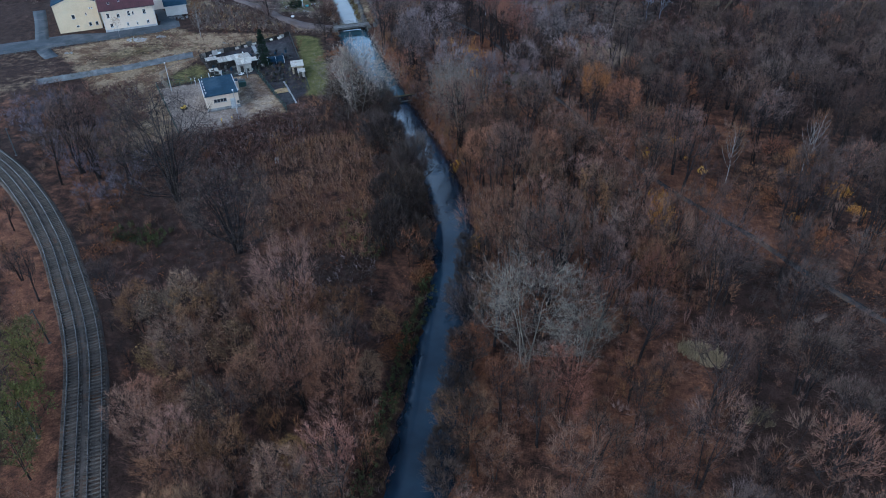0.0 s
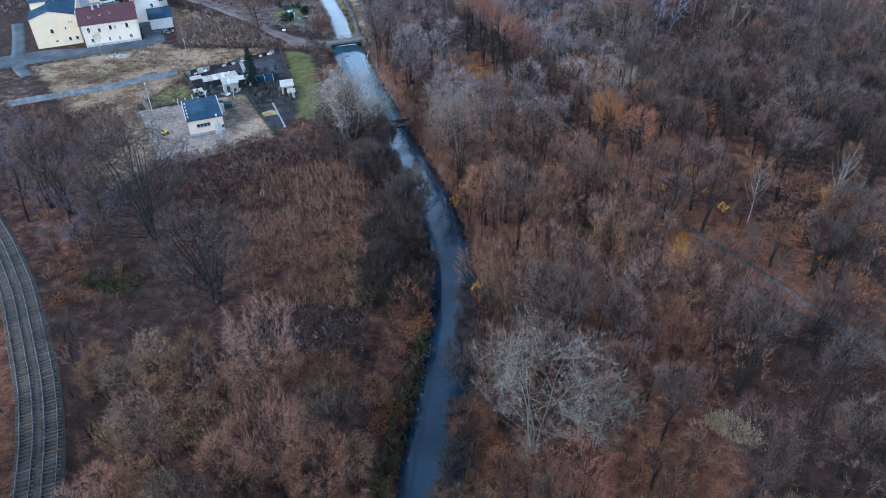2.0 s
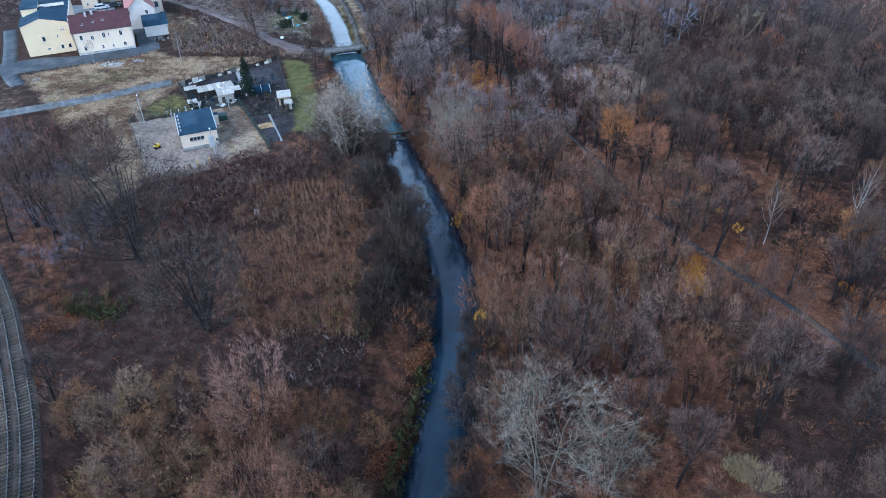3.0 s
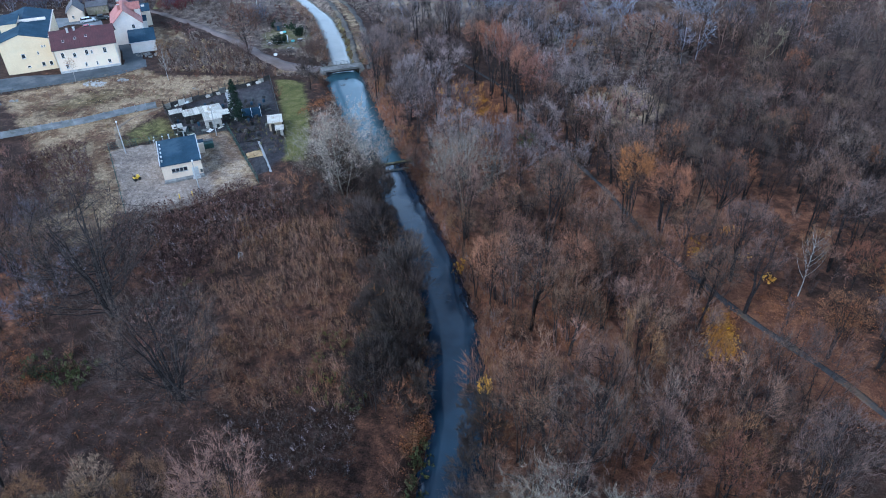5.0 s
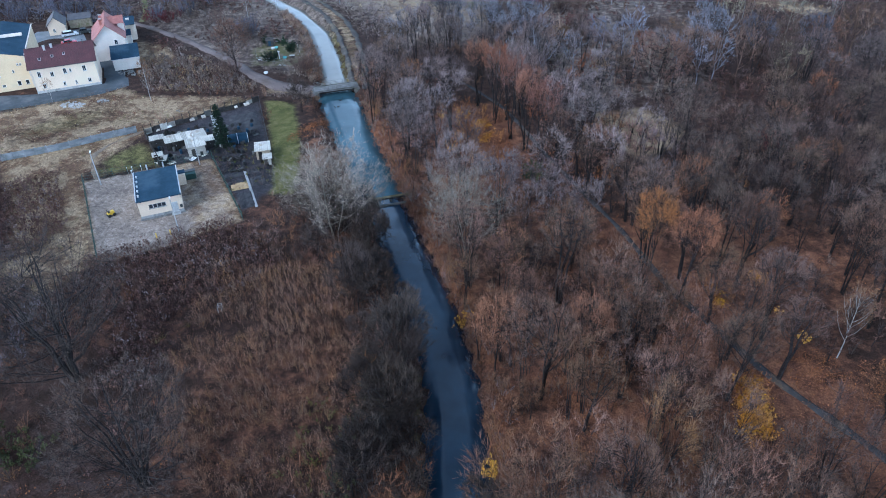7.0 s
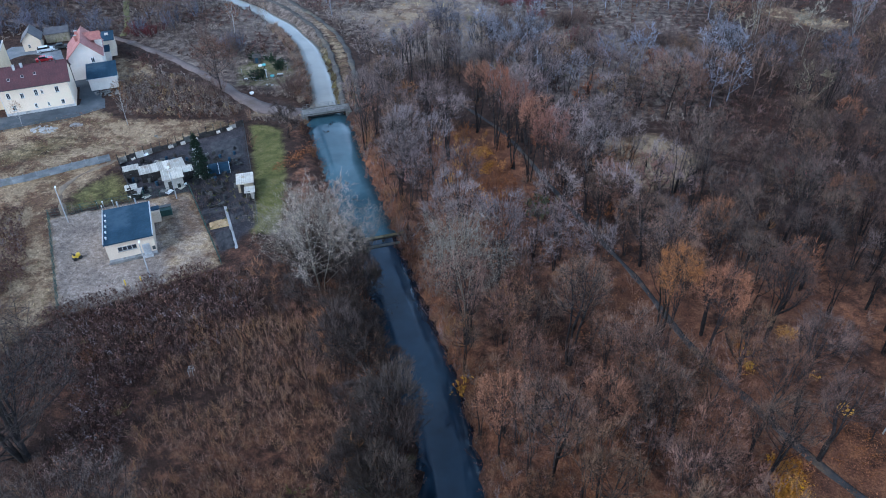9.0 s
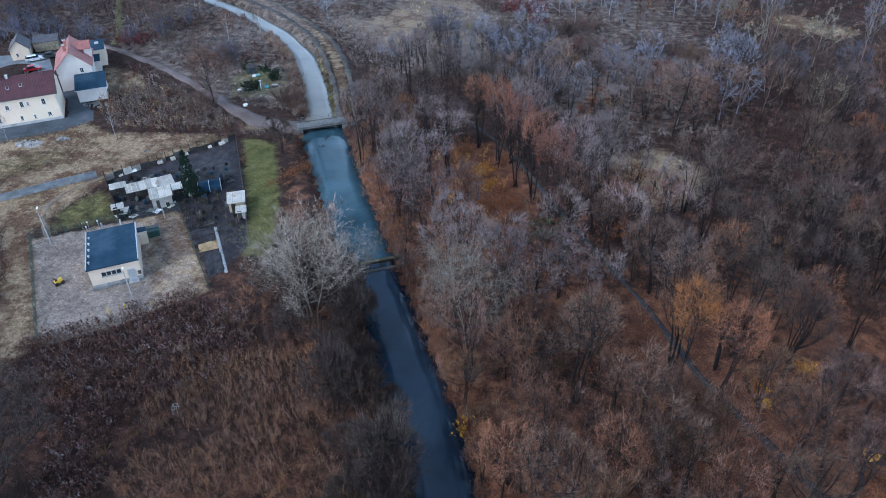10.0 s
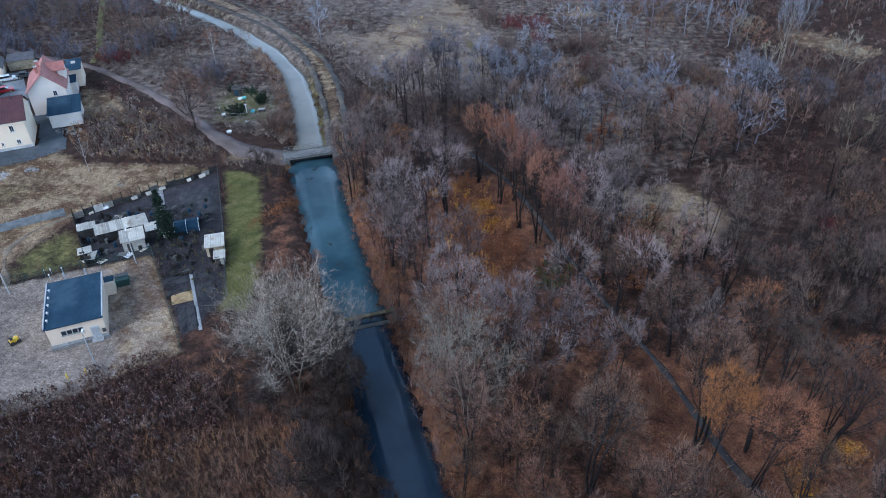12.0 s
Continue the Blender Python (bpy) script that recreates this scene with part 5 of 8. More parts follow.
mesh_fence("wire_fence", site_poly((-26, -7.6), (0, -8.2), (14, -7.7)), 1.1, DARK_CONC, "low grey wire fence along the asphalt strip", 2.6, 3)
allotment()
loose_sheets()
concrete_wall()
bridge()
weir()
for (u, v), paint, lab, est in (((6.2, 40.3), WHITE_PAINT, "white estate car parked by the garage", True), ((6.2, 32.8), RED_PAINT, "dark red saloon car in the courtyard", False)):
    p = S(u, v)
    car(p.x, p.y, 34 + 8, paint, lab, est)
p = S(10.0, 41.0)
car(p.x, p.y, 40, DARK_STEEL, "dark car behind the white estate car", False)
roller()
for u, v in ((22.7, -74.0), (25.0, -74.0)):
    p = S(u, v)
    ob = tubed("marker_post", (0, 0, 0), (0, 0, 1.0), 0.09, YELLOW_PAINT, None, n=8)
    ob.matrix_basis = pose(p.x, p.y, 0)
    tagged(ob, "yellow gas marker post at the yard edge", "marker post", "yellow marker posts")


def yard_fittings():
    """White vent caps on thin posts along the north fence of the pump yard."""
    for x, y in ((-95.9, 148.5), (-95.1, 149.0), (-93.6, 149.7), (-94.4, 147.7)):
        o = empty("vent_pipe", x, y, 0, 20, "thin steel vent pipe with white cap beside the fence", "vent pipe", "vent pipes of the pump yard")
        tubed("pipe", (0, 0, 0), (0, 0, 1.25), 0.04, STEEL, o, n=6)
        tubed("cap", (0, 0, 1.2), (0, 0, 1.38), 0.13, PVC, o, 0.08, n=10)
    for x, y, turn in ((-59.3, 114.7, 20),):
        o = empty("metal_frame", x, y, ground_z(x, y) + 1.0, turn, "discarded pale metal frame lying on dead weeds", "metal frame")
        for dy in (-0.45, 0.0, 0.45):
            boxed("rail", (0, dy, 0), (0.6, 0.05, 0.05), CONCRETE, o)
        for dx in (-0.3, 0.3):
            boxed("rail", (dx, 0, 0.01), (0.05, 0.95, 0.05), CONCRETE, o)
        for dx in (-0.28, 0.28):
            for dy in (-0.43, 0.43):
                tubed("leg", (dx, dy, 0), (dx, dy, -1.1), 0.025, STEEL, o, n=5)


yard_fittings()


def rubble(cx, cy, r, n, seed, label, mat=RUBBLE):
    rng = random.Random(seed)
    bm = bmesh.new()
    for _ in range(n):
        a, d = rng.uniform(0, 6.28), r * math.sqrt(rng.random())
        s = rng.uniform(0.15, 0.6)
        box(bm, (cx + d * math.cos(a) * 1.6, cy + d * math.sin(a), s * 0.2), (s, s * rng.uniform(0.4, 1), s * rng.uniform(0.3, 0.7)), rng.uniform(0, 3), 0, rng.uniform(-0.5, 0.5), rng.uniform(-0.5, 0.5))
    tagged(part("rubble_heap", bm, mat), label, "rubble", kind="stuff")


for u, v, r, n in ((8.0, -10.5, 1.8, 90), (14.5, -11.0, 0.9, 25), (20.8, 4.5, 1.8, 60), (-10, -13.5, 0.7, 14)):
    p = S(u, v)
    rubble(p.x, p.y, r, n, int(u), "pale broken concrete rubble on dry grass")
rubble(-100, 176, 0.5, 6, 2, "pale stones on dry grass")
rubble(-87.5, 205.5, 0.6, 6, 5, "white stones beside the dirt road")


def snag(x, y, seed):
    rng = random.Random(seed)
    bm = bmesh.new()
    for _ in range(6):
        a = rng.uniform(0, 6.28)
        tube(bm, (0, 0, -0.1), (math.cos(a) * rng.uniform(0.4, 1.1), math.sin(a) * rng.uniform(0.4, 1.1), rng.uniform(0.05, 0.4)), 0.07, 0.02, 5)
    ob = part("driftwood", bm, WOOD_DARK)
    ob.matrix_basis = pose(x, y, -1.0)
    tagged(ob, "dark driftwood snagged in the river", "driftwood", "driftwood in the river")


for i, (x, y) in enumerate(((-51.6, 161.6), (-66.4, 186.3), (-62.9, 190.9), (-66.5, 190.2), (-55.3, 166.5), (-44.8, 146))):
    snag(x, y, i)


def garden_corner():
    for x, y, m, lab in ((-94.6, 215.9, PVC, "white garden tub beside the hut"), (-88.9, 210.3, TURQUOISE, "turquoise paddling pool on the grass"), (-94.0, 216.6, TURQUOISE, "turquoise plastic tub beside the hut"), (-94.4, 207.0, PVC, "white plastic tub beside a dark shrub"), (-89.6, 199.9, PVC, "white tub at the edge of the dirt road")):
        bm = bmesh.new()
        tube(bm, (0, 0, 0), (0, 0, 0.35), 0.45, 0.55, 12)
        top = max(bm.faces, key=lambda f: f.calc_center_median().z)
        r = bmesh.ops.inset_region(bm, faces=[top], thickness=0.08)
        bmesh.ops.translate(bm, verts=top.verts, vec=(0, 0, -0.25))
        ob = part("garden_tub", bm, m)
        ob.matrix_basis = pose(x, y, ground_z(x, y), 0, 0, 0)
        tagged(ob, lab, "tub", "tubs in the garden corner")
    o = empty("garden_hut", -97.0, 217.2, 0, 20, "small dark garden hut with blue door", "hut")
    wall_box("wall", 1.8, 1.5, 1.6, WOOD_DARK, o)
    roof_slab("roof", [(-0.2, -0.2, 1.65), (2.0, -0.2, 1.65), (2.0, 1.7, 1.95), (-0.2, 1.7, 1.95)], 0.08, WOOD_DARK, o)
    boxed("door", (0.9, -0.04, 0.75), (0.7, 0.07, 1.4), BLUE_FELT, o)
    o = empty("garden_post", -90.0, 209.5, ground_z(-90.0, 209.5), 0, "white painted post with cross arm on the grass", "post")
    tubed("pole", (0, 0, -0.1), (0, 0, 2.0), 0.09, PVC, o, n=7)
    boxed("arm", (0, 0, 2.0), (0.7, 0.1, 0.1), PVC, o)
    o = empty("garden_box", -87.1, 211.0, ground_z(-87.1, 211.0), 15, "low grey wooden box on the grass", "box")
    boxed("body", (0, 0, 0.3), (1.3, 0.7, 0.6), WOOD_DARK, o)
    boxed("lid", (0, 0, 0.63), (1.4, 0.8, 0.06), CONCRETE, o)
    o = empty("wire_fence", -90, 206, 0, 0, "thin wire fence on dark posts round the garden corner", "fence")
    ring = [(-99.6, 220.2), (-94.3, 219.8), (-89.0, 218.9), (-86.6, 214.7), (-84.6, 210.5), (-87.2, 208.2), (-90.0, 206.1), (-94.6, 206.3), (-97.4, 211)]
    for i, (x, y) in enumerate(ring):
        tubed("post", (x + 90, y - 206, ground_z(x, y) - 0.2), (x + 90, y - 206, 1.5), 0.05, WOOD_DARK, o, n=5)
        if i:
            for h in (0.6, 1.3):
                tubed("wire", (ring[i - 1][0] + 90, ring[i - 1][1] - 206, h), (x + 90, y - 206, h), 0.012, STEEL, o, n=3)


garden_corner()


def pole(x, y, h, lean, label, lantern=True):
    o = empty("railway_pole", x, y, 0.3, 0, label, "pole", "poles by the railway")
    tubed("mast", (0, 0, 0), (lean, 0, h), 0.13, DARK_STEEL, o, 0.08, n=8)
    boxed("foot", (0, 0, 0.15), (0.5, 0.5, 0.4), DARK_CONC, o, bev=0.04)
    boxed("cross_arm", (lean, 0, h - 0.3), (0.1, 0.9, 0.1), DARK_STEEL, o)


pole(-70.8, 59.5, 6.5, -0.4, "dark steel signal pole beside the railway")
pole(-61.5, 44.5, 6.5, -0.3, "dark steel pole under railside trees")
pole(-113.5, 107.5, 6.5, 0.1, "dark steel pole at the railway bend")


# ---- plants ----


def unit(a):
    return a / np.maximum(np.linalg.norm(a, axis=-1, keepdims=True), 1e-9)


def prisms(p0, p1, r0, r1, n=3):
    """Tapered n-sided sticks between the points p0 and p1: vertices and triangles."""
    p0, p1, r0, r1 = np.asarray(p0, float), np.asarray(p1, float), np.asarray(r0, float), np.asarray(r1, float)
    d = unit(p1 - p0)
    ref = np.where(np.abs(d[:, 2:3]) > 0.9, [[1.0, 0, 0]], [[0, 0, 1.0]])
    a = unit(np.cross(d, ref))
    b = np.cross(d, a)
    ang = np.arange(n) * 2 * np.pi / n
    ring = a[:, None] * np.cos(ang)[None, :, None] + b[:, None] * np.sin(ang)[None, :, None]
    v = np.concatenate([p0[:, None] + ring * r0[:, None, None], p1[:, None] + ring * r1[:, None, None]], 1)
    f = []
    for k in range(n):
        j = (k + 1) % n
        f += [(k, j, n + j), (k, n + j, n + k)]
    f = np.array(f)[None] + (np.arange(len(p0)) * 2 * n)[:, None, None]
    return v.reshape(-1, 3), f.reshape(-1, 3)


def slivers(base, way, length, width, rng):
    """Thin tapering twigs, one triangle each."""
    side = unit(np.cross(way, rng.normal(size=way.shape))) * width[:, None]
    v = np.stack([base - side, base + side, base + way * length[:, None]], 1).reshape(-1, 3)
    return v, np.arange(len(v)).reshape(-1, 3)


def flakes(base, size, rng):
    """Small leaves, one triangle each, turned every way."""
    a, b = unit(rng.normal(size=base.shape)), unit(rng.normal(size=base.shape))
    v = np.stack([base - a * size[:, None] * 0.5, base + a * size[:, None] * 0.5, base + b * size[:, None]], 1).reshape(-1, 3)
    return v, np.arange(len(v)).reshape(-1, 3)


def joined(parts):
    vs, fs, n = [], [], 0
    for v, f in parts:
        vs.append(v)
        fs.append(f + n)
        n += len(v)
    return np.concatenate(vs), np.concatenate(fs)


def grow(seed, h, R, limbs, subs, twigs, low=0.38, erect=0.8, tlen=1.1, tw=0.02, r0=0.0105, stems=1, leaves=0, leaf=0.16, thin=False, limbw=1.7, gnarl=0.0, uneven=0.34):
    """A leafless broadleaf tree with a domed crown: wood (trunk and limbs) and crown (fine erect twigs, and dead leaves where asked)."""
    rng = np.random.default_rng(seed)
    mid, axes = np.array([0, 0, h * (1 + low) / 2]), np.array([R, R, h * (1 - low) / 2])

    lump = rng.normal(size=(5, 3))

    def shell(d):
        u = unit(d)
        return mid + u * axes * (0.76 + uneven * np.clip(np.max(lump @ u) - 0.5, -0.6, 1.0))

    P0, P1, R0, R1, A, B = [], [], [], [], [], []
    for st in range(stems):
        az = rng.uniform(0, 6.28)
        lean = R * (0.12 if stems == 1 else rng.uniform(0.25, 0.55))
        top = np.array([np.cos(az) * lean, np.sin(az) * lean, h * rng.uniform(0.78, 0.9)])
        pts = [np.array([np.cos(az), np.sin(az), 0]) * (0.0 if stems == 1 else 0.25)]
        for i in range(1, 6):
            pts.append(pts[0] * (1 - i / 5) + top * [(i / 5) ** 1.2, (i / 5) ** 1.2, i / 5] + rng.normal(size=3) * h * 0.009 * [1, 1, 0])
        rad = [h * r0 * (1.0 if stems == 1 else 0.7) * (1 - 0.83 * k / 5) for k in range(6)]
        for i in range(5):
            P0.append(pts[i] - (0, 0, 0.3 if i == 0 else 0)), P1.append(pts[i + 1]), R0.append(rad[i] * (1.3 if i == 0 else 1)), R1.append(rad[i + 1])
        n = max(3, limbs // stems)
        for j in range(n):
            k = low * 0.7 + (0.92 - low * 0.7) * (j + rng.uniform(0, 0.9)) / n
            i = min(4, int(k * 5))
            s = pts[i] + (pts[i + 1] - pts[i]) * (k * 5 - i)
            a = j * 2.4 + az + rng.uniform(-0.5, 0.5)
            e_dir = np.array([np.cos(a), np.sin(a), -0.35 + 1.5 * (j + rng.uniform(0, 1)) / n])
            e = shell(e_dir) * 0.93 + mid * 0.07
            bend = (s + e) / 2 + np.array([np.cos(a), np.sin(a), -0.9]) * np.linalg.norm(e - s) * 0.09
            q, rr = s, rad[i] * 0.55
            for t in (0.35, 0.7, 1.0):
                c = (1 - t) ** 2 * s + 2 * t * (1 - t) * bend + t * t * e
                P0.append(q), P1.append(c), R0.append(rr), R1.append(rr * 0.6)
                q, rr = c, rr * 0.6
            for _ in range(subs):
                t = rng.uniform(0.3, 0.98)
                c = (1 - t) ** 2 * s + 2 * t * (1 - t) * bend + t * t * e
                tip = mid + (shell(e_dir + rng.normal(size=3) * 0.5) - mid) * rng.uniform(0.4 if gnarl else 0.66, 1.0)
                A.append(c), B.append(tip)
            A.append(c * 0.4 + q * 0.6), B.append(q)
    P0, P1, R0, R1, A, B = (np.array(x) for x in (P0, P1, R0, R1, A, B))
    if thin:
        big = R0 > h * r0 * 0.3
        wood = joined([prisms(P0[big], P1[big], R0[big], R1[big], 3), slivers(P0[~big], unit(P1 - P0)[~big], np.linalg.norm(P1 - P0, axis=1)[~big] * 1.1, R0[~big] * 0.75, rng)])
    else:
        wood = prisms(P0, P1, R0, R1, 4)
    D = unit(B - A)
    if gnarl:
        span = np.linalg.norm(B - A, axis=1)
        kink = (A + B) / 2 + unit(rng.normal(size=A.shape)) * (span * gnarl * rng.uniform(0.5, 1.3, len(A)))[:, None]
        A, B = np.concatenate([A, kink]), np.concatenate([kink, B + unit(rng.normal(size=A.shape)) * (span * gnarl * 0.6)[:, None]])
        D = unit(B - A)
    wood = joined([wood, slivers(A, D, np.linalg.norm(B - A, axis=1) * 1.05, np.full(len(A), tw * limbw), rng)])
    crown = []
    pick = rng.integers(0, len(A), twigs)
    base = A[pick] + (B - A)[pick] * rng.uniform(0.25, 1.02, twigs)[:, None]
    out = unit((base - mid) / axes)
    way = unit(np.array([0, 0, erect]) + out * 0.5 + D[pick] * 0.4 + rng.normal(size=(twigs, 3)) * 0.45)
    crown.append(slivers(base, way, tlen * rng.uniform(0.5, 1.3, twigs), tw * rng.uniform(0.6, 1.3, twigs), rng))
    if leaves:
        pick = rng.integers(0, twigs, leaves)
        crown.append(flakes(base[pick] + way[pick] * (tlen * rng.uniform(0, 1, leaves))[:, None], leaf * rng.uniform(0.5, 1.3, leaves), rng))
    return wood, joined(crown)


def shrub(seed, h, r, stems, twigs, tw=0.03, leaves=0, leaf=0.2):
    rng = np.random.default_rng(seed)
    a, k = rng.uniform(0, 6.28, stems), rng.uniform(0.1, 1, stems)
    way = unit(np.column_stack([np.cos(a) * k * r / h, np.sin(a) * k * r / h, np.ones(stems)]))
    base = np.column_stack([np.cos(a) * k * r * 0.25, np.sin(a) * k * r * 0.25, np.full(stems, -0.1)])
    L = h * rng.uniform(0.6, 1.0, stems)
    out = [slivers(base, way, L, np.full(stems, tw * 1.2), rng)]
    pick = rng.integers(0, stems, twigs)
    b = base[pick] + way[pick] * (L[pick] * rng.uniform(0.3, 0.98, twigs))[:, None]
    w = unit(way[pick] + rng.normal(size=(twigs, 3)) * 0.55)
    out.append(slivers(b, w, h * 0.3 * rng.uniform(0.5, 1.3, twigs), np.full(twigs, tw * 0.8), rng))
    if leaves:
        pk = rng.integers(0, twigs, leaves)
        out.append(flakes(b[pk] + w[pk] * 0.3, leaf * rng.uniform(0.5, 1.3, leaves), rng))
    return joined(out)


def scatter(name, shapes, spots, mat, label, category, lo=0.8, hi=1.25, squash=0.15):
    """Many plants of a kind joined into one object; each has its own turn, size and tint."""
    if not len(spots):
        return None
    rng = np.random.default_rng(len(spots))
    V, F, T, n = [], [], [], 0
    which = rng.integers(0, len(shapes), len(spots))
    for s, (v, f) in enumerate(shapes):
        at = spots[which == s]
        if not len(at):
            continue
        ang, sc = rng.uniform(0, 6.28, len(at)), rng.uniform(lo, hi, len(at))
        c, d = np.cos(ang), np.sin(ang)
        zs = sc * rng.uniform(1 - squash, 1 + squash, len(at))
        x = (v[None, :, 0] * c[:, None] - v[None, :, 1] * d[:, None]) * sc[:, None] + at[:, 0:1]
        y = (v[None, :, 0] * d[:, None] + v[None, :, 1] * c[:, None]) * sc[:, None] + at[:, 1:2]
        z = v[None, :, 2] * zs[:, None] + ground_height(at[:, :2])[:, None]
        V.append(np.stack([x, y, z], -1).reshape(-1, 3))
        F.append((f[None] + (np.arange(len(at)) * len(v))[:, None, None] + n).reshape(-1, 3))
        T.append(np.repeat(rng.random(len(at)), len(v)))
        n += len(at) * len(v)
    return tagged(arrays(name, np.concatenate(V), np.concatenate(F), mat, tint=np.concatenate(T)), label, category, kind="stuff")


def seeds(lo, hi, gap, seed):
    """Evenly scattered spots with a jitter, over a rectangle of the plan."""
    rng = np.random.default_rng(seed)
    xs, ys = np.meshgrid(np.arange(lo[0], hi[0], gap), np.arange(lo[1], hi[1], gap))
    p = np.stack([xs.ravel(), ys.ravel()], 1)
    return p + rng.uniform(-0.48, 0.48, p.shape) * gap


def field(p, a=0.05, b=0.04, c=0.0):
    """A smooth value between 0 and 1 over the plan, for drifts of one kind of plant."""
    return 0.5 + 0.25 * (np.sin(p[:, 0] * a + c + 1.7 * np.sin(p[:, 1] * b * 1.3 + c)) + np.sin(p[:, 1] * b * 1.7 - p[:, 0] * a * 0.6 + 2 * c))


VIEW = [(-64, 30), (-204, 200), (-228, 290), (-240, 352), (112, 352), (96, 250), (44, 52), (36, 36)]
OPEN = [FIELD_W, YARD, PLOT, LAWN, LAWN_EDGE, FIELD, LAWN_W, site_poly((-26, -12), (22, -12), (26, 6), (28, 40), (12, 54), (-16, 54), (-26, 10)), [(-98, 212), (-93, 224), (-82, 217), (-79, 204), (-91, 203)]]


def free(p, river=4.2, road=2.6, rail=5.4, opens=True):
    ok = inside(VIEW, p)
    d, al = poly_near(RIVER, p)
    ok &= d > np.interp(al, np.arange(len(RIVER)), [r[2] for r in RIVER]) - 3 + river
    for line, w in ((DIRT_ROAD, road + 1.0), (DYKE_ROAD, road + 0.5), (FOREST_PATH, road - 0.8), (DYKE_PATH, road + 0.5), (RAILWAY, rail)):
        ok &= poly_near(line, p)[0] > w
    if opens:
        for z in OPEN:
            ok &= ~inside(z, p)
    return ok


def east_of_river(p):
    return p[:, 0] > np.interp(p[:, 1], [r[1] for r in RIVER[:21]], [r[0] for r in RIVER[:21]])


# kinds of bare tree: wood, crown, bark, twig, label
FORM = {
    "grey": [grow(s, 17.0, 4.4, 15, 19, 3900, 0.46, 0.6, 0.85, 0.0085, 0.0165, stems=3, limbw=3.2) for s in (1, 2, 3)],
    "brown": [grow(s, 14.5, 4.2, 14, 18, 3600, 0.4, 0.55, 0.8, 0.0088, 0.0165, stems=3, limbw=3.2) for s in (4, 5, 18)],
    "rust": [grow(s, 12.0, 3.5, 12, 14, 2500, 0.34, 0.75, 0.95, 0.012, limbw=2.0, leaves=1000, leaf=0.13) for s in (6, 7)],
    "dark": [grow(s, 9.5, 3.7, 12, 14, 3000, 0.12, 0.7, 0.95, 0.021, stems=3) for s in (10, 11)],
    "birch": [grow(s, 14.0, 2.3, 14, 5, 1300, 0.35, 0.5, 0.8, 0.013, 0.0075, limbw=0.5) for s in (12, 13)],
    "broad": [grow(s, 15.0, 6.2, 18, 15, 4400, 0.15, 0.5, 1.05, 0.018, 0.016, stems=2) for s in (14, 15)],
    "tan": [grow(s, 11.5, 4.0, 15, 16, 6000, 0.1, 0.35, 0.75, 0.0115, 0.0115, stems=3) for s in (19, 20, 21)],
    "olive": [grow(s, 8.5, 3.0, 12, 6, 1300, 0.15, 0.5, 0.8, 0.018, stems=2, leaves=1900, leaf=0.2) for s in (22, 23)],
    "tallrust": [grow(s, 17.0, 4.0, 14, 13, 3100, 0.58, 0.8, 1.0, 0.012, 0.014, stems=3, leaves=700, leaf=0.13) for s in (28, 29)],
    "yellow": [grow(s, 5.0, 1.8, 9, 7, 420, 0.05, 0.6, 0.6, 0.012, stems=2, leaves=2000, leaf=0.19) for s in (30, 31)],
    "orange": [grow(s, 17.0, 3.3, 13, 13, 3000, 0.62, 0.7, 0.9, 0.0115, stems=3, leaves=2400, leaf=0.105, limbw=2.0) for s in (16, 17)],
}
FORM["dusk"] = FORM["grey"]
FORM["dome"] = FORM["tan"]
FORM["copper"] = FORM["tan"]
FORM["aspen"] = [grow(s, 18.0, 2.6, 14, 6, 1600, 0.4, 0.6, 0.9, 0.014, 0.006, limbw=0.8) for s in (34, 35)]
FORM["cream"] = [grow(s, 10.5, 3.6, 14, 14, 4200, 0.12, 0.4, 0.75, 0.0115, 0.0115, stems=3, leaves=800, leaf=0.2) for s in (32, 33)]
FORM["sprawl"] = [grow(s, 18.5, 7.0, 28, 17, 6800, 0.22, 0.4, 0.8, 0.0115, 0.0085, stems=3, limbw=1.5, gnarl=0.13, uneven=0.5) for s in (26, 27)]
FORM["spread"] = FORM["sprawl"]
FORM["fan"] = [grow(s, 14.5, 7.6, 40, 12, 6500, 0.06, 0.35, 0.95, 0.0125, 0.017, stems=8, limbw=2.2) for s in (24, 25)]
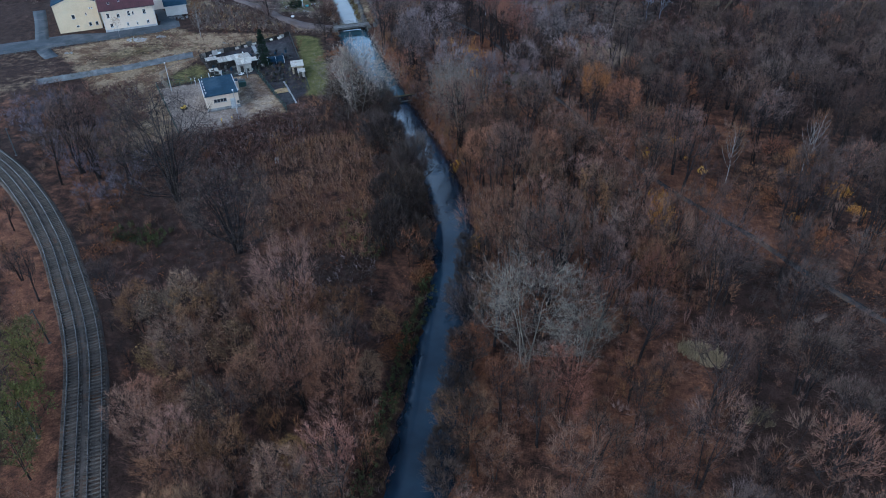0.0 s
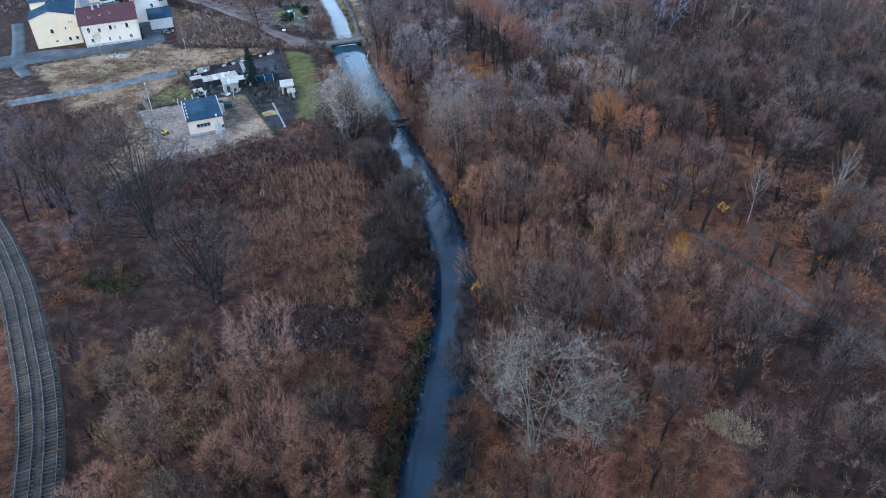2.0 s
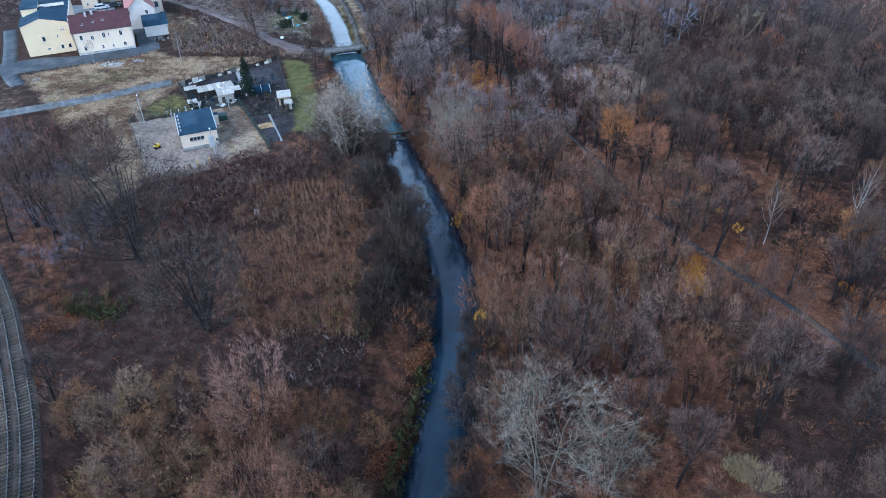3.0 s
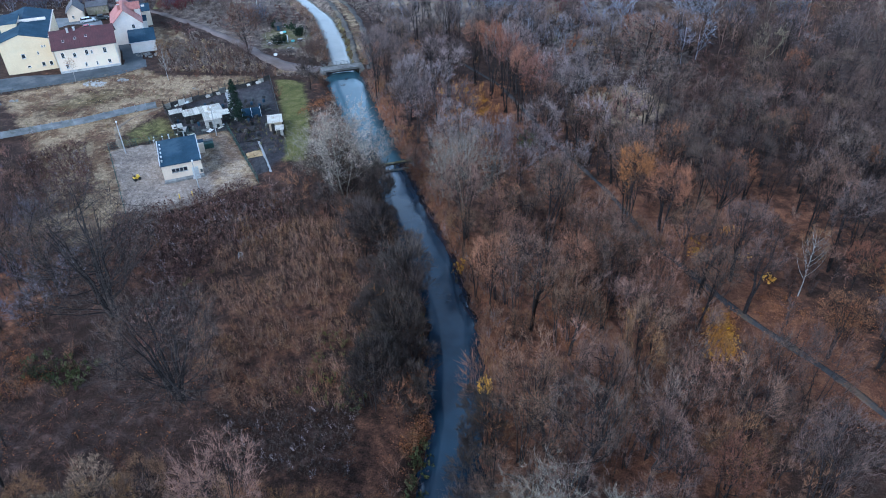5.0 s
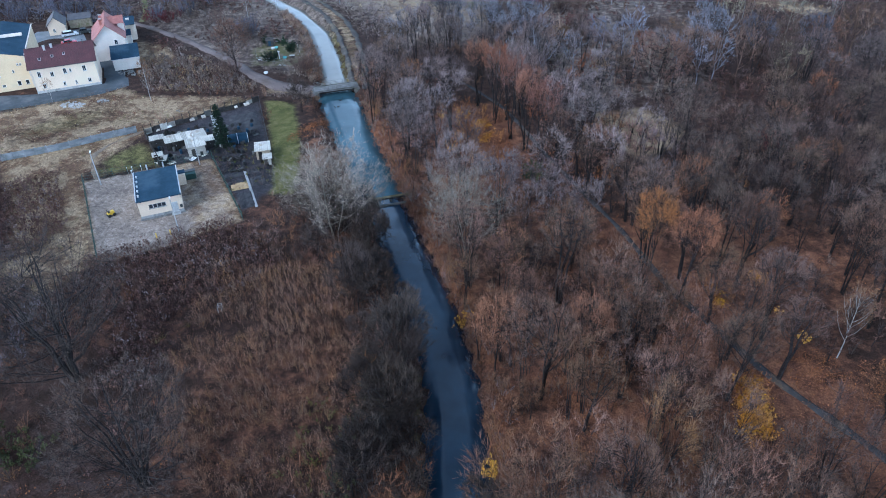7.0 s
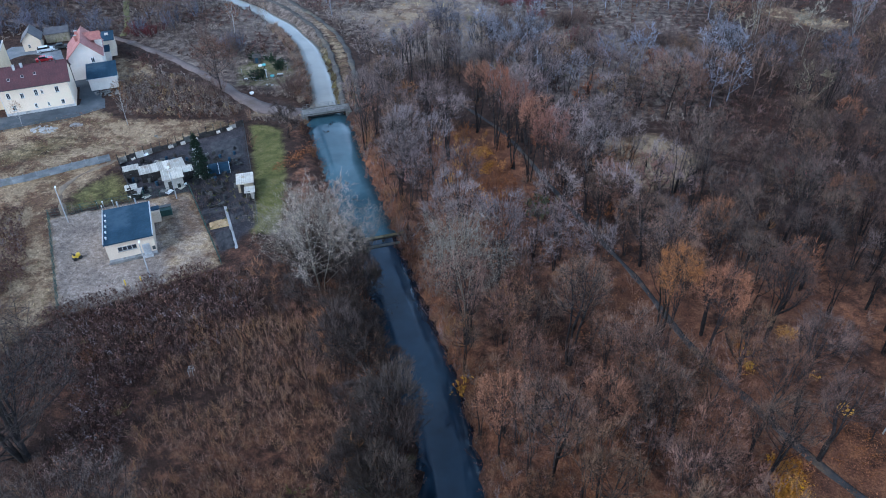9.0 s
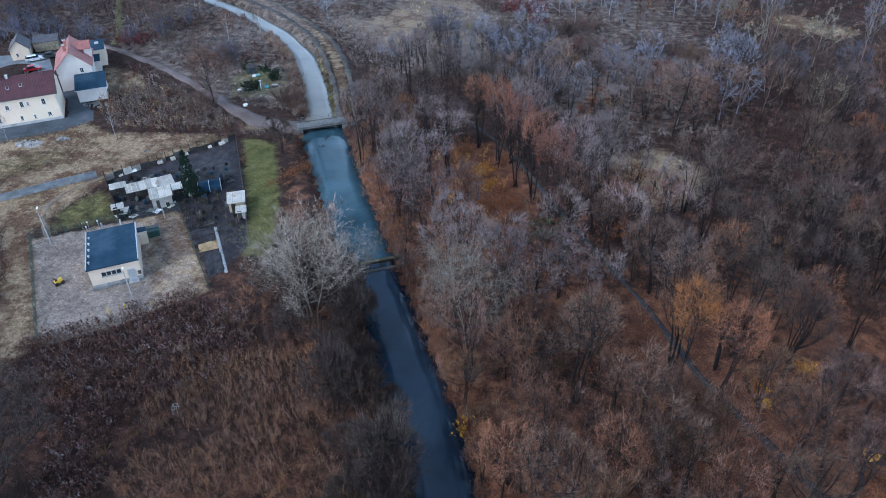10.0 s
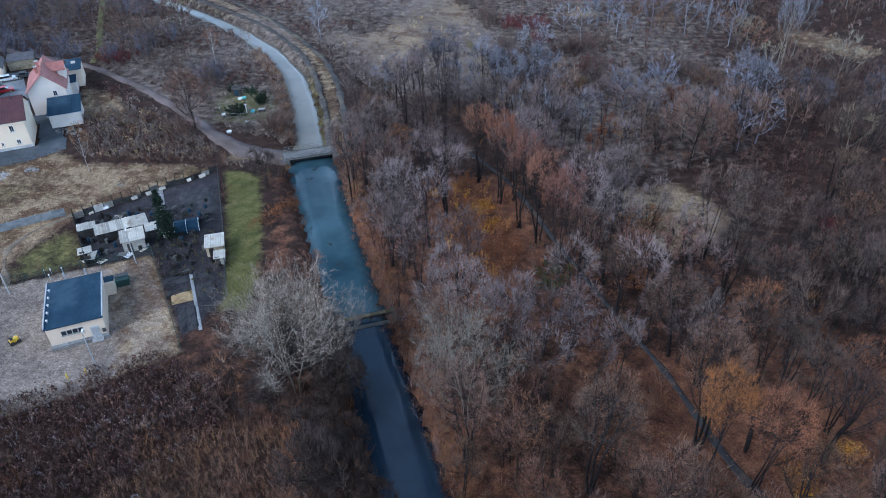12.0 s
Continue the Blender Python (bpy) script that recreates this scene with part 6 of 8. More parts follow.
LOOK = {
    "dusk": (BARK, TW_DUSK, "tall dusky leafless tree with fine dark twigs"),
    "fan": (BARK, TW_DUSK, "broad old tree with a fan of dark bare limbs"),
    "grey": (BARK, TW_GREY, "tall leafless tree with grey twiggy crown and dark trunk"),
    "brown": (BARK, TW_BROWN, "leafless tree with brown twiggy crown over fallen leaves"),
    "rust": (BARK, TW_RUST, "young tree with rusty withered leaves in its crown"),
    "tallrust": (BARK, TW_COPPER, "tall tree with rust-tinged crown over dark bare stems"),
    "dark": (BARK, TW_DARK, "dark many-stemmed leafless willow on the river bank"),
    "yellow": (BARK, TW_YELLOW, "young tree with bright yellow autumn leaves"),
    "spread": (BARK_ASH, TW_PALE, "broad old willow with pale tan-grey twigs"),
    "sprawl": (BARK_ASH, TW_POPLAR, "wide sprawling poplar with twisted pale grey branches"),
    "birch": (BARK_BIRCH, TW_BROWN, "slender white-barked birch with bare branches"),
    "broad": (BARK, TW_GREY, "broad leafless tree with forked dark limbs"),
    "tan": (BARK, TW_TAN, "rounded leafless tree with dense tan twigs"),
    "copper": (BARK, TW_COPPER, "rounded tree with dense copper brown twigs"),
    "aspen": (BARK_PALE, TW_HAZE_PALE, "slender pale aspen with bare haze-grey twigs"),
    "dome": (BARK, TW_DOME, "rounded leafless tree with dense rosy brown twigs"),
    "cream": (BARK, TW_CREAM, "rounded tree with clusters of cream withered leaves"),
    "olive": (BARK, TW_OLIVE, "half-leafless tree with olive leaves beside the railway"),
    "orange": (BARK, TW_ORANGE, "tree with a round crown of orange dead leaves"),
}
MASTER = {}


def plant_tree(kind, x, y, scale=1.0, turn=0.0, form=0, label=""):
    form %= len(FORM[kind])
    bark, twig, lab = LOOK[kind]
    m = pose(x, y, ground_z(x, y), 0, 0, turn) @ Matrix.Diagonal((scale, scale, scale * (1 + 0.12 * math.sin(x * 3 + y)), 1))
    if (kind, form) in MASTER:
        ob = copy_thing(MASTER[kind, form], m)
        if label:
            tagged(ob, label)
        return ob
    wood, crown = FORM[kind][form]
    ob = tagged(new("tree"), label or lab, "tree", "bare trees of the river wood")
    arrays("trunk", *wood, bark, ob)
    arrays("crown", *crown, twig, ob, tint=np.full(len(crown[0]), form * 0.37))
    ob.matrix_basis = m
    MASTER[kind, form] = ob
    return ob


# trees that stand out, each at its place
STAND = [
    ("yellow", 23.2, 123.8, 0.5, 1), ("yellow", 12.9, 130.0, 0.75, 1), ("yellow", -15.6, 95.4, 0.65, 0),
    ("grey", -45.7, 210.8, 0.95, 0), ("grey", -56.2, 199.5, 0.8, 2), ("tan", -19.2, 226.3, 0.75, 0), ("tan", -8, 209.4, 0.6, 1),
    ("olive", -66.6, 51.4, 1.0, 0), ("olive", -62.4, 45.6, 1.05, 1), ("olive", -70.4, 56.4, 0.8, 1), ("olive", -58.6, 39, 1.1, 0), ("dusk", -78.6, 67.4, 0.55, 1), ("dusk", -95.5, 83.5, 0.5, 0), ("tan", -35, 43.5, 0.85, 2), ("tan", -33, 50, 0.75, 1),
    ("spread", -4.0, 67.0, 1.15, 0), ("spread", 3.0, 68.5, 0.62, 1), ("fan", -72.0, 98.2, 1.38, 0), ("fan", -53.8, 85.2, 1.22, 1), ("birch", 27.3, 122.2, 0.95, 0), ("birch", 42, 129, 1.0, 1), ("birch", 44, 133, 0.85, 0),
    ("sprawl", -47.4, 132.8, 1.12, 1), ("sprawl", -51.5, 136.5, 0.85, 0), ("sprawl", -43.5, 139.5, 0.6, 1), ("sprawl", -25.6, 133.5, 0.98, 0), ("dusk", -63.5, 63.5, 0.55, 0), ("dusk", -57.3, 58.2, 0.5, 1), ("dusk", -66.8, 68.6, 0.55, 2), ("dusk", -52.6, 50.6, 0.5, 0), ("dusk", -70.8, 73.8, 0.5, 1), ("brown", -84.5, 71.5, 0.55, 0), ("sprawl", -29.5, 140, 0.6, 1), ("orange", 1.8, 128.4, 1.05, 0), ("orange", 6.6, 129.1, 1.12, 1), ("copper", 1.4, 58.6, 1.1, 0), ("copper", -5.5, 49.5, 0.7, 1), ("copper", -6.4, 165.8, 0.8, 2),
    ("tallrust", -17.5, 167, 0.95, 0), ("tallrust", -21, 172.5, 1.0, 1), ("tallrust", -24.5, 176.5, 0.95, 0), ("tallrust", -29, 183, 0.95, 1), ("tallrust", -34, 190, 0.9, 0), ("brown", -39.4, 152.6, 0.85, 0),
    ("grey", -10.5, 126, 1.1, 1), ("grey", -13.6, 162.1, 1.05, 2), ("grey", -8, 156.7, 0.9, 0), ("grey", -0.7, 150, 1.05, 0),
    ("grey", 7.4, 135.5, 1.0, 2), ("grey", 11.1, 126, 1.0, 2), ("grey", 18.9, 116.5, 1.05, 0), ("grey", 1.6, 134.4, 0.95, 1), ("grey", 12.5, 119, 0.9, 1),
    ("grey", 4.1, 106, 1.1, 2), ("grey", -5.5, 103.1, 1.0, 0), ("brown", -6.5, 93.3, 1.1, 0), ("broad", -56, 197.5, 0.85, 0), ("grey", -56.7, 204.8, 0.75, 1), ("grey", -40.9, 193.4, 1.0, 2), ("grey", -47, 199, 0.9, 0),
    ("broad", 4.4, 203, 1.0, 1), ("broad", 9.3, 206, 0.95, 0), ("broad", 14, 210, 0.9, 1), ("broad", -1, 209, 0.85, 0), ("aspen", 30.3, 260, 1.1, 0), ("aspen", 33, 263, 1.15, 1), ("aspen", 28.5, 256, 1.0, 1), ("aspen", 50, 246, 1.1, 0), ("aspen", 24, 286, 1.1, 1),
    ("birch", -109.5, 179.7, 0.75, 0), ("birch", -132.1, 174.8, 0.55, 1), ("broad", -97.1, 199.6, 0.85, 1), ("dark", -72.5, 180.5, 0.9, 0), ("birch", -111, 236, 0.8, 0), ("birch", -105, 243, 0.6, 1),
    ("tan", -29.9, 63.6, 1.05, 1), ("dome", -26.0, 54.8, 1.0, 0), ("tan", -28.4, 46.8, 0.95, 1), ("dusk", -26.2, 74.2, 0.36, 0), ("dome", -24.2, 70.4, 0.5, 2), ("grey", 18, 61, 0.9, 1), ("grey", 25.5, 68, 0.95, 2), ("grey", 10.5, 71, 0.9, 0),
    ("dome", -44.9, 68, 1.05, 2), ("cream", -54.2, 63.6, 0.9, 0), ("dome", -47.2, 56.4, 1.0, 1), ("cream", -41.4, 58.6, 0.95, 1), ("dome", -46, 44.4, 0.9, 0), ("cream", -41, 49.8, 0.8, 0), ("dome", -37.4, 54.4, 0.85, 0), ("cream", -51.4, 55.8, 0.75, 1), ("dome", -48.4, 50, 0.8, 1), ("dome", -19.8, 49.6, 0.75, 2),
]
for i, (kind, x, y, sc, form) in enumerate(STAND):
    plant_tree(kind, x, y, sc, (i * 77) % 360, form)
taken = np.array([(s[1], s[2]) for s in STAND])


def clear_of(p, gap=3.0):
    return np.min(np.hypot(p[:, None, 0] - taken[None, :, 0], p[:, None, 1] - taken[None, :, 1]), axis=1) > gap


SAPLINGS = [(-38, 192), (-29, 189), (-22, 166), (-26, 158), (-36, 163)]


def on_tan(p, k=1.3):
    ok = np.ones(len(p), bool)
    for ln, w in TAN_STREAKS:
        ok &= poly_near(ln, p)[0] > w * k
    return ok


def path_side(p, w=7.0):
    return (poly_near(FOREST_PATH, p)[0] < w) & (p[:, 1] > 97) & (p[:, 1] < 142)


# the wood east of the river, and the copses west of it
rng0 = np.random.default_rng(9)
ep = seeds((-60, 34), (115, 236), 5.3, 21)
ep = ep[free(ep, 4.4) & east_of_river(ep) & clear_of(ep, 4.2) & ~inside(CLEARING, ep)]
ep = ep[~inside([(-37, 190), (-28, 188), (-26, 168), (-34, 168)], ep) & ~inside(TANFIELD, ep) & (ep[:, 1] < 236 - 0.35 * np.abs(ep[:, 0] + 20))]
RED_FLOOR = [(-84, 90), (-60, 88), (-45, 81), (-45, 71), (-58, 68), (-72, 66), (-88, 78)]
BRAMBLE = [(29, 97), (35, 104), (47, 92), (64, 78), (64, 58), (36, 70), (27, 84)]
ep = ep[~(inside(BRAMBLE, ep) & (rng0.random(len(ep)) < 0.8)) & ~inside(SAPLINGS, ep) & (np.hypot(ep[:, 0] - 19, ep[:, 1] - 70) > 6.5)]
ep = ep[~((ep[:, 1] > 190) & (ep[:, 0] > -22) & (field(ep, 0.16, 0.14, 5.0) > 0.46))]
gap_e = field(ep, 0.13, 0.12, 3.1)
path_d = poly_near(FOREST_PATH, ep)[0]
ep = ep[(rng0.random(len(ep)) > np.where(gap_e > 0.66, 0.35, 0.0)) & ((path_d > 9) | (ep[:, 1] < 96) | (ep[:, 1] > 142) | (rng0.random(len(ep)) < 0.62))]
pside = []
for k in range(26):
    yy = 143 + 1.9 * k
    xx = np.interp(yy, [q[1] for q in FOREST_PATH[9:15]], [q[0] for q in FOREST_PATH[9:15]])
    if k % 2 or yy > 182:
        pside.append((xx + (2.2 if k % 2 else -2.2) + 0.6 * math.sin(k * 2.3), yy))
ep = ep[~((poly_near(FOREST_PATH, ep)[0] < 6.5) & (ep[:, 1] > 146) & (ep[:, 1] < 180))]
ep = np.concatenate([ep, np.array(pside)])
wp = seeds((-120, 34), (-10, 150), 5.4, 22)
wp = wp[free(wp, 4.6) & ~east_of_river(wp) & clear_of(wp, 4.2)]
keep = np.ones(len(wp), bool)
for z in [THICKET, [(-51, 87), (-27, 91), (-20, 76), (-26, 66), (-46, 68)], [(-95, 106), (-60, 103), (-54, 142), (-100, 142)]] + KNOT[:3]:
    keep &= ~inside(z, wp)
keep &= ~inside(RED_FLOOR, wp)
keep &= (np.hypot(wp[:, 0] + 60, wp[:, 1] - 80) > 9) & (np.hypot(wp[:, 0] + 23, wp[:, 1] - 67) > 6)
rlx = np.interp(wp[:, 1], [r[1] for r in RAILWAY], [r[0] for r in RAILWAY])
south = (wp[:, 1] < 80 - 0.1 * (wp[:, 0] + 30)) & (wp[:, 0] > rlx)
sparse = (field(wp, 0.2, 0.21, 2.0) > 0.62) & (np.hypot(wp[:, 0] + 72.5, wp[:, 1] - 97) > 11) & (np.hypot(wp[:, 0] + 53.4, wp[:, 1] - 84) > 9)
bank = poly_near(RIVER, wp)[0] < 17
wp = wp[keep & (south | sparse) & ~(bank & (wp[:, 1] > 86))]
rng = np.random.default_rng(5)


def kinds_for(p):
    r, a, b = rng.random(len(p)), field(p, 0.07, 0.06, 0.4), field(p, 0.09, 0.08, 2.2)
    # greyer kinds with distance, for the look of haze
    far = np.clip((p[:, 1] - 130) / 70, 0, 1)
    out = np.where(a + 0.25 * far > 0.52, "grey", "brown").astype(object)
    out[(r < 0.2 - 0.15 * far) & (b > 0.4)] = "rust"
    out[(r > 0.968) & (p[:, 1] > 135)] = "orange"
    right = (p[:, 0] > 30 - 0.05 * p[:, 1]) | (p[:, 0] > 9) & (p[:, 1] < 107) & (r > 0.2) | ((p[:, 0] > 2) & (p[:, 1] > 135) & (p[:, 1] < 195) & (r > 0.4))
    out[right & (r > 0.08) & (r < 0.97)] = "dusk"
    out[(p[:, 0] < -34) & (p[:, 1] > 178) & (r > 0.3)] = "dusk"
    return out


ek, wk = kinds_for(ep), kinds_for(wp)
wk[(wk != "rust") & (wp[:, 1] < 88) & ((wp[:, 0] > -56) | (wp[:, 1] < 66))] = "tan"
wk[wk == "orange"] = "brown"
wk[(wk == "tan") & (field(wp, 0.31, 0.29, 0.2) > 0.45)] = "dome"
bp = seeds((-60, 88), (-14, 142), 3.3, 23)
bp = bp[free(bp, 4.0) & ~east_of_river(bp) & (poly_near(RIVER, bp)[0] < 14.5 - 0.03 * np.abs(bp[:, 1] - 110)) & ~inside(THICKET, bp)]
hang = np.array([(np.interp(46 + 3.1 * k, [r[1] for r in RIVER[:12]], [r[0] + r[2] for r in RIVER[:12]]) + 0.3 + 0.5 * math.sin(k * 2.1), 46 + 3.1 * k) for k in range(15)])
bp = bp[np.hypot(bp[:, 0] + 46.8, bp[:, 1] - 132.5) > 4.0]
tp_ = seeds((-66, 38), (-22, 80), 4.3, 24)
tp_ = tp_[((tp_[:, 1] < 70) | (tp_[:, 0] < -50)) & free(tp_, 4.6, 2.6, 6.5) & ~east_of_river(tp_) & clear_of(tp_, 3.4) & ~inside(KNOT[1], tp_) & ~inside(RED_FLOOR, tp_) & (np.hypot(tp_[:, 0] + 60, tp_[:, 1] - 80) > 9) & (np.hypot(tp_[:, 0] + 23, tp_[:, 1] - 67) > 5.5)]
spots = [(("dome", "tan", "dome", "brown", "dome", "dusk", "tan")[i % 7], x, y) for i, (x, y) in enumerate(tp_)] + [("dark", x, y) for x, y in np.concatenate([bp, hang])] + [(k, x, y) for k, (x, y) in zip(ek, ep)] + [(k, x, y) for k, (x, y) in zip(wk, wp)]
spots = [s for s in spots if math.hypot(s[1] - 14.6, (s[2] - 105) * 0.8) > 5.5]
near = [s for s in spots[len(tp_):] if 44 < s[2] < 138 and s[1] < 30]
near = [s for i, s in enumerate(near) if (i * 150) % len(near) < 150]
chosen = set(near)
for i, (k, x, y) in enumerate(near):
    plant_tree(k, x, y, (0.68 + 0.42 * rng.random()) * (1.25 if k == "tan" or k == "dome" else 1.0), rng.uniform(0, 360), int(rng.integers(0, 3)))

SMALL = {k: [grow(s, h, r, 9, 13, tw, cl, er, tl, w, rr, st, lv, 0.2, True, 0.5 if k == "birch" else 2.5) for s in range(i * 10 + 40, i * 10 + 44)] for i, (k, h, r, tw, cl, er, tl, w, rr, st, lv) in enumerate((
    ("grey", 16.0, 4.3, 1800, 0.46, 0.6, 1.05, 0.0152, 0.013, 3, 0), ("brown", 14, 4.1, 1800, 0.4, 0.55, 1.05, 0.0152, 0.0125, 3, 0), ("rust", 11.5, 3.4, 1200, 0.3, 0.75, 1.1, 0.03, 0.0105, 1, 600),
    ("tan", 11, 3.9, 2500, 0.12, 0.45, 0.95, 0.0125, 0.0115, 3, 0), ("dark", 9.3, 3.6, 1900, 0.12, 0.6, 1.05, 0.024, 0.0105, 3, 0), ("birch", 13.5, 2.3, 800, 0.35, 0.5, 0.9, 0.02, 0.008, 1, 0), ("orange", 14, 3.2, 900, 0.5, 0.7, 1.0, 0.028, 0.0105, 2, 1100)))}
SMALL["dusk"], SMALL["dome"] = SMALL["grey"], SMALL["tan"]
rest = [s for s in spots if s not in chosen]
WOODS = {"dusk": "dusky leafless trees of the river wood", "dome": "rounded rosy brown leafless trees west of the river", "tan": "rounded tan leafless trees west of the river", "grey": "grey leafless trees of the river wood", "brown": "brown leafless trees of the river wood", "rust": "young trees with rusty withered leaves", "dark": "dark leafless willows along the bank", "birch": "slender birches among the wood", "orange": "young trees with orange dead leaves"}
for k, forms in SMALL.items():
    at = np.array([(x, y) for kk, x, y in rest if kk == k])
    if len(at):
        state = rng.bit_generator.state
        # twigs go paler and bluer with y to stand for distance haze
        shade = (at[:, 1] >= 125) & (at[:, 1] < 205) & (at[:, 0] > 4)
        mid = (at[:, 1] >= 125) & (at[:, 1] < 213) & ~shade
        for sel, twig in ((at[:, 1] < 125, LOOK[k][1]), (mid, {"grey": TW_MAUVE, "brown": TW_MAUVE, "dusk": TW_UMBER}.get(k, LOOK[k][1])), (shade, {"grey": TW_DUSK, "brown": TW_UMBER, "dusk": TW_DUSK}.get(k, LOOK[k][1])), ((at[:, 1] >= 125) & ~mid & ~shade, {"grey": TW_HAZE_PALE, "brown": TW_MAUVE, "dusk": TW_HAZE}.get(k, LOOK[k][1]))):
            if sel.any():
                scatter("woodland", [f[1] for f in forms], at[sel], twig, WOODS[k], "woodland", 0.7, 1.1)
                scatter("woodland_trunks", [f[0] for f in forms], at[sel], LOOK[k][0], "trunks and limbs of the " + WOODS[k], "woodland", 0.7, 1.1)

# far woods and scattered scrub beyond
fpnt = seeds((-260, 196), (165, 430), 7.5, 31)
fpnt = fpnt[free(fpnt, 9, 4) & on_tan(fpnt) & ~inside(TANFIELD, fpnt) & ~inside(CLEARING, fpnt)]
f1 = field(fpnt, 0.045, 0.05, 1.1)
wood_nw = (fpnt[:, 0] < -128) & (fpnt[:, 1] > 232 + 0.1 * (fpnt[:, 0] + 128))
wood_ne = (fpnt[:, 0] > -30) & (f1 > 0.5 - 0.002 * (fpnt[:, 0] + 30))
wood_far = fpnt[:, 1] > 325
fpnt = fpnt[(wood_nw | wood_ne | wood_far | (f1 > 0.82)) & (fpnt[:, 1] > 205)]
FAR = [grow(s, 12.5, 4.6, 7, 4, 360, 0.22, 0.7, 1.4, 0.045, 0.012, thin=True) for s in (70, 71, 72, 73)]
half = rng.random(len(fpnt))
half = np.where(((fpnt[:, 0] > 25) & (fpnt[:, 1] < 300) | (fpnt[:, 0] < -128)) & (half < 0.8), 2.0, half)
# the paled grey share imitates haze over the far woods by colour
for lo, hi, mat, lab in ((0, 0.55, TW_HAZE_PALE, "distant leafless woods paled to a haze grey"), (0.55, 0.94, TW_GREY, "distant dark leafless woods"), (0.94, 1.1, TW_PALE, "distant pale leafless poplars"), (1.9, 2.1, TW_DUSK, "distant dusky leafless trees")):
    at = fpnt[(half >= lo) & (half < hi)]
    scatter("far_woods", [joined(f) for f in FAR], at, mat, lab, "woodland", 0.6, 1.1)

# shrubs and thickets
TH = [shrub(s, 2.2, 1.3, 6, 84, 0.0098) for s in (80, 81, 82)]
tp = seeds((-72, 78), (-26, 134), 0.82, 41)
edge = poly_near(THICKET + THICKET[:1], tp)[0] * np.where(inside(THICKET, tp), 1, -1)
tp = tp[(edge > 3 * field(tp, 0.5, 0.45, 0.7) - 2.2) & (field(tp, 0.33, 0.36, 2.4) < 0.86) & free(tp, 4.4)]
tr = rng.random(len(tp)) + 0.5 * field(tp, 0.3, 0.27, 1.2)
scatter("thicket", TH, tp[tr < 0.95], TW_THICKET, "dense tan-brown thicket of leafless saplings", "thicket", 0.55, 1.2)
scatter("thicket", TH, tp[tr >= 0.95], TW_BROWN, "darker brown saplings in the thicket", "thicket", 0.55, 1.1)
US = [shrub(s, 2.8, 1.8, 12, 84, 0.022) for s in (83, 84, 85)]
up = np.concatenate([seeds((-60, 34), (60, 215), 3.7, 42), seeds((-125, 34), (-10, 150), 2.9, 43), seeds((-85, 150), (-48, 191), 2.4, 63)])
rngu = np.random.default_rng(33)
up = up[free(up, 3.6, 2.0, 4.8) & ~path_side(up, 3.0) & ~(path_side(up, 9) & (rngu.random(len(up)) < 0.55)) & ~inside(SAPLINGS, up) & ~inside(FIELD_W, up) & ~inside([(-50, 86), (-27, 90), (-26, 74), (-44, 72)], up) & ~inside(THICKET, up) & ~inside(CLEARING, up) & (field(up, 0.13, 0.12, 3.1) < 0.72)]
ur, ua = rng.random(len(up)), field(up, 0.11, 0.1, 0.9)
ur = np.where((up[:, 0] > 36 - 0.1 * up[:, 1]) & (ur < 0.7), 0.95, ur)
for sel, mat, lab in (((ua < 0.52) & (ur < 0.75), TW_BROWN, "brown leafless undergrowth"), ((ua >= 0.52) & (ua < 0.62) & (ur < 0.75), TW_GREY, "grey leafless undergrowth"), ((ua >= 0.62) & (ur < 0.7), TW_RUST, "rusty undergrowth with withered leaves"), (ur > 0.9, TW_DARK, "dark bramble undergrowth")):
    scatter("undergrowth", US, up[sel], mat, lab, "undergrowth", 0.4, 1.0)
MS = [grow(s, 6.5, 2.3, 5, 4, 420, 0.15, 0.7, 0.9, 0.019, 0.011, stems=2, thin=True) for s in (110, 111, 112)]
msp = np.concatenate([seeds((-60, 40), (50, 205), 7.4, 61), seeds((-100, 36), (-15, 90), 6.0, 62), seeds((-18, 86), (16, 128), 5.2, 64), seeds((4, 44), (34, 92), 6.5, 65)])
msp = msp[free(msp, 4.2, 3.0, 6.5) & ~path_side(msp, 5.0) & ~inside(SAPLINGS, msp) & ~inside(CLEARING, msp) & ~inside(THICKET, msp) & (field(msp, 0.13, 0.12, 3.1) < 0.68)]
msp = msp[~inside([(-51, 87), (-27, 91), (-22, 76), (-26, 68), (-46, 70)], msp)]
msp = msp[~inside(BRAMBLE, msp) & (np.hypot(msp[:, 0] + 23, msp[:, 1] - 67) > 5)]
msp = msp[(np.hypot(msp[:, 0] - 14.6, msp[:, 1] - 105) > 5.5) & (np.hypot(msp[:, 0] + 57, msp[:, 1] - 83) > 12) & ~inside(RED_FLOOR, msp)]
mk = field(msp, 0.09, 0.1, 1.9) + 0.2 * rng.random(len(msp))
for lo, hi, mat, lab in ((-1, 0.5, TW_BROWN, "brown leafless young trees under the canopy"), (0.5, 0.8, TW_GREY, "grey leafless young trees under the canopy"), (0.8, 2, TW_RUST, "rusty young trees under the canopy")):
    at = msp[(mk >= lo) & (mk < hi)]
    scatter("young_trees", [f[1] for f in MS], at, mat, lab, "young trees", 0.7, 1.25)
    scatter("young_trunks", [f[0] for f in MS], at, BARK, "thin dark stems of the " + lab, "young trees", 0.7, 1.25)
wq = seeds((-128, 84), (-76, 140), 3.6, 157)
wq = wq[inside([(-128, 100), (-88, 85), (-78, 92), (-80, 104), (-94, 116), (-104, 116), (-122, 134)], wq) & (poly_near(RAILWAY, wq)[0] > 7) & ~inside(FIELD_W, wq)]
scatter("young_trees", [f[1] for f in MS], wq, TW_PLUM, "dusky plum-grey young trees west of the field", "young trees", 0.8, 1.3)
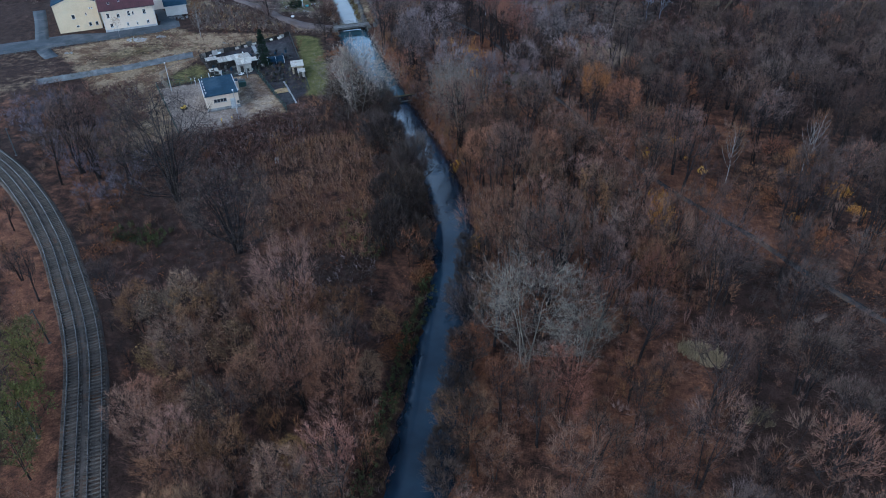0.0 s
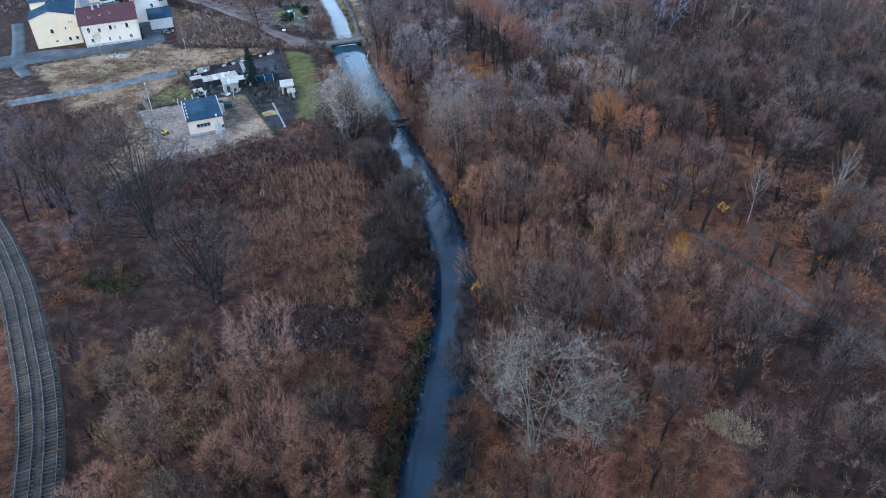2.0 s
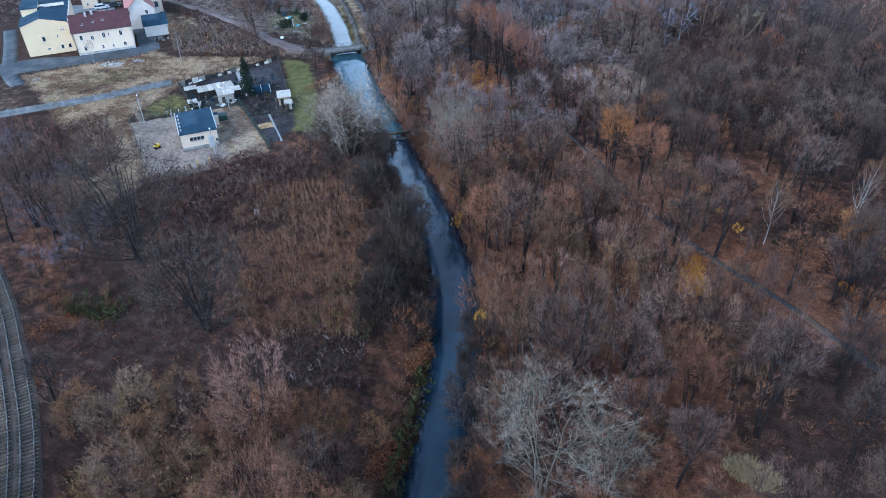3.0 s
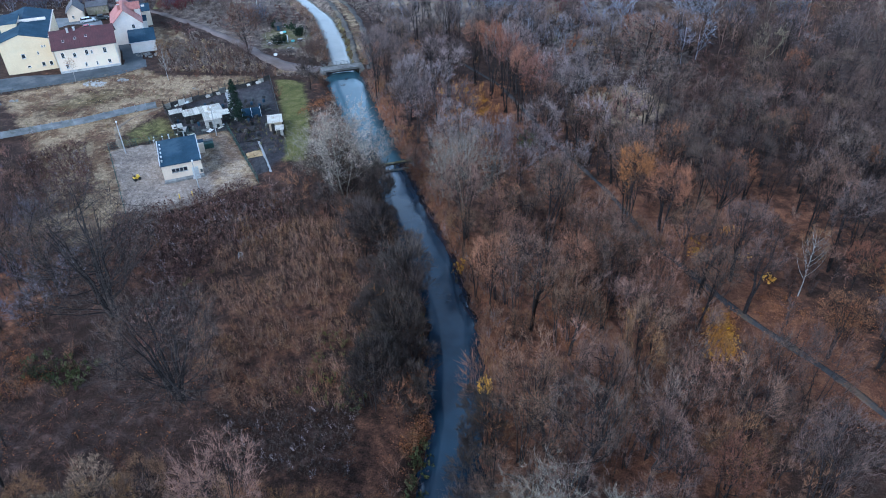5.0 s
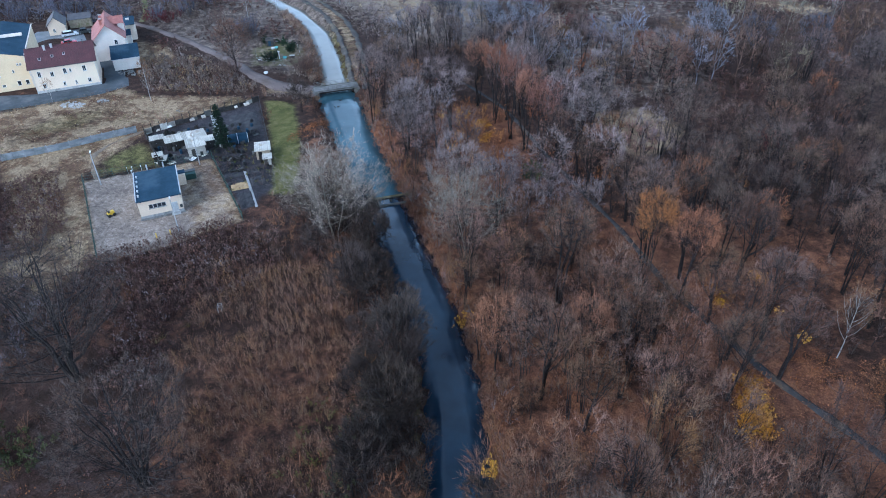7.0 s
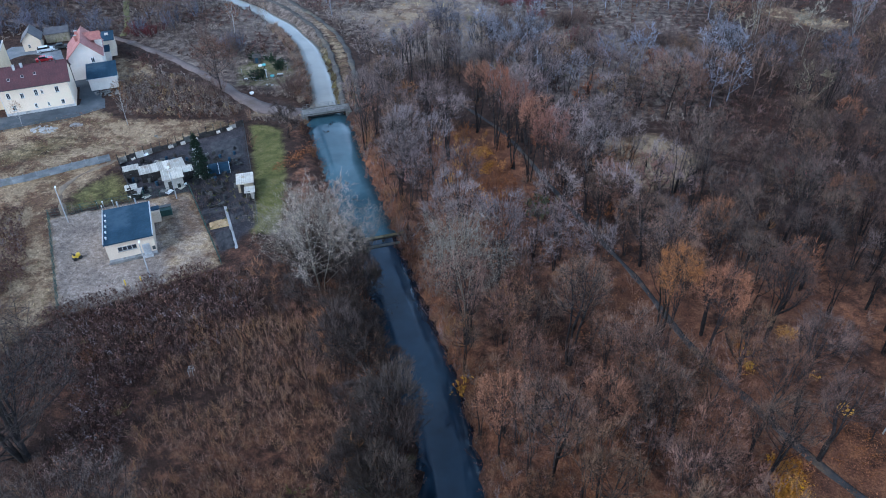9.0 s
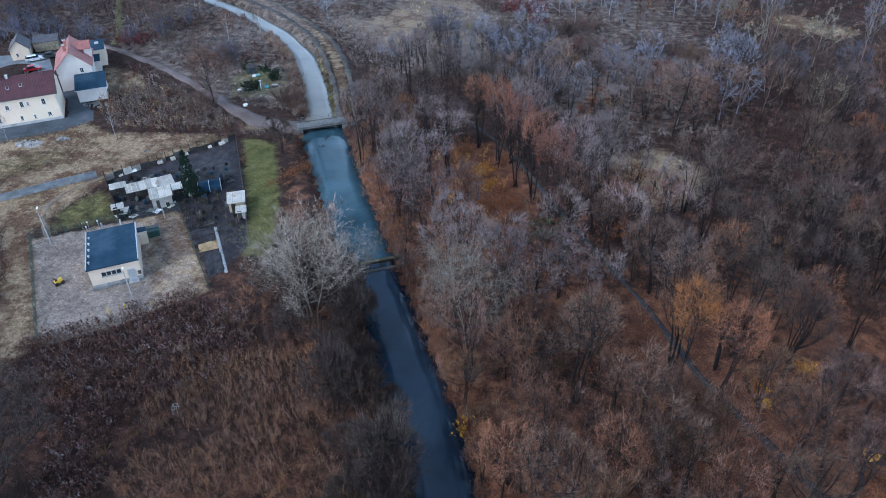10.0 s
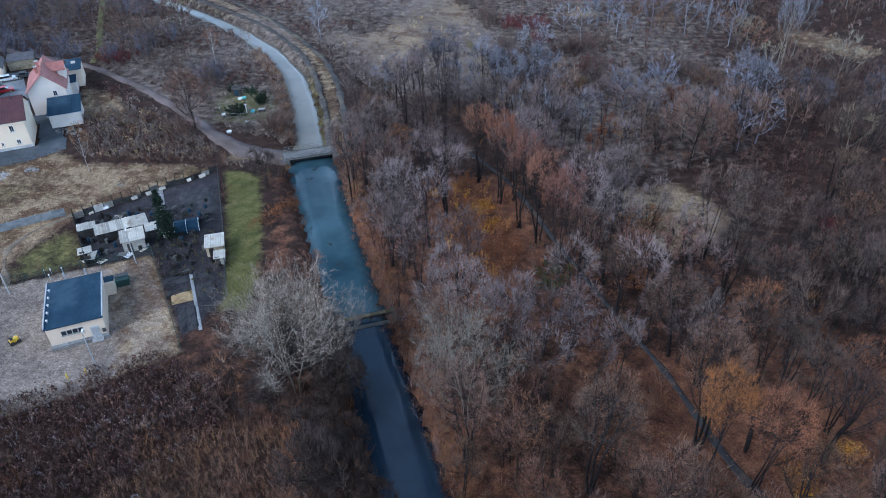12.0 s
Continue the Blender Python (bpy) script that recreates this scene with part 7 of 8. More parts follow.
scatter("young_trunks", [f[0] for f in MS], wq, BARK, "thin dark stems of the plum-grey young trees", "young trees", 0.8, 1.3)
TALL = [grow(s, 13.5, 3.5, 8, 9, 1150, 0.34, 0.7, 1.0, 0.0155, 0.0085, stems=4, thin=True) for s in (160, 161, 162)]
tw_ = np.concatenate([seeds((-19, 84), (14, 127), 5.3, 163), seeds((17, 88), (44, 113), 6.0, 166)])
tw_ = tw_[free(tw_, 4.2) & east_of_river(tw_) & ~path_side(tw_, 5.5) & (field(tw_, 0.13, 0.12, 3.1) < 0.74) & (np.hypot(tw_[:, 0] - 14.6, tw_[:, 1] - 105) > 6.5)]
for sel, mat, lab in ((tw_[tw_[:, 0] > 15], TW_DUSK, "slender dusky trees beside the footpath"), (tw_[tw_[:, 0] <= 15][::2], TW_GREY, "slender grey-brown trees standing close together over fallen leaves"), (tw_[tw_[:, 0] <= 15][1::2], TW_BROWN, "slender brown trees standing close together over fallen leaves")):
    scatter("slender_trees", [f[1] for f in TALL], sel, mat, lab, "woodland", 0.75, 1.2)
    scatter("slender_trunks", [f[0] for f in TALL], sel, BARK, "thin dark stems of the " + lab, "woodland", 0.75, 1.2)
OL = [shrub(s, 1.6, 1.2, 8, 40, 0.02, 130, 0.2) for s in (86, 87)]
op = np.concatenate([seeds((14, 112), (17, 116), 1.2, 44), seeds((11.5, 131), (15, 135), 1.3, 45), seeds((38, 103), (43, 109), 1.4, 46), seeds((-6, 163), (-2, 168), 1.4, 49)])
scatter("leafy_saplings", OL, seeds((13.7, 106.2), (16.6, 115.4), 0.7, 164), TW_GOLD, "low saplings holding golden leaves beside the footpath", "saplings", 0.6, 1.2)
scatter("leafy_saplings", OL, op, TW_ORANGE, "low saplings holding orange dead leaves", "saplings", 0.6, 1.4)
of = seeds((-40, 158), (-20, 192), 1.35, 47)
of = of[inside(SAPLINGS, of)]
og = rng.random(len(of))
TS = [shrub(s, 3.4, 1.5, 9, 60, 0.02, 170, 0.2) for s in (121, 122)]
scatter("leafy_saplings", TS, of[og < 0.24], TW_ORANGE, "tall saplings holding orange dead leaves", "saplings", 0.6, 1.3)
scatter("leafy_saplings", TS, of[og >= 0.88], TW_AMBER, "tall saplings with amber leaves", "saplings", 0.5, 1.1)
yp = np.array([(-15.6, 96.6), (-15.2, 95.2), (-23.2, 120.4), (-23.8, 119.3), (15.3, 113.8), (16, 112.6), (13.2, 132.7), (-40.8, 183), (20.5, 130), (-47, 145.5)])
reedp = np.concatenate([np.array([q for q in seeds((16, 72.4), (22.6, 77), 0.5, 131) if ((q[0] - 19.3) / 3.2) ** 2 + ((q[1] - 74.7 + 0.25 * (q[0] - 19.3)) / 1.9) ** 2 < 1]), seeds((24.2, 63.4), (27.2, 66), 0.8, 132)])
scatter("reed_clump", [shrub(s, 1.5, 1.0, 26, 30, 0.03) for s in (123, 124)], reedp, TW_STRAW, "pale dry reeds in a small forest clearing", "reeds", 0.6, 1.1)
wyp = np.array([(-65.2, 106.5), (-62.5, 110.5), (-64.8, 107.6), (-77, 117)])
scatter("grass_clumps", [shrub(s, 1.1, 1.0, 26, 20, 0.03) for s in (125, 126)], wyp, TW_GRASS, "yellow-green grass clumps among dead weeds", "grass", 0.8, 1.2)
scatter("yellow_shrubs", OL, yp, TW_YELLOW, "small shrubs with yellow autumn leaves", "shrub", 0.6, 1.25)
gp = np.concatenate([seeds((-19.5, 160.5), (-14.5, 168), 1.3, 169), seeds((-33.5, 88), (-30.5, 104), 1.3, 133), seeds((-77, 84.5), (-68, 88.5), 1.2, 134), seeds((-48, 143.5), (-44.5, 147.5), 1.0, 51), seeds((-43.8, 137), (-41.6, 141.5), 1.0, 52), np.array([(-20.8 - 0.02 * k, 44 + 1.1 * k) for k in range(38)]), np.array([(-19.6 - 0.03 * k, 44.5 + 1.4 * k) for k in range(30)])])
scatter("ivy_shrubs", [shrub(s, 1.0, 0.9, 6, 25, 0.02, 160, 0.2) for s in (88, 89)], gp, TW_GREEN, "green ivy and bramble along the bank", "shrub", 0.7, 1.3)
rp = np.concatenate([seeds((-40, 273), (-31, 281), 2.2, 53), seeds((-18, 247), (-11.5, 252), 2.0, 54), seeds((-32, 264), (-27, 268), 2.0, 55), seeds((26, 182), (33, 188), 2.2, 56), seeds((-142, 231), (-133.5, 236.5), 2.0, 57)])
scatter("red_shrubs", [shrub(s, 2.2, 1.6, 14, 160, 0.035) for s in (90, 91)], rp, TW_RED, "dark red leafless dogwood thicket", "shrub", 1.0, 1.5)

bushp = np.array([(-120.3, 227.6), (-118, 230), (-104.7, 222), (-107, 224), (-127, 233.5), (-39.1, 244.4), (-35.7, 248.5), (-30.8, 251.2), (-35.9, 233), (-31.1, 232.9), (-26.2, 232.3), (-33, 240), (-29, 241), (-37, 239), (-25, 238), (-46, 274.4), (-57.6, 291.5), (-20.7, 256.6), (-15.5, 259.4), (-24.6, 255.9), (-80, 200.5), (-98.5, 196), (-24.6, 214.6), (-32.8, 230.6), (-39, 253.2), (-18.1, 230.9), (-2, 246), (5.7, 247.4), (13.3, 238.9), (30.3, 230.9), (40.2, 217.1), (32.5, 200.8), (28.3, 246.4), (-15.1, 243.7), (9, 243), (2, 250), (34, 226), (36, 205), (-21.5, 217), (-12, 236)])
scatter("grey_bushes", [shrub(s, 4.2, 3.0, 22, 420, 0.03) for s in (127, 128)], np.concatenate([bushp, bushp[5:] + (1.6, 1.9), bushp[5:] + (-1.4, 2.2)]), TW_DUSK, "dusky blue-grey leafless bushes in the marsh", "bush", 0.8, 1.4)
nwb = seeds((-230, 222), (-126, 330), 5.2, 154)
nwb = nwb[inside(VIEW, nwb) & (poly_near(RIVER, nwb)[0] > 10) & (nwb[:, 1] > 233 + 0.25 * (nwb[:, 0] + 128)) & (poly_near([(-142.4, 229.6), (-145.7, 237.9), (-154, 249.8), (-165.3, 268), (-180, 292)], nwb)[0] > 3.5) & (field(nwb, 0.09, 0.08, 1.3) < 0.62 - 0.004 * (nwb[:, 0] + 150))]
# the blue of this scrub and willow is haze carried in the material
scatter("grey_bushes", [shrub(s, 4.6, 3.2, 14, 150, 0.045) for s in (155, 156)], nwb, TW_HAZE, "leafless scrub beyond the houses, tinted with haze blue", "bush", 0.8, 1.5)
scatter("grey_bushes", [shrub(s, 4.6, 3.2, 22, 420, 0.03) for s in (167, 168)], np.array([(-107.5, 225.6), (-105.6, 227.5), (-109.3, 227), (-108, 223.2), (-104.4, 225)]), TW_HAZE, "round leafless willow in the marsh, tinted with haze blue", "bush", 0.85, 1.1)
scatter("yellow_bushes", [shrub(s, 2.6, 1.8, 14, 120, 0.02, 120, 0.22) for s in (129, 130)], np.array([(-22.1, 220.3), (-18.2, 221.1), (-24.5, 221.5), (-47.9, 256.5)]), TW_OLIVE, "yellow-green leafy bushes at the wood's edge", "bush", 0.8, 1.2)
olp = np.array([(-70, 53.5), (-72.5, 57), (-67.5, 50), (-77, 60), (-64.5, 46.5), (-61, 41)])
scatter("railside_bushes", [shrub(s, 3.6, 2.2, 16, 200, 0.03, 420, 0.2) for s in (113, 114)], olp, TW_OLIVE, "olive half-leafless bushes beside the railway", "bush", 0.8, 1.2)

plp = np.array([tuple(S(u, v)[:2]) for u, v in ((36.5, -51), (38.5, -52.5), (40.5, -53), (37.5, -54.5), (41.8, -50.5), (39.5, -49), (42.5, -58), (41.5, -60.5), (36.4, -56), (43.3, -61.5), (38.2, -47.6), (35.6, -49.2), (43.5, -47), (33.5, -36), (29, -35.5), (26, -36))])
scatter("garden_bushes", US, plp, TW_DARK, "dark leafless bushes in the allotment", "bush", 0.4, 0.8)
scatter("bank_weeds", OL, seeds((-39, 89), (-34.5, 101), 1.6, 165), TW_OLIVE, "olive yellow weeds at the thicket edge", "weeds", 0.4, 0.9)
scatter("garden_weeds", OL, plp[::2] + 0.9, TW_OLIVE, "olive green weeds in the allotment", "weeds", 0.3, 0.6)

KW = [shrub(s, 1.4, 0.95, 8, 16, 0.018, 30, 0.24) for s in (92, 93, 94)]
gcp = np.array([(-91.6, 207.7), (-92.6, 208.6), (-90.8, 208.8), (-92.2, 207.0), (-88.9, 214.2), (-88.3, 215.0), (-89.4, 215.2), (-98, 219), (-92.8, 218.6)])
scatter("garden_shrubs", [shrub(s, 1.9, 1.4, 14, 120, 0.025, 700, 0.2) for s in (115, 116)], gcp, TW_FIR, "dark evergreen shrubs in the garden corner", "shrub", 0.9, 1.5)
scatter("garden_shrubs", US, gcp[:6], TW_DARK, "dark leafless twigs of the garden shrubs", "shrub", 0.8, 1.0)
scatter("garden_brush", KW, np.concatenate([seeds((-84, 200), (-77, 206), 1.3, 65), seeds((-84, 186.5), (-74, 190), 1.4, 66)]), TW_GOLDROD, "pale dead brush beside the bridge", "brush", 0.6, 1.1)

rbp = seeds((-88, 64), (-46, 93), 2.1, 135)
rbp = rbp[free(rbp, 4, 2, 6.0) & ~inside(KNOT[1], rbp) & ~inside(THICKET, rbp)]
scatter("brush", US, rbp[::2], TW_RUSSET, "russet leafless brush over fallen leaves", "brush", 0.3, 0.75)
scatter("brush", US, rbp[1::2], TW_DARK, "dark leafless brush over fallen leaves", "brush", 0.3, 0.7)
wbp = seeds((-95, 84), (-56, 116), 3.0, 69)
wbp = wbp[(np.hypot(wbp[:, 0] + 66, wbp[:, 1] - 84) > 7) & free(wbp, 4, 2, 5.5) & ~inside(THICKET, wbp) & ~inside(KNOT[0], wbp) & ~inside(FIELD_W, wbp)]
scatter("brush", US, wbp, TW_DARK, "dusky brush under the old fan-shaped trees", "brush", 0.4, 0.9)

bw = seeds((27, 58), (64, 104), 1.3, 136)
bw = bw[inside(BRAMBLE, bw) & (poly_near(FOREST_PATH, bw)[0] > 1.4)]
scatter("brambles", [shrub(s, 1.1, 1.2, 9, 40, 0.02, 20, 0.16) for s in (137, 138)], bw, TW_DARK, "dark brambles beside the forest path", "brambles", 0.6, 1.3)
rw_ = seeds((-98, 100), (-52, 128), 1.15, 137)
rw_ = rw_[inside([(-95, 106), (-60, 101), (-56, 122), (-60, 121), (-72, 109), (-84, 114), (-90, 120)], rw_) & ~inside(THICKET, rw_)]
scatter("dead_weeds", [shrub(s, 1.2, 1.0, 8, 30, 0.014, 16, 0.18) for s in (139, 140)], rw_, TW_RUSSET, "russet dead weeds south of the pump yard", "weeds", 0.6, 1.2)
eb = []
rve = np.array(RIVER[6:16])
for k in range(150):
    t = (k + 0.5) / 150 * 9
    i, q = int(t), t - int(t)
    c, d = rve[i, :2] * (1 - q) + rve[i + 1, :2] * q, unit(rve[i + 1, :2] - rve[i, :2])
    eb.append(c - np.array([-d[1], d[0]]) * (rve[i, 2] + 0.6 + 2.8 * ((k * 0.618) % 1)))
eb = np.array(eb)
scatter("bank_brush", US, eb[::2], TW_BROWN, "brown leafless brush on the river bank", "brush", 0.5, 1.1)
scatter("bank_brush", US, eb[1::4], TW_MAUVE, "mauve-grey leafless brush on the river bank", "brush", 0.6, 1.2)
scatter("bank_saplings", [joined(f) for f in MS], eb[3::6], TW_BROWN, "leafless saplings leaning over the river bank", "saplings", 0.6, 1.0)

nb = seeds((-128, 184), (-86, 208), 2.1, 143)
nb = nb[inside(KNOT[3], nb) & free(nb, 4, 2.4, 5, False)]
nq = rng.random(len(nb))
scatter("brush", US, nb[nq < 0.5], TW_GOLDROD, "grey-brown leafless brush beside the houses", "brush", 0.45, 1.0)
scatter("brush", US, nb[(nq >= 0.5) & (nq < 0.75)], TW_DUSK, "dark leafless brush beside the houses", "brush", 0.45, 0.95)
pg = np.array([tuple(S(u, v)[:2]) for u, v in seeds((35.6, -63), (44.5, -46), 1.7, 144)])
pg = pg[inside(PLOT, pg)]
scatter("garden_weeds", OL, pg[::2], TW_OLIVE, "olive weeds between the allotment beds", "weeds", 0.25, 0.6)
scatter("garden_weeds", US, pg[1::2], TW_DUSK, "dark dead stalks between the allotment beds", "weeds", 0.25, 0.55)

yb = seeds((-68, 126), (-45, 147), 1.7, 158)
yb = yb[free(yb, 4.0, 2, 5, False) & ~inside(LAWN, yb) & ~inside(THICKET, yb) & ~inside(PLOT, yb) & inside([(-66, 131), (-60, 141), (-62, 147), (-52, 147), (-44, 134), (-47, 127), (-56, 128)], yb)]
scatter("brush", US, yb, TW_DUSK, "dark dense brush between the pump yard and the river", "brush", 0.5, 1.0)

# knotweed and dead weeds
kp = seeds((-130, 70), (-26, 208), 0.9, 58)
kin = np.zeros(len(kp), bool)
for z in KNOT:
    kin |= inside(z, kp)
kp = kp[kin & free(kp, 4.4, 2.6, 6, False)]
kr = rng.random(len(kp))
north = kp[:, 1] > 180
kd = field(kp, 0.35, 0.4, 1.0)
scatter("brush", US, kp[north & (kr < 0.1)], TW_BROWN, "brown leafless brush beside the houses", "brush", 0.4, 0.8)
scatter("brush", KW, kp[north & (kr > 0.75) & (kd > 0.5)], TW_REED, "dry tan grass beside the houses", "grass", 0.5, 1.0)
kr = np.where(north & (kr > 0.75), 0.05, kr)
scatter("knotweed", KW, kp[north & (kr > 0.3)], TW_GOLDROD, "grey-brown dead weeds beside the houses", "weeds", 0.7, 1.2)
kp, kr = kp[~north | (kr <= 0.3) & (kr > 0.12)], kr[~north | (kr <= 0.3) & (kr > 0.12)]
scatter("knotweed", KW, kp[(kr < 0.86) & (kp[:, 1] > 95)], TW_WEED, "dark dead knotweed thicket", "weeds", 0.7, 1.3)
scatter("knotweed", KW, kp[(kr >= 0.86) & (kp[:, 1] > 95)], TW_SEED, "pale seed heads among dead knotweed", "weeds", 0.6, 1.0)
scatter("knotweed", KW, kp[(kr < 0.82) & (kp[:, 1] <= 95)], TW_DARK, "blackish dead knotweed near the river", "weeds", 0.6, 1.1)
scatter("knotweed", KW, kp[(kr >= 0.82) & (kp[:, 1] <= 95)], TW_SEED, "pale seed heads among blackish knotweed", "weeds", 0.5, 0.9)
FW = [shrub(s, 1.2, 1.6, 6, 14, 0.045, 24, 0.36) for s in (95, 96, 97)]
mp = np.concatenate([seeds((-215, 186), (130, 345), 3.3, 59), seeds((-150, 196), (-78, 285), 2.8, 64)])
mp = mp[free(mp, 4.6, 1.8) & (inside(MARSH, mp) | (mp[:, 1] > 200) & (mp[:, 0] < -78)) & ~inside(KNOT[3], mp)]
mr, ma = rng.random(len(mp)), field(mp, 0.13, 0.12, 0.3)
ma = np.where((mp[:, 0] > -30) & (mr < 0.8), 0.1, ma)
intan = ~on_tan(mp, 0.8) | inside(TAN_OPEN, mp)
scatter("dead_weeds", FW, mp[(ma < 0.4) & ~intan], TW_WEED, "dark dead weeds of the open marsh", "weeds", 0.7, 1.4)
scatter("dead_weeds", FW, mp[(ma >= 0.4) & (mr < 0.95) & ~intan | intan & (mr > 0.86)], TW_GOLDROD, "grey dead goldenrod of the marsh", "weeds", 0.7, 1.3)
scatter("dead_weeds", FW, mp[intan & (mr < 0.3)], TW_REED, "dry tan reeds and grass tufts", "weeds", 0.5, 1.0)
rv = np.array(RIVER[17:21])
bankr = []
for k in range(210):
    t = (k + 0.5) / 210 * 3
    i, q = int(t), t - int(t)
    c, d = rv[i, :2] * (1 - q) + rv[i + 1, :2] * q, unit(rv[i + 1, :2] - rv[i, :2])
    bankr.append(c + np.array([-d[1], d[0]]) * (rv[i, 2] + 0.1 + 3.6 * ((k * 0.618) % 1)))
bankr = np.array(bankr)
lower = bankr[:, 1] < 222
scatter("bank_brush", US, bankr[lower][::2], TW_BROWN, "brown brush overhanging the upper river", "brush", 0.5, 0.9)
scatter("bank_brush", US, bankr[lower][1::4], TW_GOLDROD, "grey-tan brush overhanging the upper river", "brush", 0.5, 0.9)
bankr = bankr[~lower | (np.arange(len(bankr)) % 3 == 0)]
scatter("reed_bed", [shrub(s, 1.5, 0.8, 40, 30, 0.03) for s in (98, 99)], bankr, TW_BANK, "tan reed bed along the river", "reeds", 0.7, 1.2)

# tufts and dead leaves along the banks and on the forest floor
bt = []
rvp = np.array(RIVER[2:17])
for i in range(len(rvp) - 1):
    a0, b0 = rvp[i], rvp[i + 1]
    d = unit(b0[:2] - a0[:2])
    nrm = np.array([-d[1], d[0]])
    for k in np.arange(0, np.hypot(*(b0 - a0)[:2]), 0.75):
        q = k / np.hypot(*(b0 - a0)[:2])
        c, w = a0[:2] * (1 - q) + b0[:2] * q, a0[2] * (1 - q) + b0[2] * q
        for side in (-1, 1):
            bt.append([*(c + nrm * side * (w + rng.uniform(0.1, 1.3))), side])
bt = np.array(bt)
BT = [shrub(s, 0.9, 0.8, 10, 14, 0.022, 8, 0.2) for s in (117, 118)]
br = rng.random(len(bt))
scatter("bank_tufts", BT, bt[(bt[:, 2] > 0) & (br < 0.9), :2], TW_WEED, "dark dead weeds hanging over the bank", "weeds", 0.6, 1.3)
scatter("bank_tufts", BT, bt[(bt[:, 2] < 0) & (br < 0.6), :2], TW_RUST, "rusty weeds and leaves on the bank", "weeds", 0.5, 1.1)
scatter("bank_tufts", BT, bt[(bt[:, 2] < 0) & (br >= 0.6), :2], TW_GOLDROD, "grey dead grass on the bank", "weeds", 0.5, 1.2)
lp = np.concatenate([seeds((-45, 45), (50, 175), 0.95, 67), seeds((-92, 55), (-44, 97), 1.2, 68)])
lw = np.clip(1.2 - poly_near(FOREST_PATH, lp)[0] / 9, 0, 1) + np.clip(1.1 - np.abs(poly_near(RIVER, lp)[0] - 6) / 3.5, 0, 1) + 0.5 * (field(lp, 0.13, 0.12, 3.1) > 0.6)
lp = lp[(rng.random(len(lp)) < 0.75 * lw) & free(lp, 4.0, 1.7, 5.0)]
LV = []
for s in (119, 120):
    g = np.random.default_rng(s)
    LV.append(flakes(np.column_stack([g.uniform(-0.6, 0.6, 10), g.uniform(-0.6, 0.6, 10), g.uniform(0.06, 0.16, 10)]), g.uniform(0.1, 0.27, 10), g))
pl_ = seeds((-8, 66), (62, 145), 1.5, 159)
pl_ = pl_[(poly_near(FOREST_PATH, pl_)[0] < 0.9)]
lp = np.concatenate([lp, pl_])
scatter("fallen_leaves", LV, lp, TW_ORANGE, "scattered orange fallen leaves", "leaves", 0.7, 1.2)

RUSTY = [(-22.2, 68.5, 1.9, 3.4), (-22.3, 69, 1.6, 3.0), (-22.5, 85.5, 1.3, 3.4), (-22.5, 86, 1.2, 3.0), (-80, 87, 3, 3), (-77.5, 81, 2.6, 3.4), (-75, 85.5, 2.2, 2), (-20.4, 92, 1.4, 5), (-5, 112, 5, 8), (4, 118, 4, 6), (-3, 100, 4, 4), (-22.4, 68.5, 2.2, 3.6), (-22.6, 85.5, 1.5, 3.6), (-75.6, 84.8, 2.0, 2.4), (-72, 71.5, 2.6, 3), (-66, 60, 2.4, 2.8), (-84, 95, 2.4, 2.0), (34, 118, 7, 5), (44, 127, 6, 5), (24, 119, 4, 4), (52, 110, 6, 6), (41, 107, 4, 3), (-34, 176, 3.5, 9), (-27, 170, 3, 6), (-67.5, 174, 2.2, 8)]
GOLD = [(15.2, 111.5, 2.1, 5.0), (15.2, 113.0, 1.6, 3.6), (15.2, 113.5, 1.4, 3.2), (14.6, 105.5, 0.9, 1.3), (47.2, 123.1, 2.4, 3.0), (38.2, 112.4, 1.2, 1.2), (49, 117, 1.6, 1.6), (19.2, 138, 1.6, 1.8), (13.2, 131.4, 1.3, 2.2), (-31.8, 181.5, 2.2, 3.0), (-29.6, 176, 1.6, 2.4)]
for heaps, thick, mat, lab in ((GOLD, 26, TW_GOLD, "golden fallen leaves under trees by the footpath"), (RUSTY, 9, TW_ORANGE, "drifts of rusty orange fallen leaves")):
    gl = []
    for x, y, a, b in heaps:
        k = int(a * b * thick)
        q, w = np.sqrt(rng.random(k)) ** 1.4, rng.uniform(0, 6.28, k)
        gl.append(np.column_stack([x + a * q * np.cos(w) + 0.2 * b * q * np.sin(w), y + b * q * np.sin(w)]))
    scatter("fallen_leaves", LV, np.concatenate(gl), mat, lab, "leaves", 0.7, 1.2)
# dark brambles round the glade
gb = seeds((4, 184), (34, 220), 1.7, 151)
gb = gb[inside([(10, 186), (4, 198), (14, 208), (20, 220), (32, 216), (28, 196), (22, 184)], gb)]
scatter("brambles", [shrub(s, 1.2, 1.4, 9, 40, 0.022, 26, 0.2) for s in (152, 153)], gb, TW_WEED, "dark brambles round the forest glade", "brambles", 0.7, 1.4)

# grass and dry tufts
TUFT = [shrub(s, 0.35, 0.4, 12, 2, 0.02) for s in (100, 101)]
tfp = seeds((-150, 108), (-58, 190), 1.0, 60)
inf = np.zeros(len(tfp), bool)
for z in (FIELD, FIELD_W, LAWN, LAWN_W):
    inf |= inside(z, tfp)
tfp = tfp[inf & (rng.random(len(tfp)) < 0.6)]
green = inside(LAWN, tfp) | inside(LAWN_W, tfp)
scatter("grass", TUFT, tfp[green], TW_GRASS, "short green and yellow grass", "grass", 0.5, 1.0)
scatter("grass", TUFT, tfp[~green], TW_REED, "dry tan grass tufts", "grass", 0.7, 1.6)
fsp = seeds((-150, 108), (-82, 190), 1.5, 138)
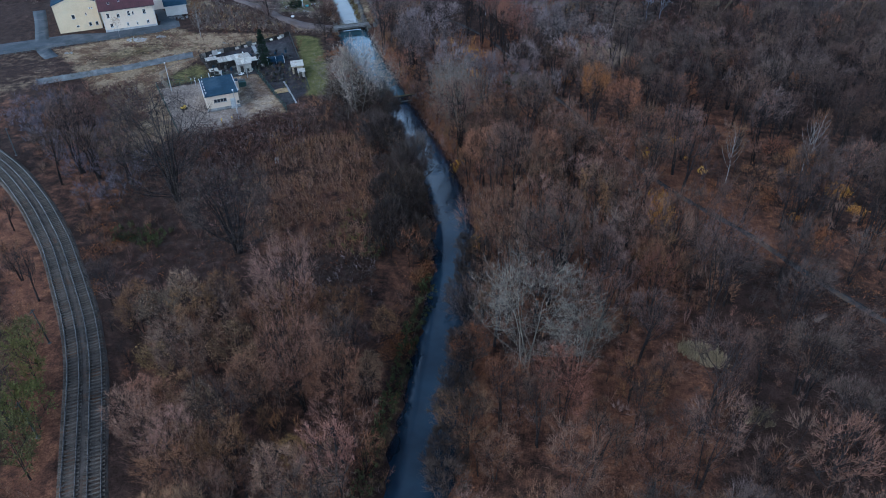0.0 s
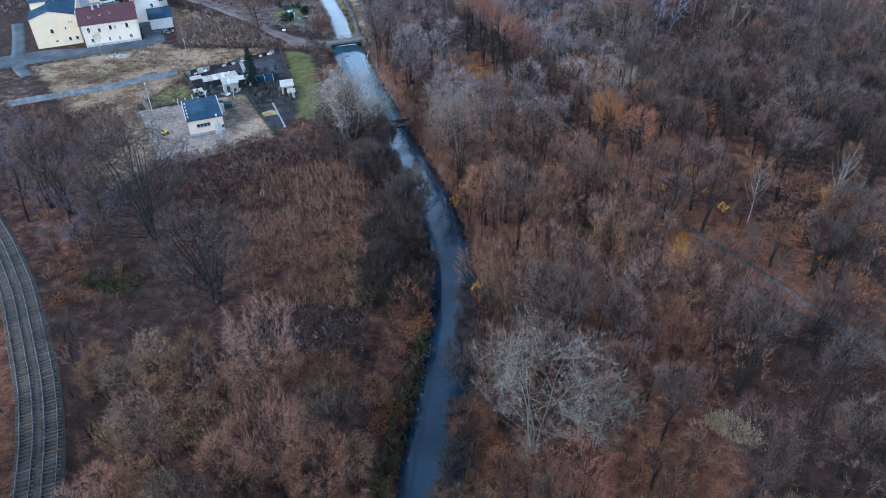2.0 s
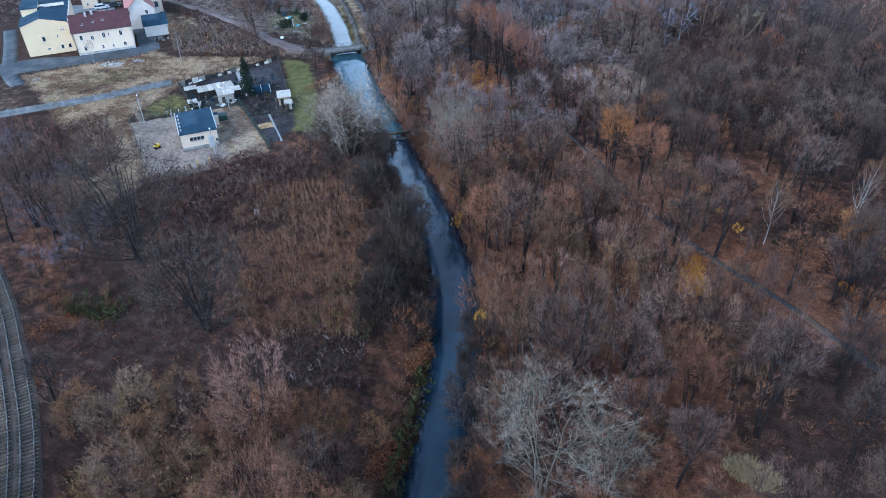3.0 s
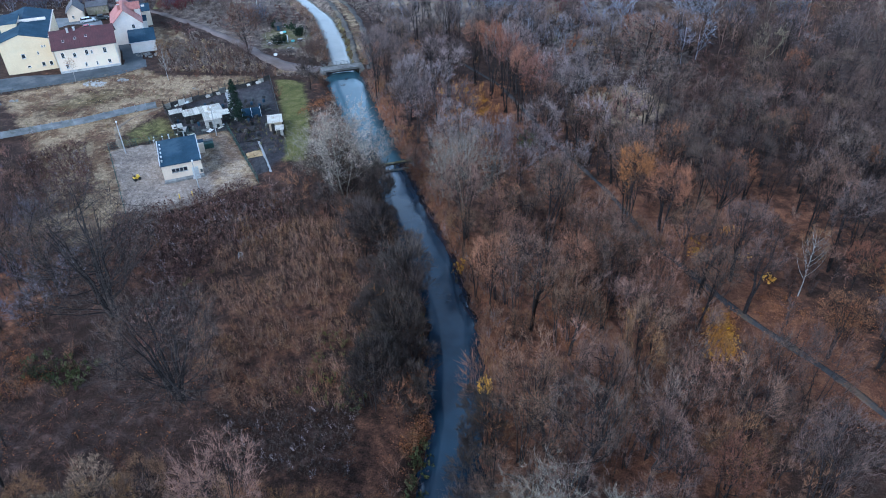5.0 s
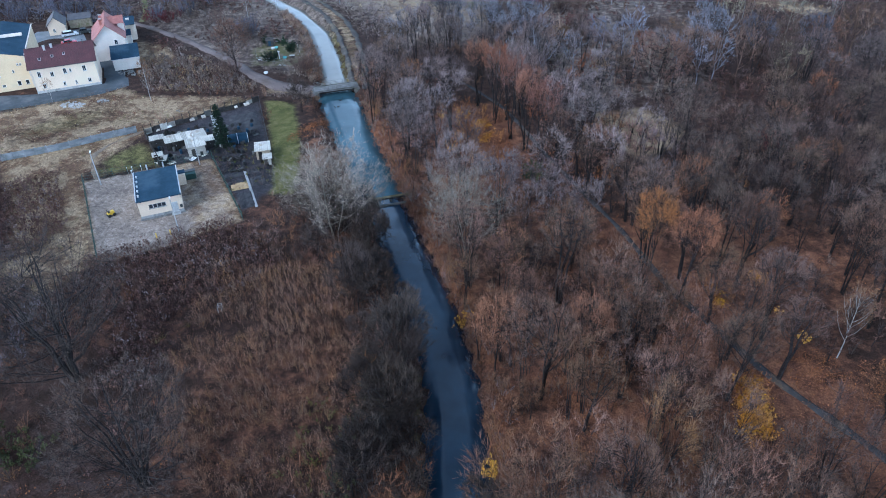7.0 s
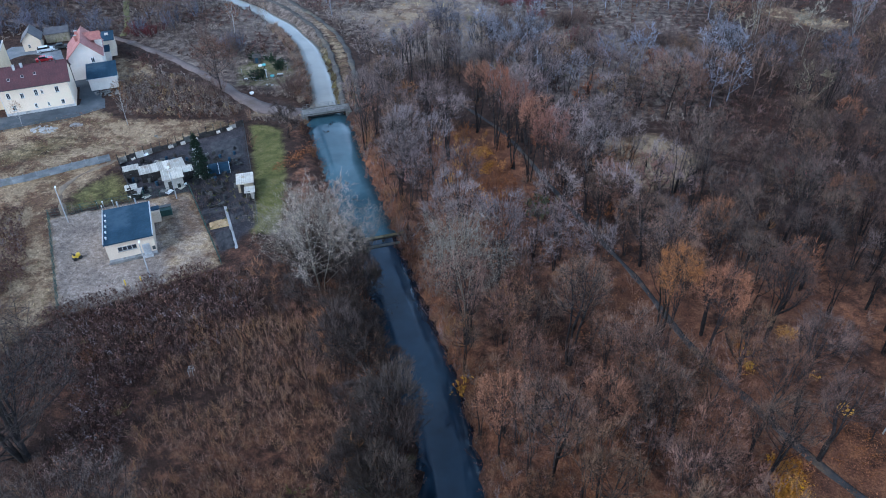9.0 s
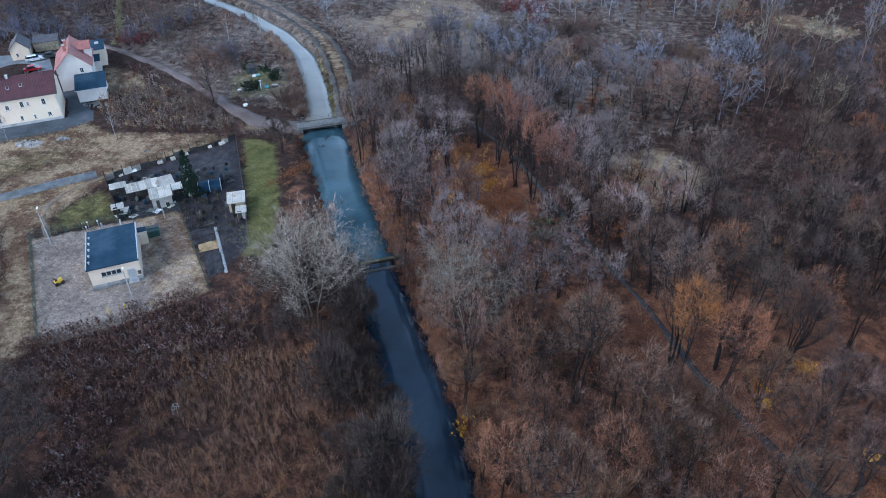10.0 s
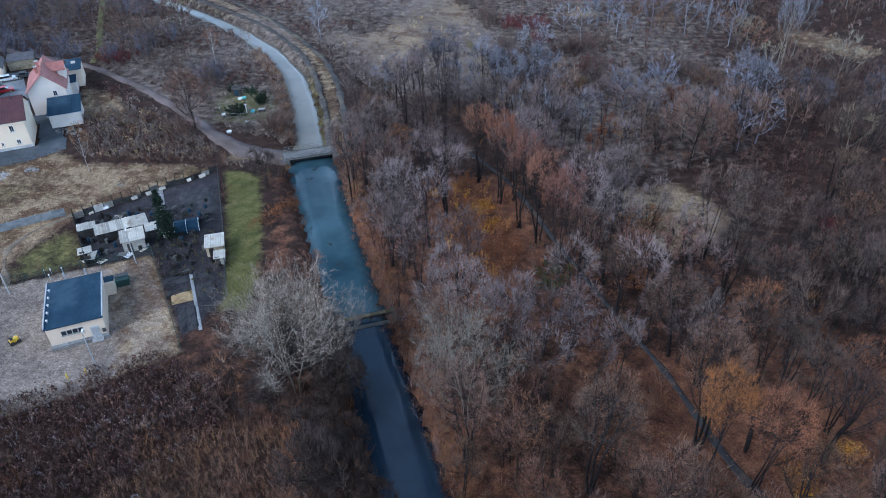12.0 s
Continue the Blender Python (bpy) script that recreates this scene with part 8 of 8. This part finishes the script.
fsp = fsp[(inside(FIELD, fsp) | inside(FIELD_W, fsp)) & (poly_near([(-100.6, 145.4), (-107.1, 153.5), (-106.6, 158.7), (-100.5, 168.5)], fsp)[0] > 1.4)]
fa, fb = field(fsp, 0.3, 0.27, 0.6), rng.random(len(fsp))
LOW = [shrub(s, 0.6, 0.9, 9, 26, 0.016, 14, 0.14) for s in (141, 142)]
scatter("field_weeds", LOW, fsp[(fa > 0.54) & (fb < 0.85)], TW_RUSSET, "low russet weeds in patches of the dry field", "weeds", 0.7, 1.6)
scatter("field_weeds", LOW, fsp[(fa < 0.32) & (fb < 0.8)], TW_OLIVE, "low olive weeds in patches of the dry field", "weeds", 0.4, 0.9)
scatter("field_weeds", LOW, fsp[(fa >= 0.3) & (fa <= 0.62) & (fb < 0.3)], TW_REED, "pale dry grass clumps of the field", "weeds", 0.4, 0.9)
ditch = np.array([(-109.4 + 0.86 * k + 0.4 * math.sin(k * 2.1), 182.5 - 2.1 * k) for k in range(8)])
scatter("field_shrubs", US, ditch, TW_DUSK, "dark brush along a ditch in the dry field", "shrub", 0.25, 0.45)
fieldshrub = np.array([(-116.5, 179.4), (-112.2, 171.7), (-96.3, 176.8), (-102.6, 171.6), (-117, 180.5), (-103.2, 182.8), (-99.9, 185.2), (-118, 178.2), (-109.1, 172.3), (-113, 172), (-109, 176.5), (-117, 160), (-105, 158), (-121, 168), (-126, 160), (-98, 150), (-103, 134), (-110, 150), (-97.5, 183.5), (-131, 163)])
scatter("field_shrubs", US, fieldshrub, TW_RUST, "low brown shrubs in the dry field", "shrub", 0.4, 0.7)


def spruce(x, y, h):
    rng = np.random.default_rng(77)
    o = tagged(new("spruce_tree"), "dark green spruce standing among allotment sheds", "spruce")
    arrays("trunk", *prisms([(0, 0, -0.2)], [(0, 0, h)], [0.16], [0.02], 6), BARK, o)
    n = 260
    k = rng.uniform(0.08, 0.98, n)
    a = rng.uniform(0, 6.28, n)
    L = (1 - k) ** 0.85 * 2.1 + 0.15
    b = np.column_stack([np.zeros(n), np.zeros(n), h * k])
    w = unit(np.column_stack([np.cos(a), np.sin(a), np.full(n, -0.18)]))
    bits = [slivers(b, w, L, np.full(n, 0.05), rng)]
    for _ in range(16):
        q = rng.uniform(0.15, 1.0, n)
        bits.append(slivers(b + w * (L * q)[:, None], unit(w + rng.normal(size=w.shape) * 0.6 - [0, 0, 0.2]), 0.45 * rng.uniform(0.6, 1.2, n), np.full(n, 0.06), rng))
    v, f = joined(bits)
    arrays("foliage", v, f, TW_FIR, o, tint=np.zeros(len(v)))
    o.matrix_basis = pose(x, y, 0.0)


spruce(-82.0, 161.5, 10.0)


def stump(x, y):
    o = empty("tree_stump", x, y, ground_z(x, y), 0, "broken pale splintered tree stump", "tree stump")
    rng = random.Random(4)
    tubed("base", (0, 0, -0.1), (0.1, 0, 2.6), 0.3, BARK, o, 0.24, 9)
    for i in range(7):
        a = i * 0.9
        tubed("splinter", (0.12 * math.cos(a) + 0.1, 0.12 * math.sin(a), 2.4), (0.3 * math.cos(a) + 0.2, 0.3 * math.sin(a), 3.1 + rng.uniform(0, 0.9)), 0.1, WOOD_PALE, o, 0.015, 5)


stump(8.1, 92.2)
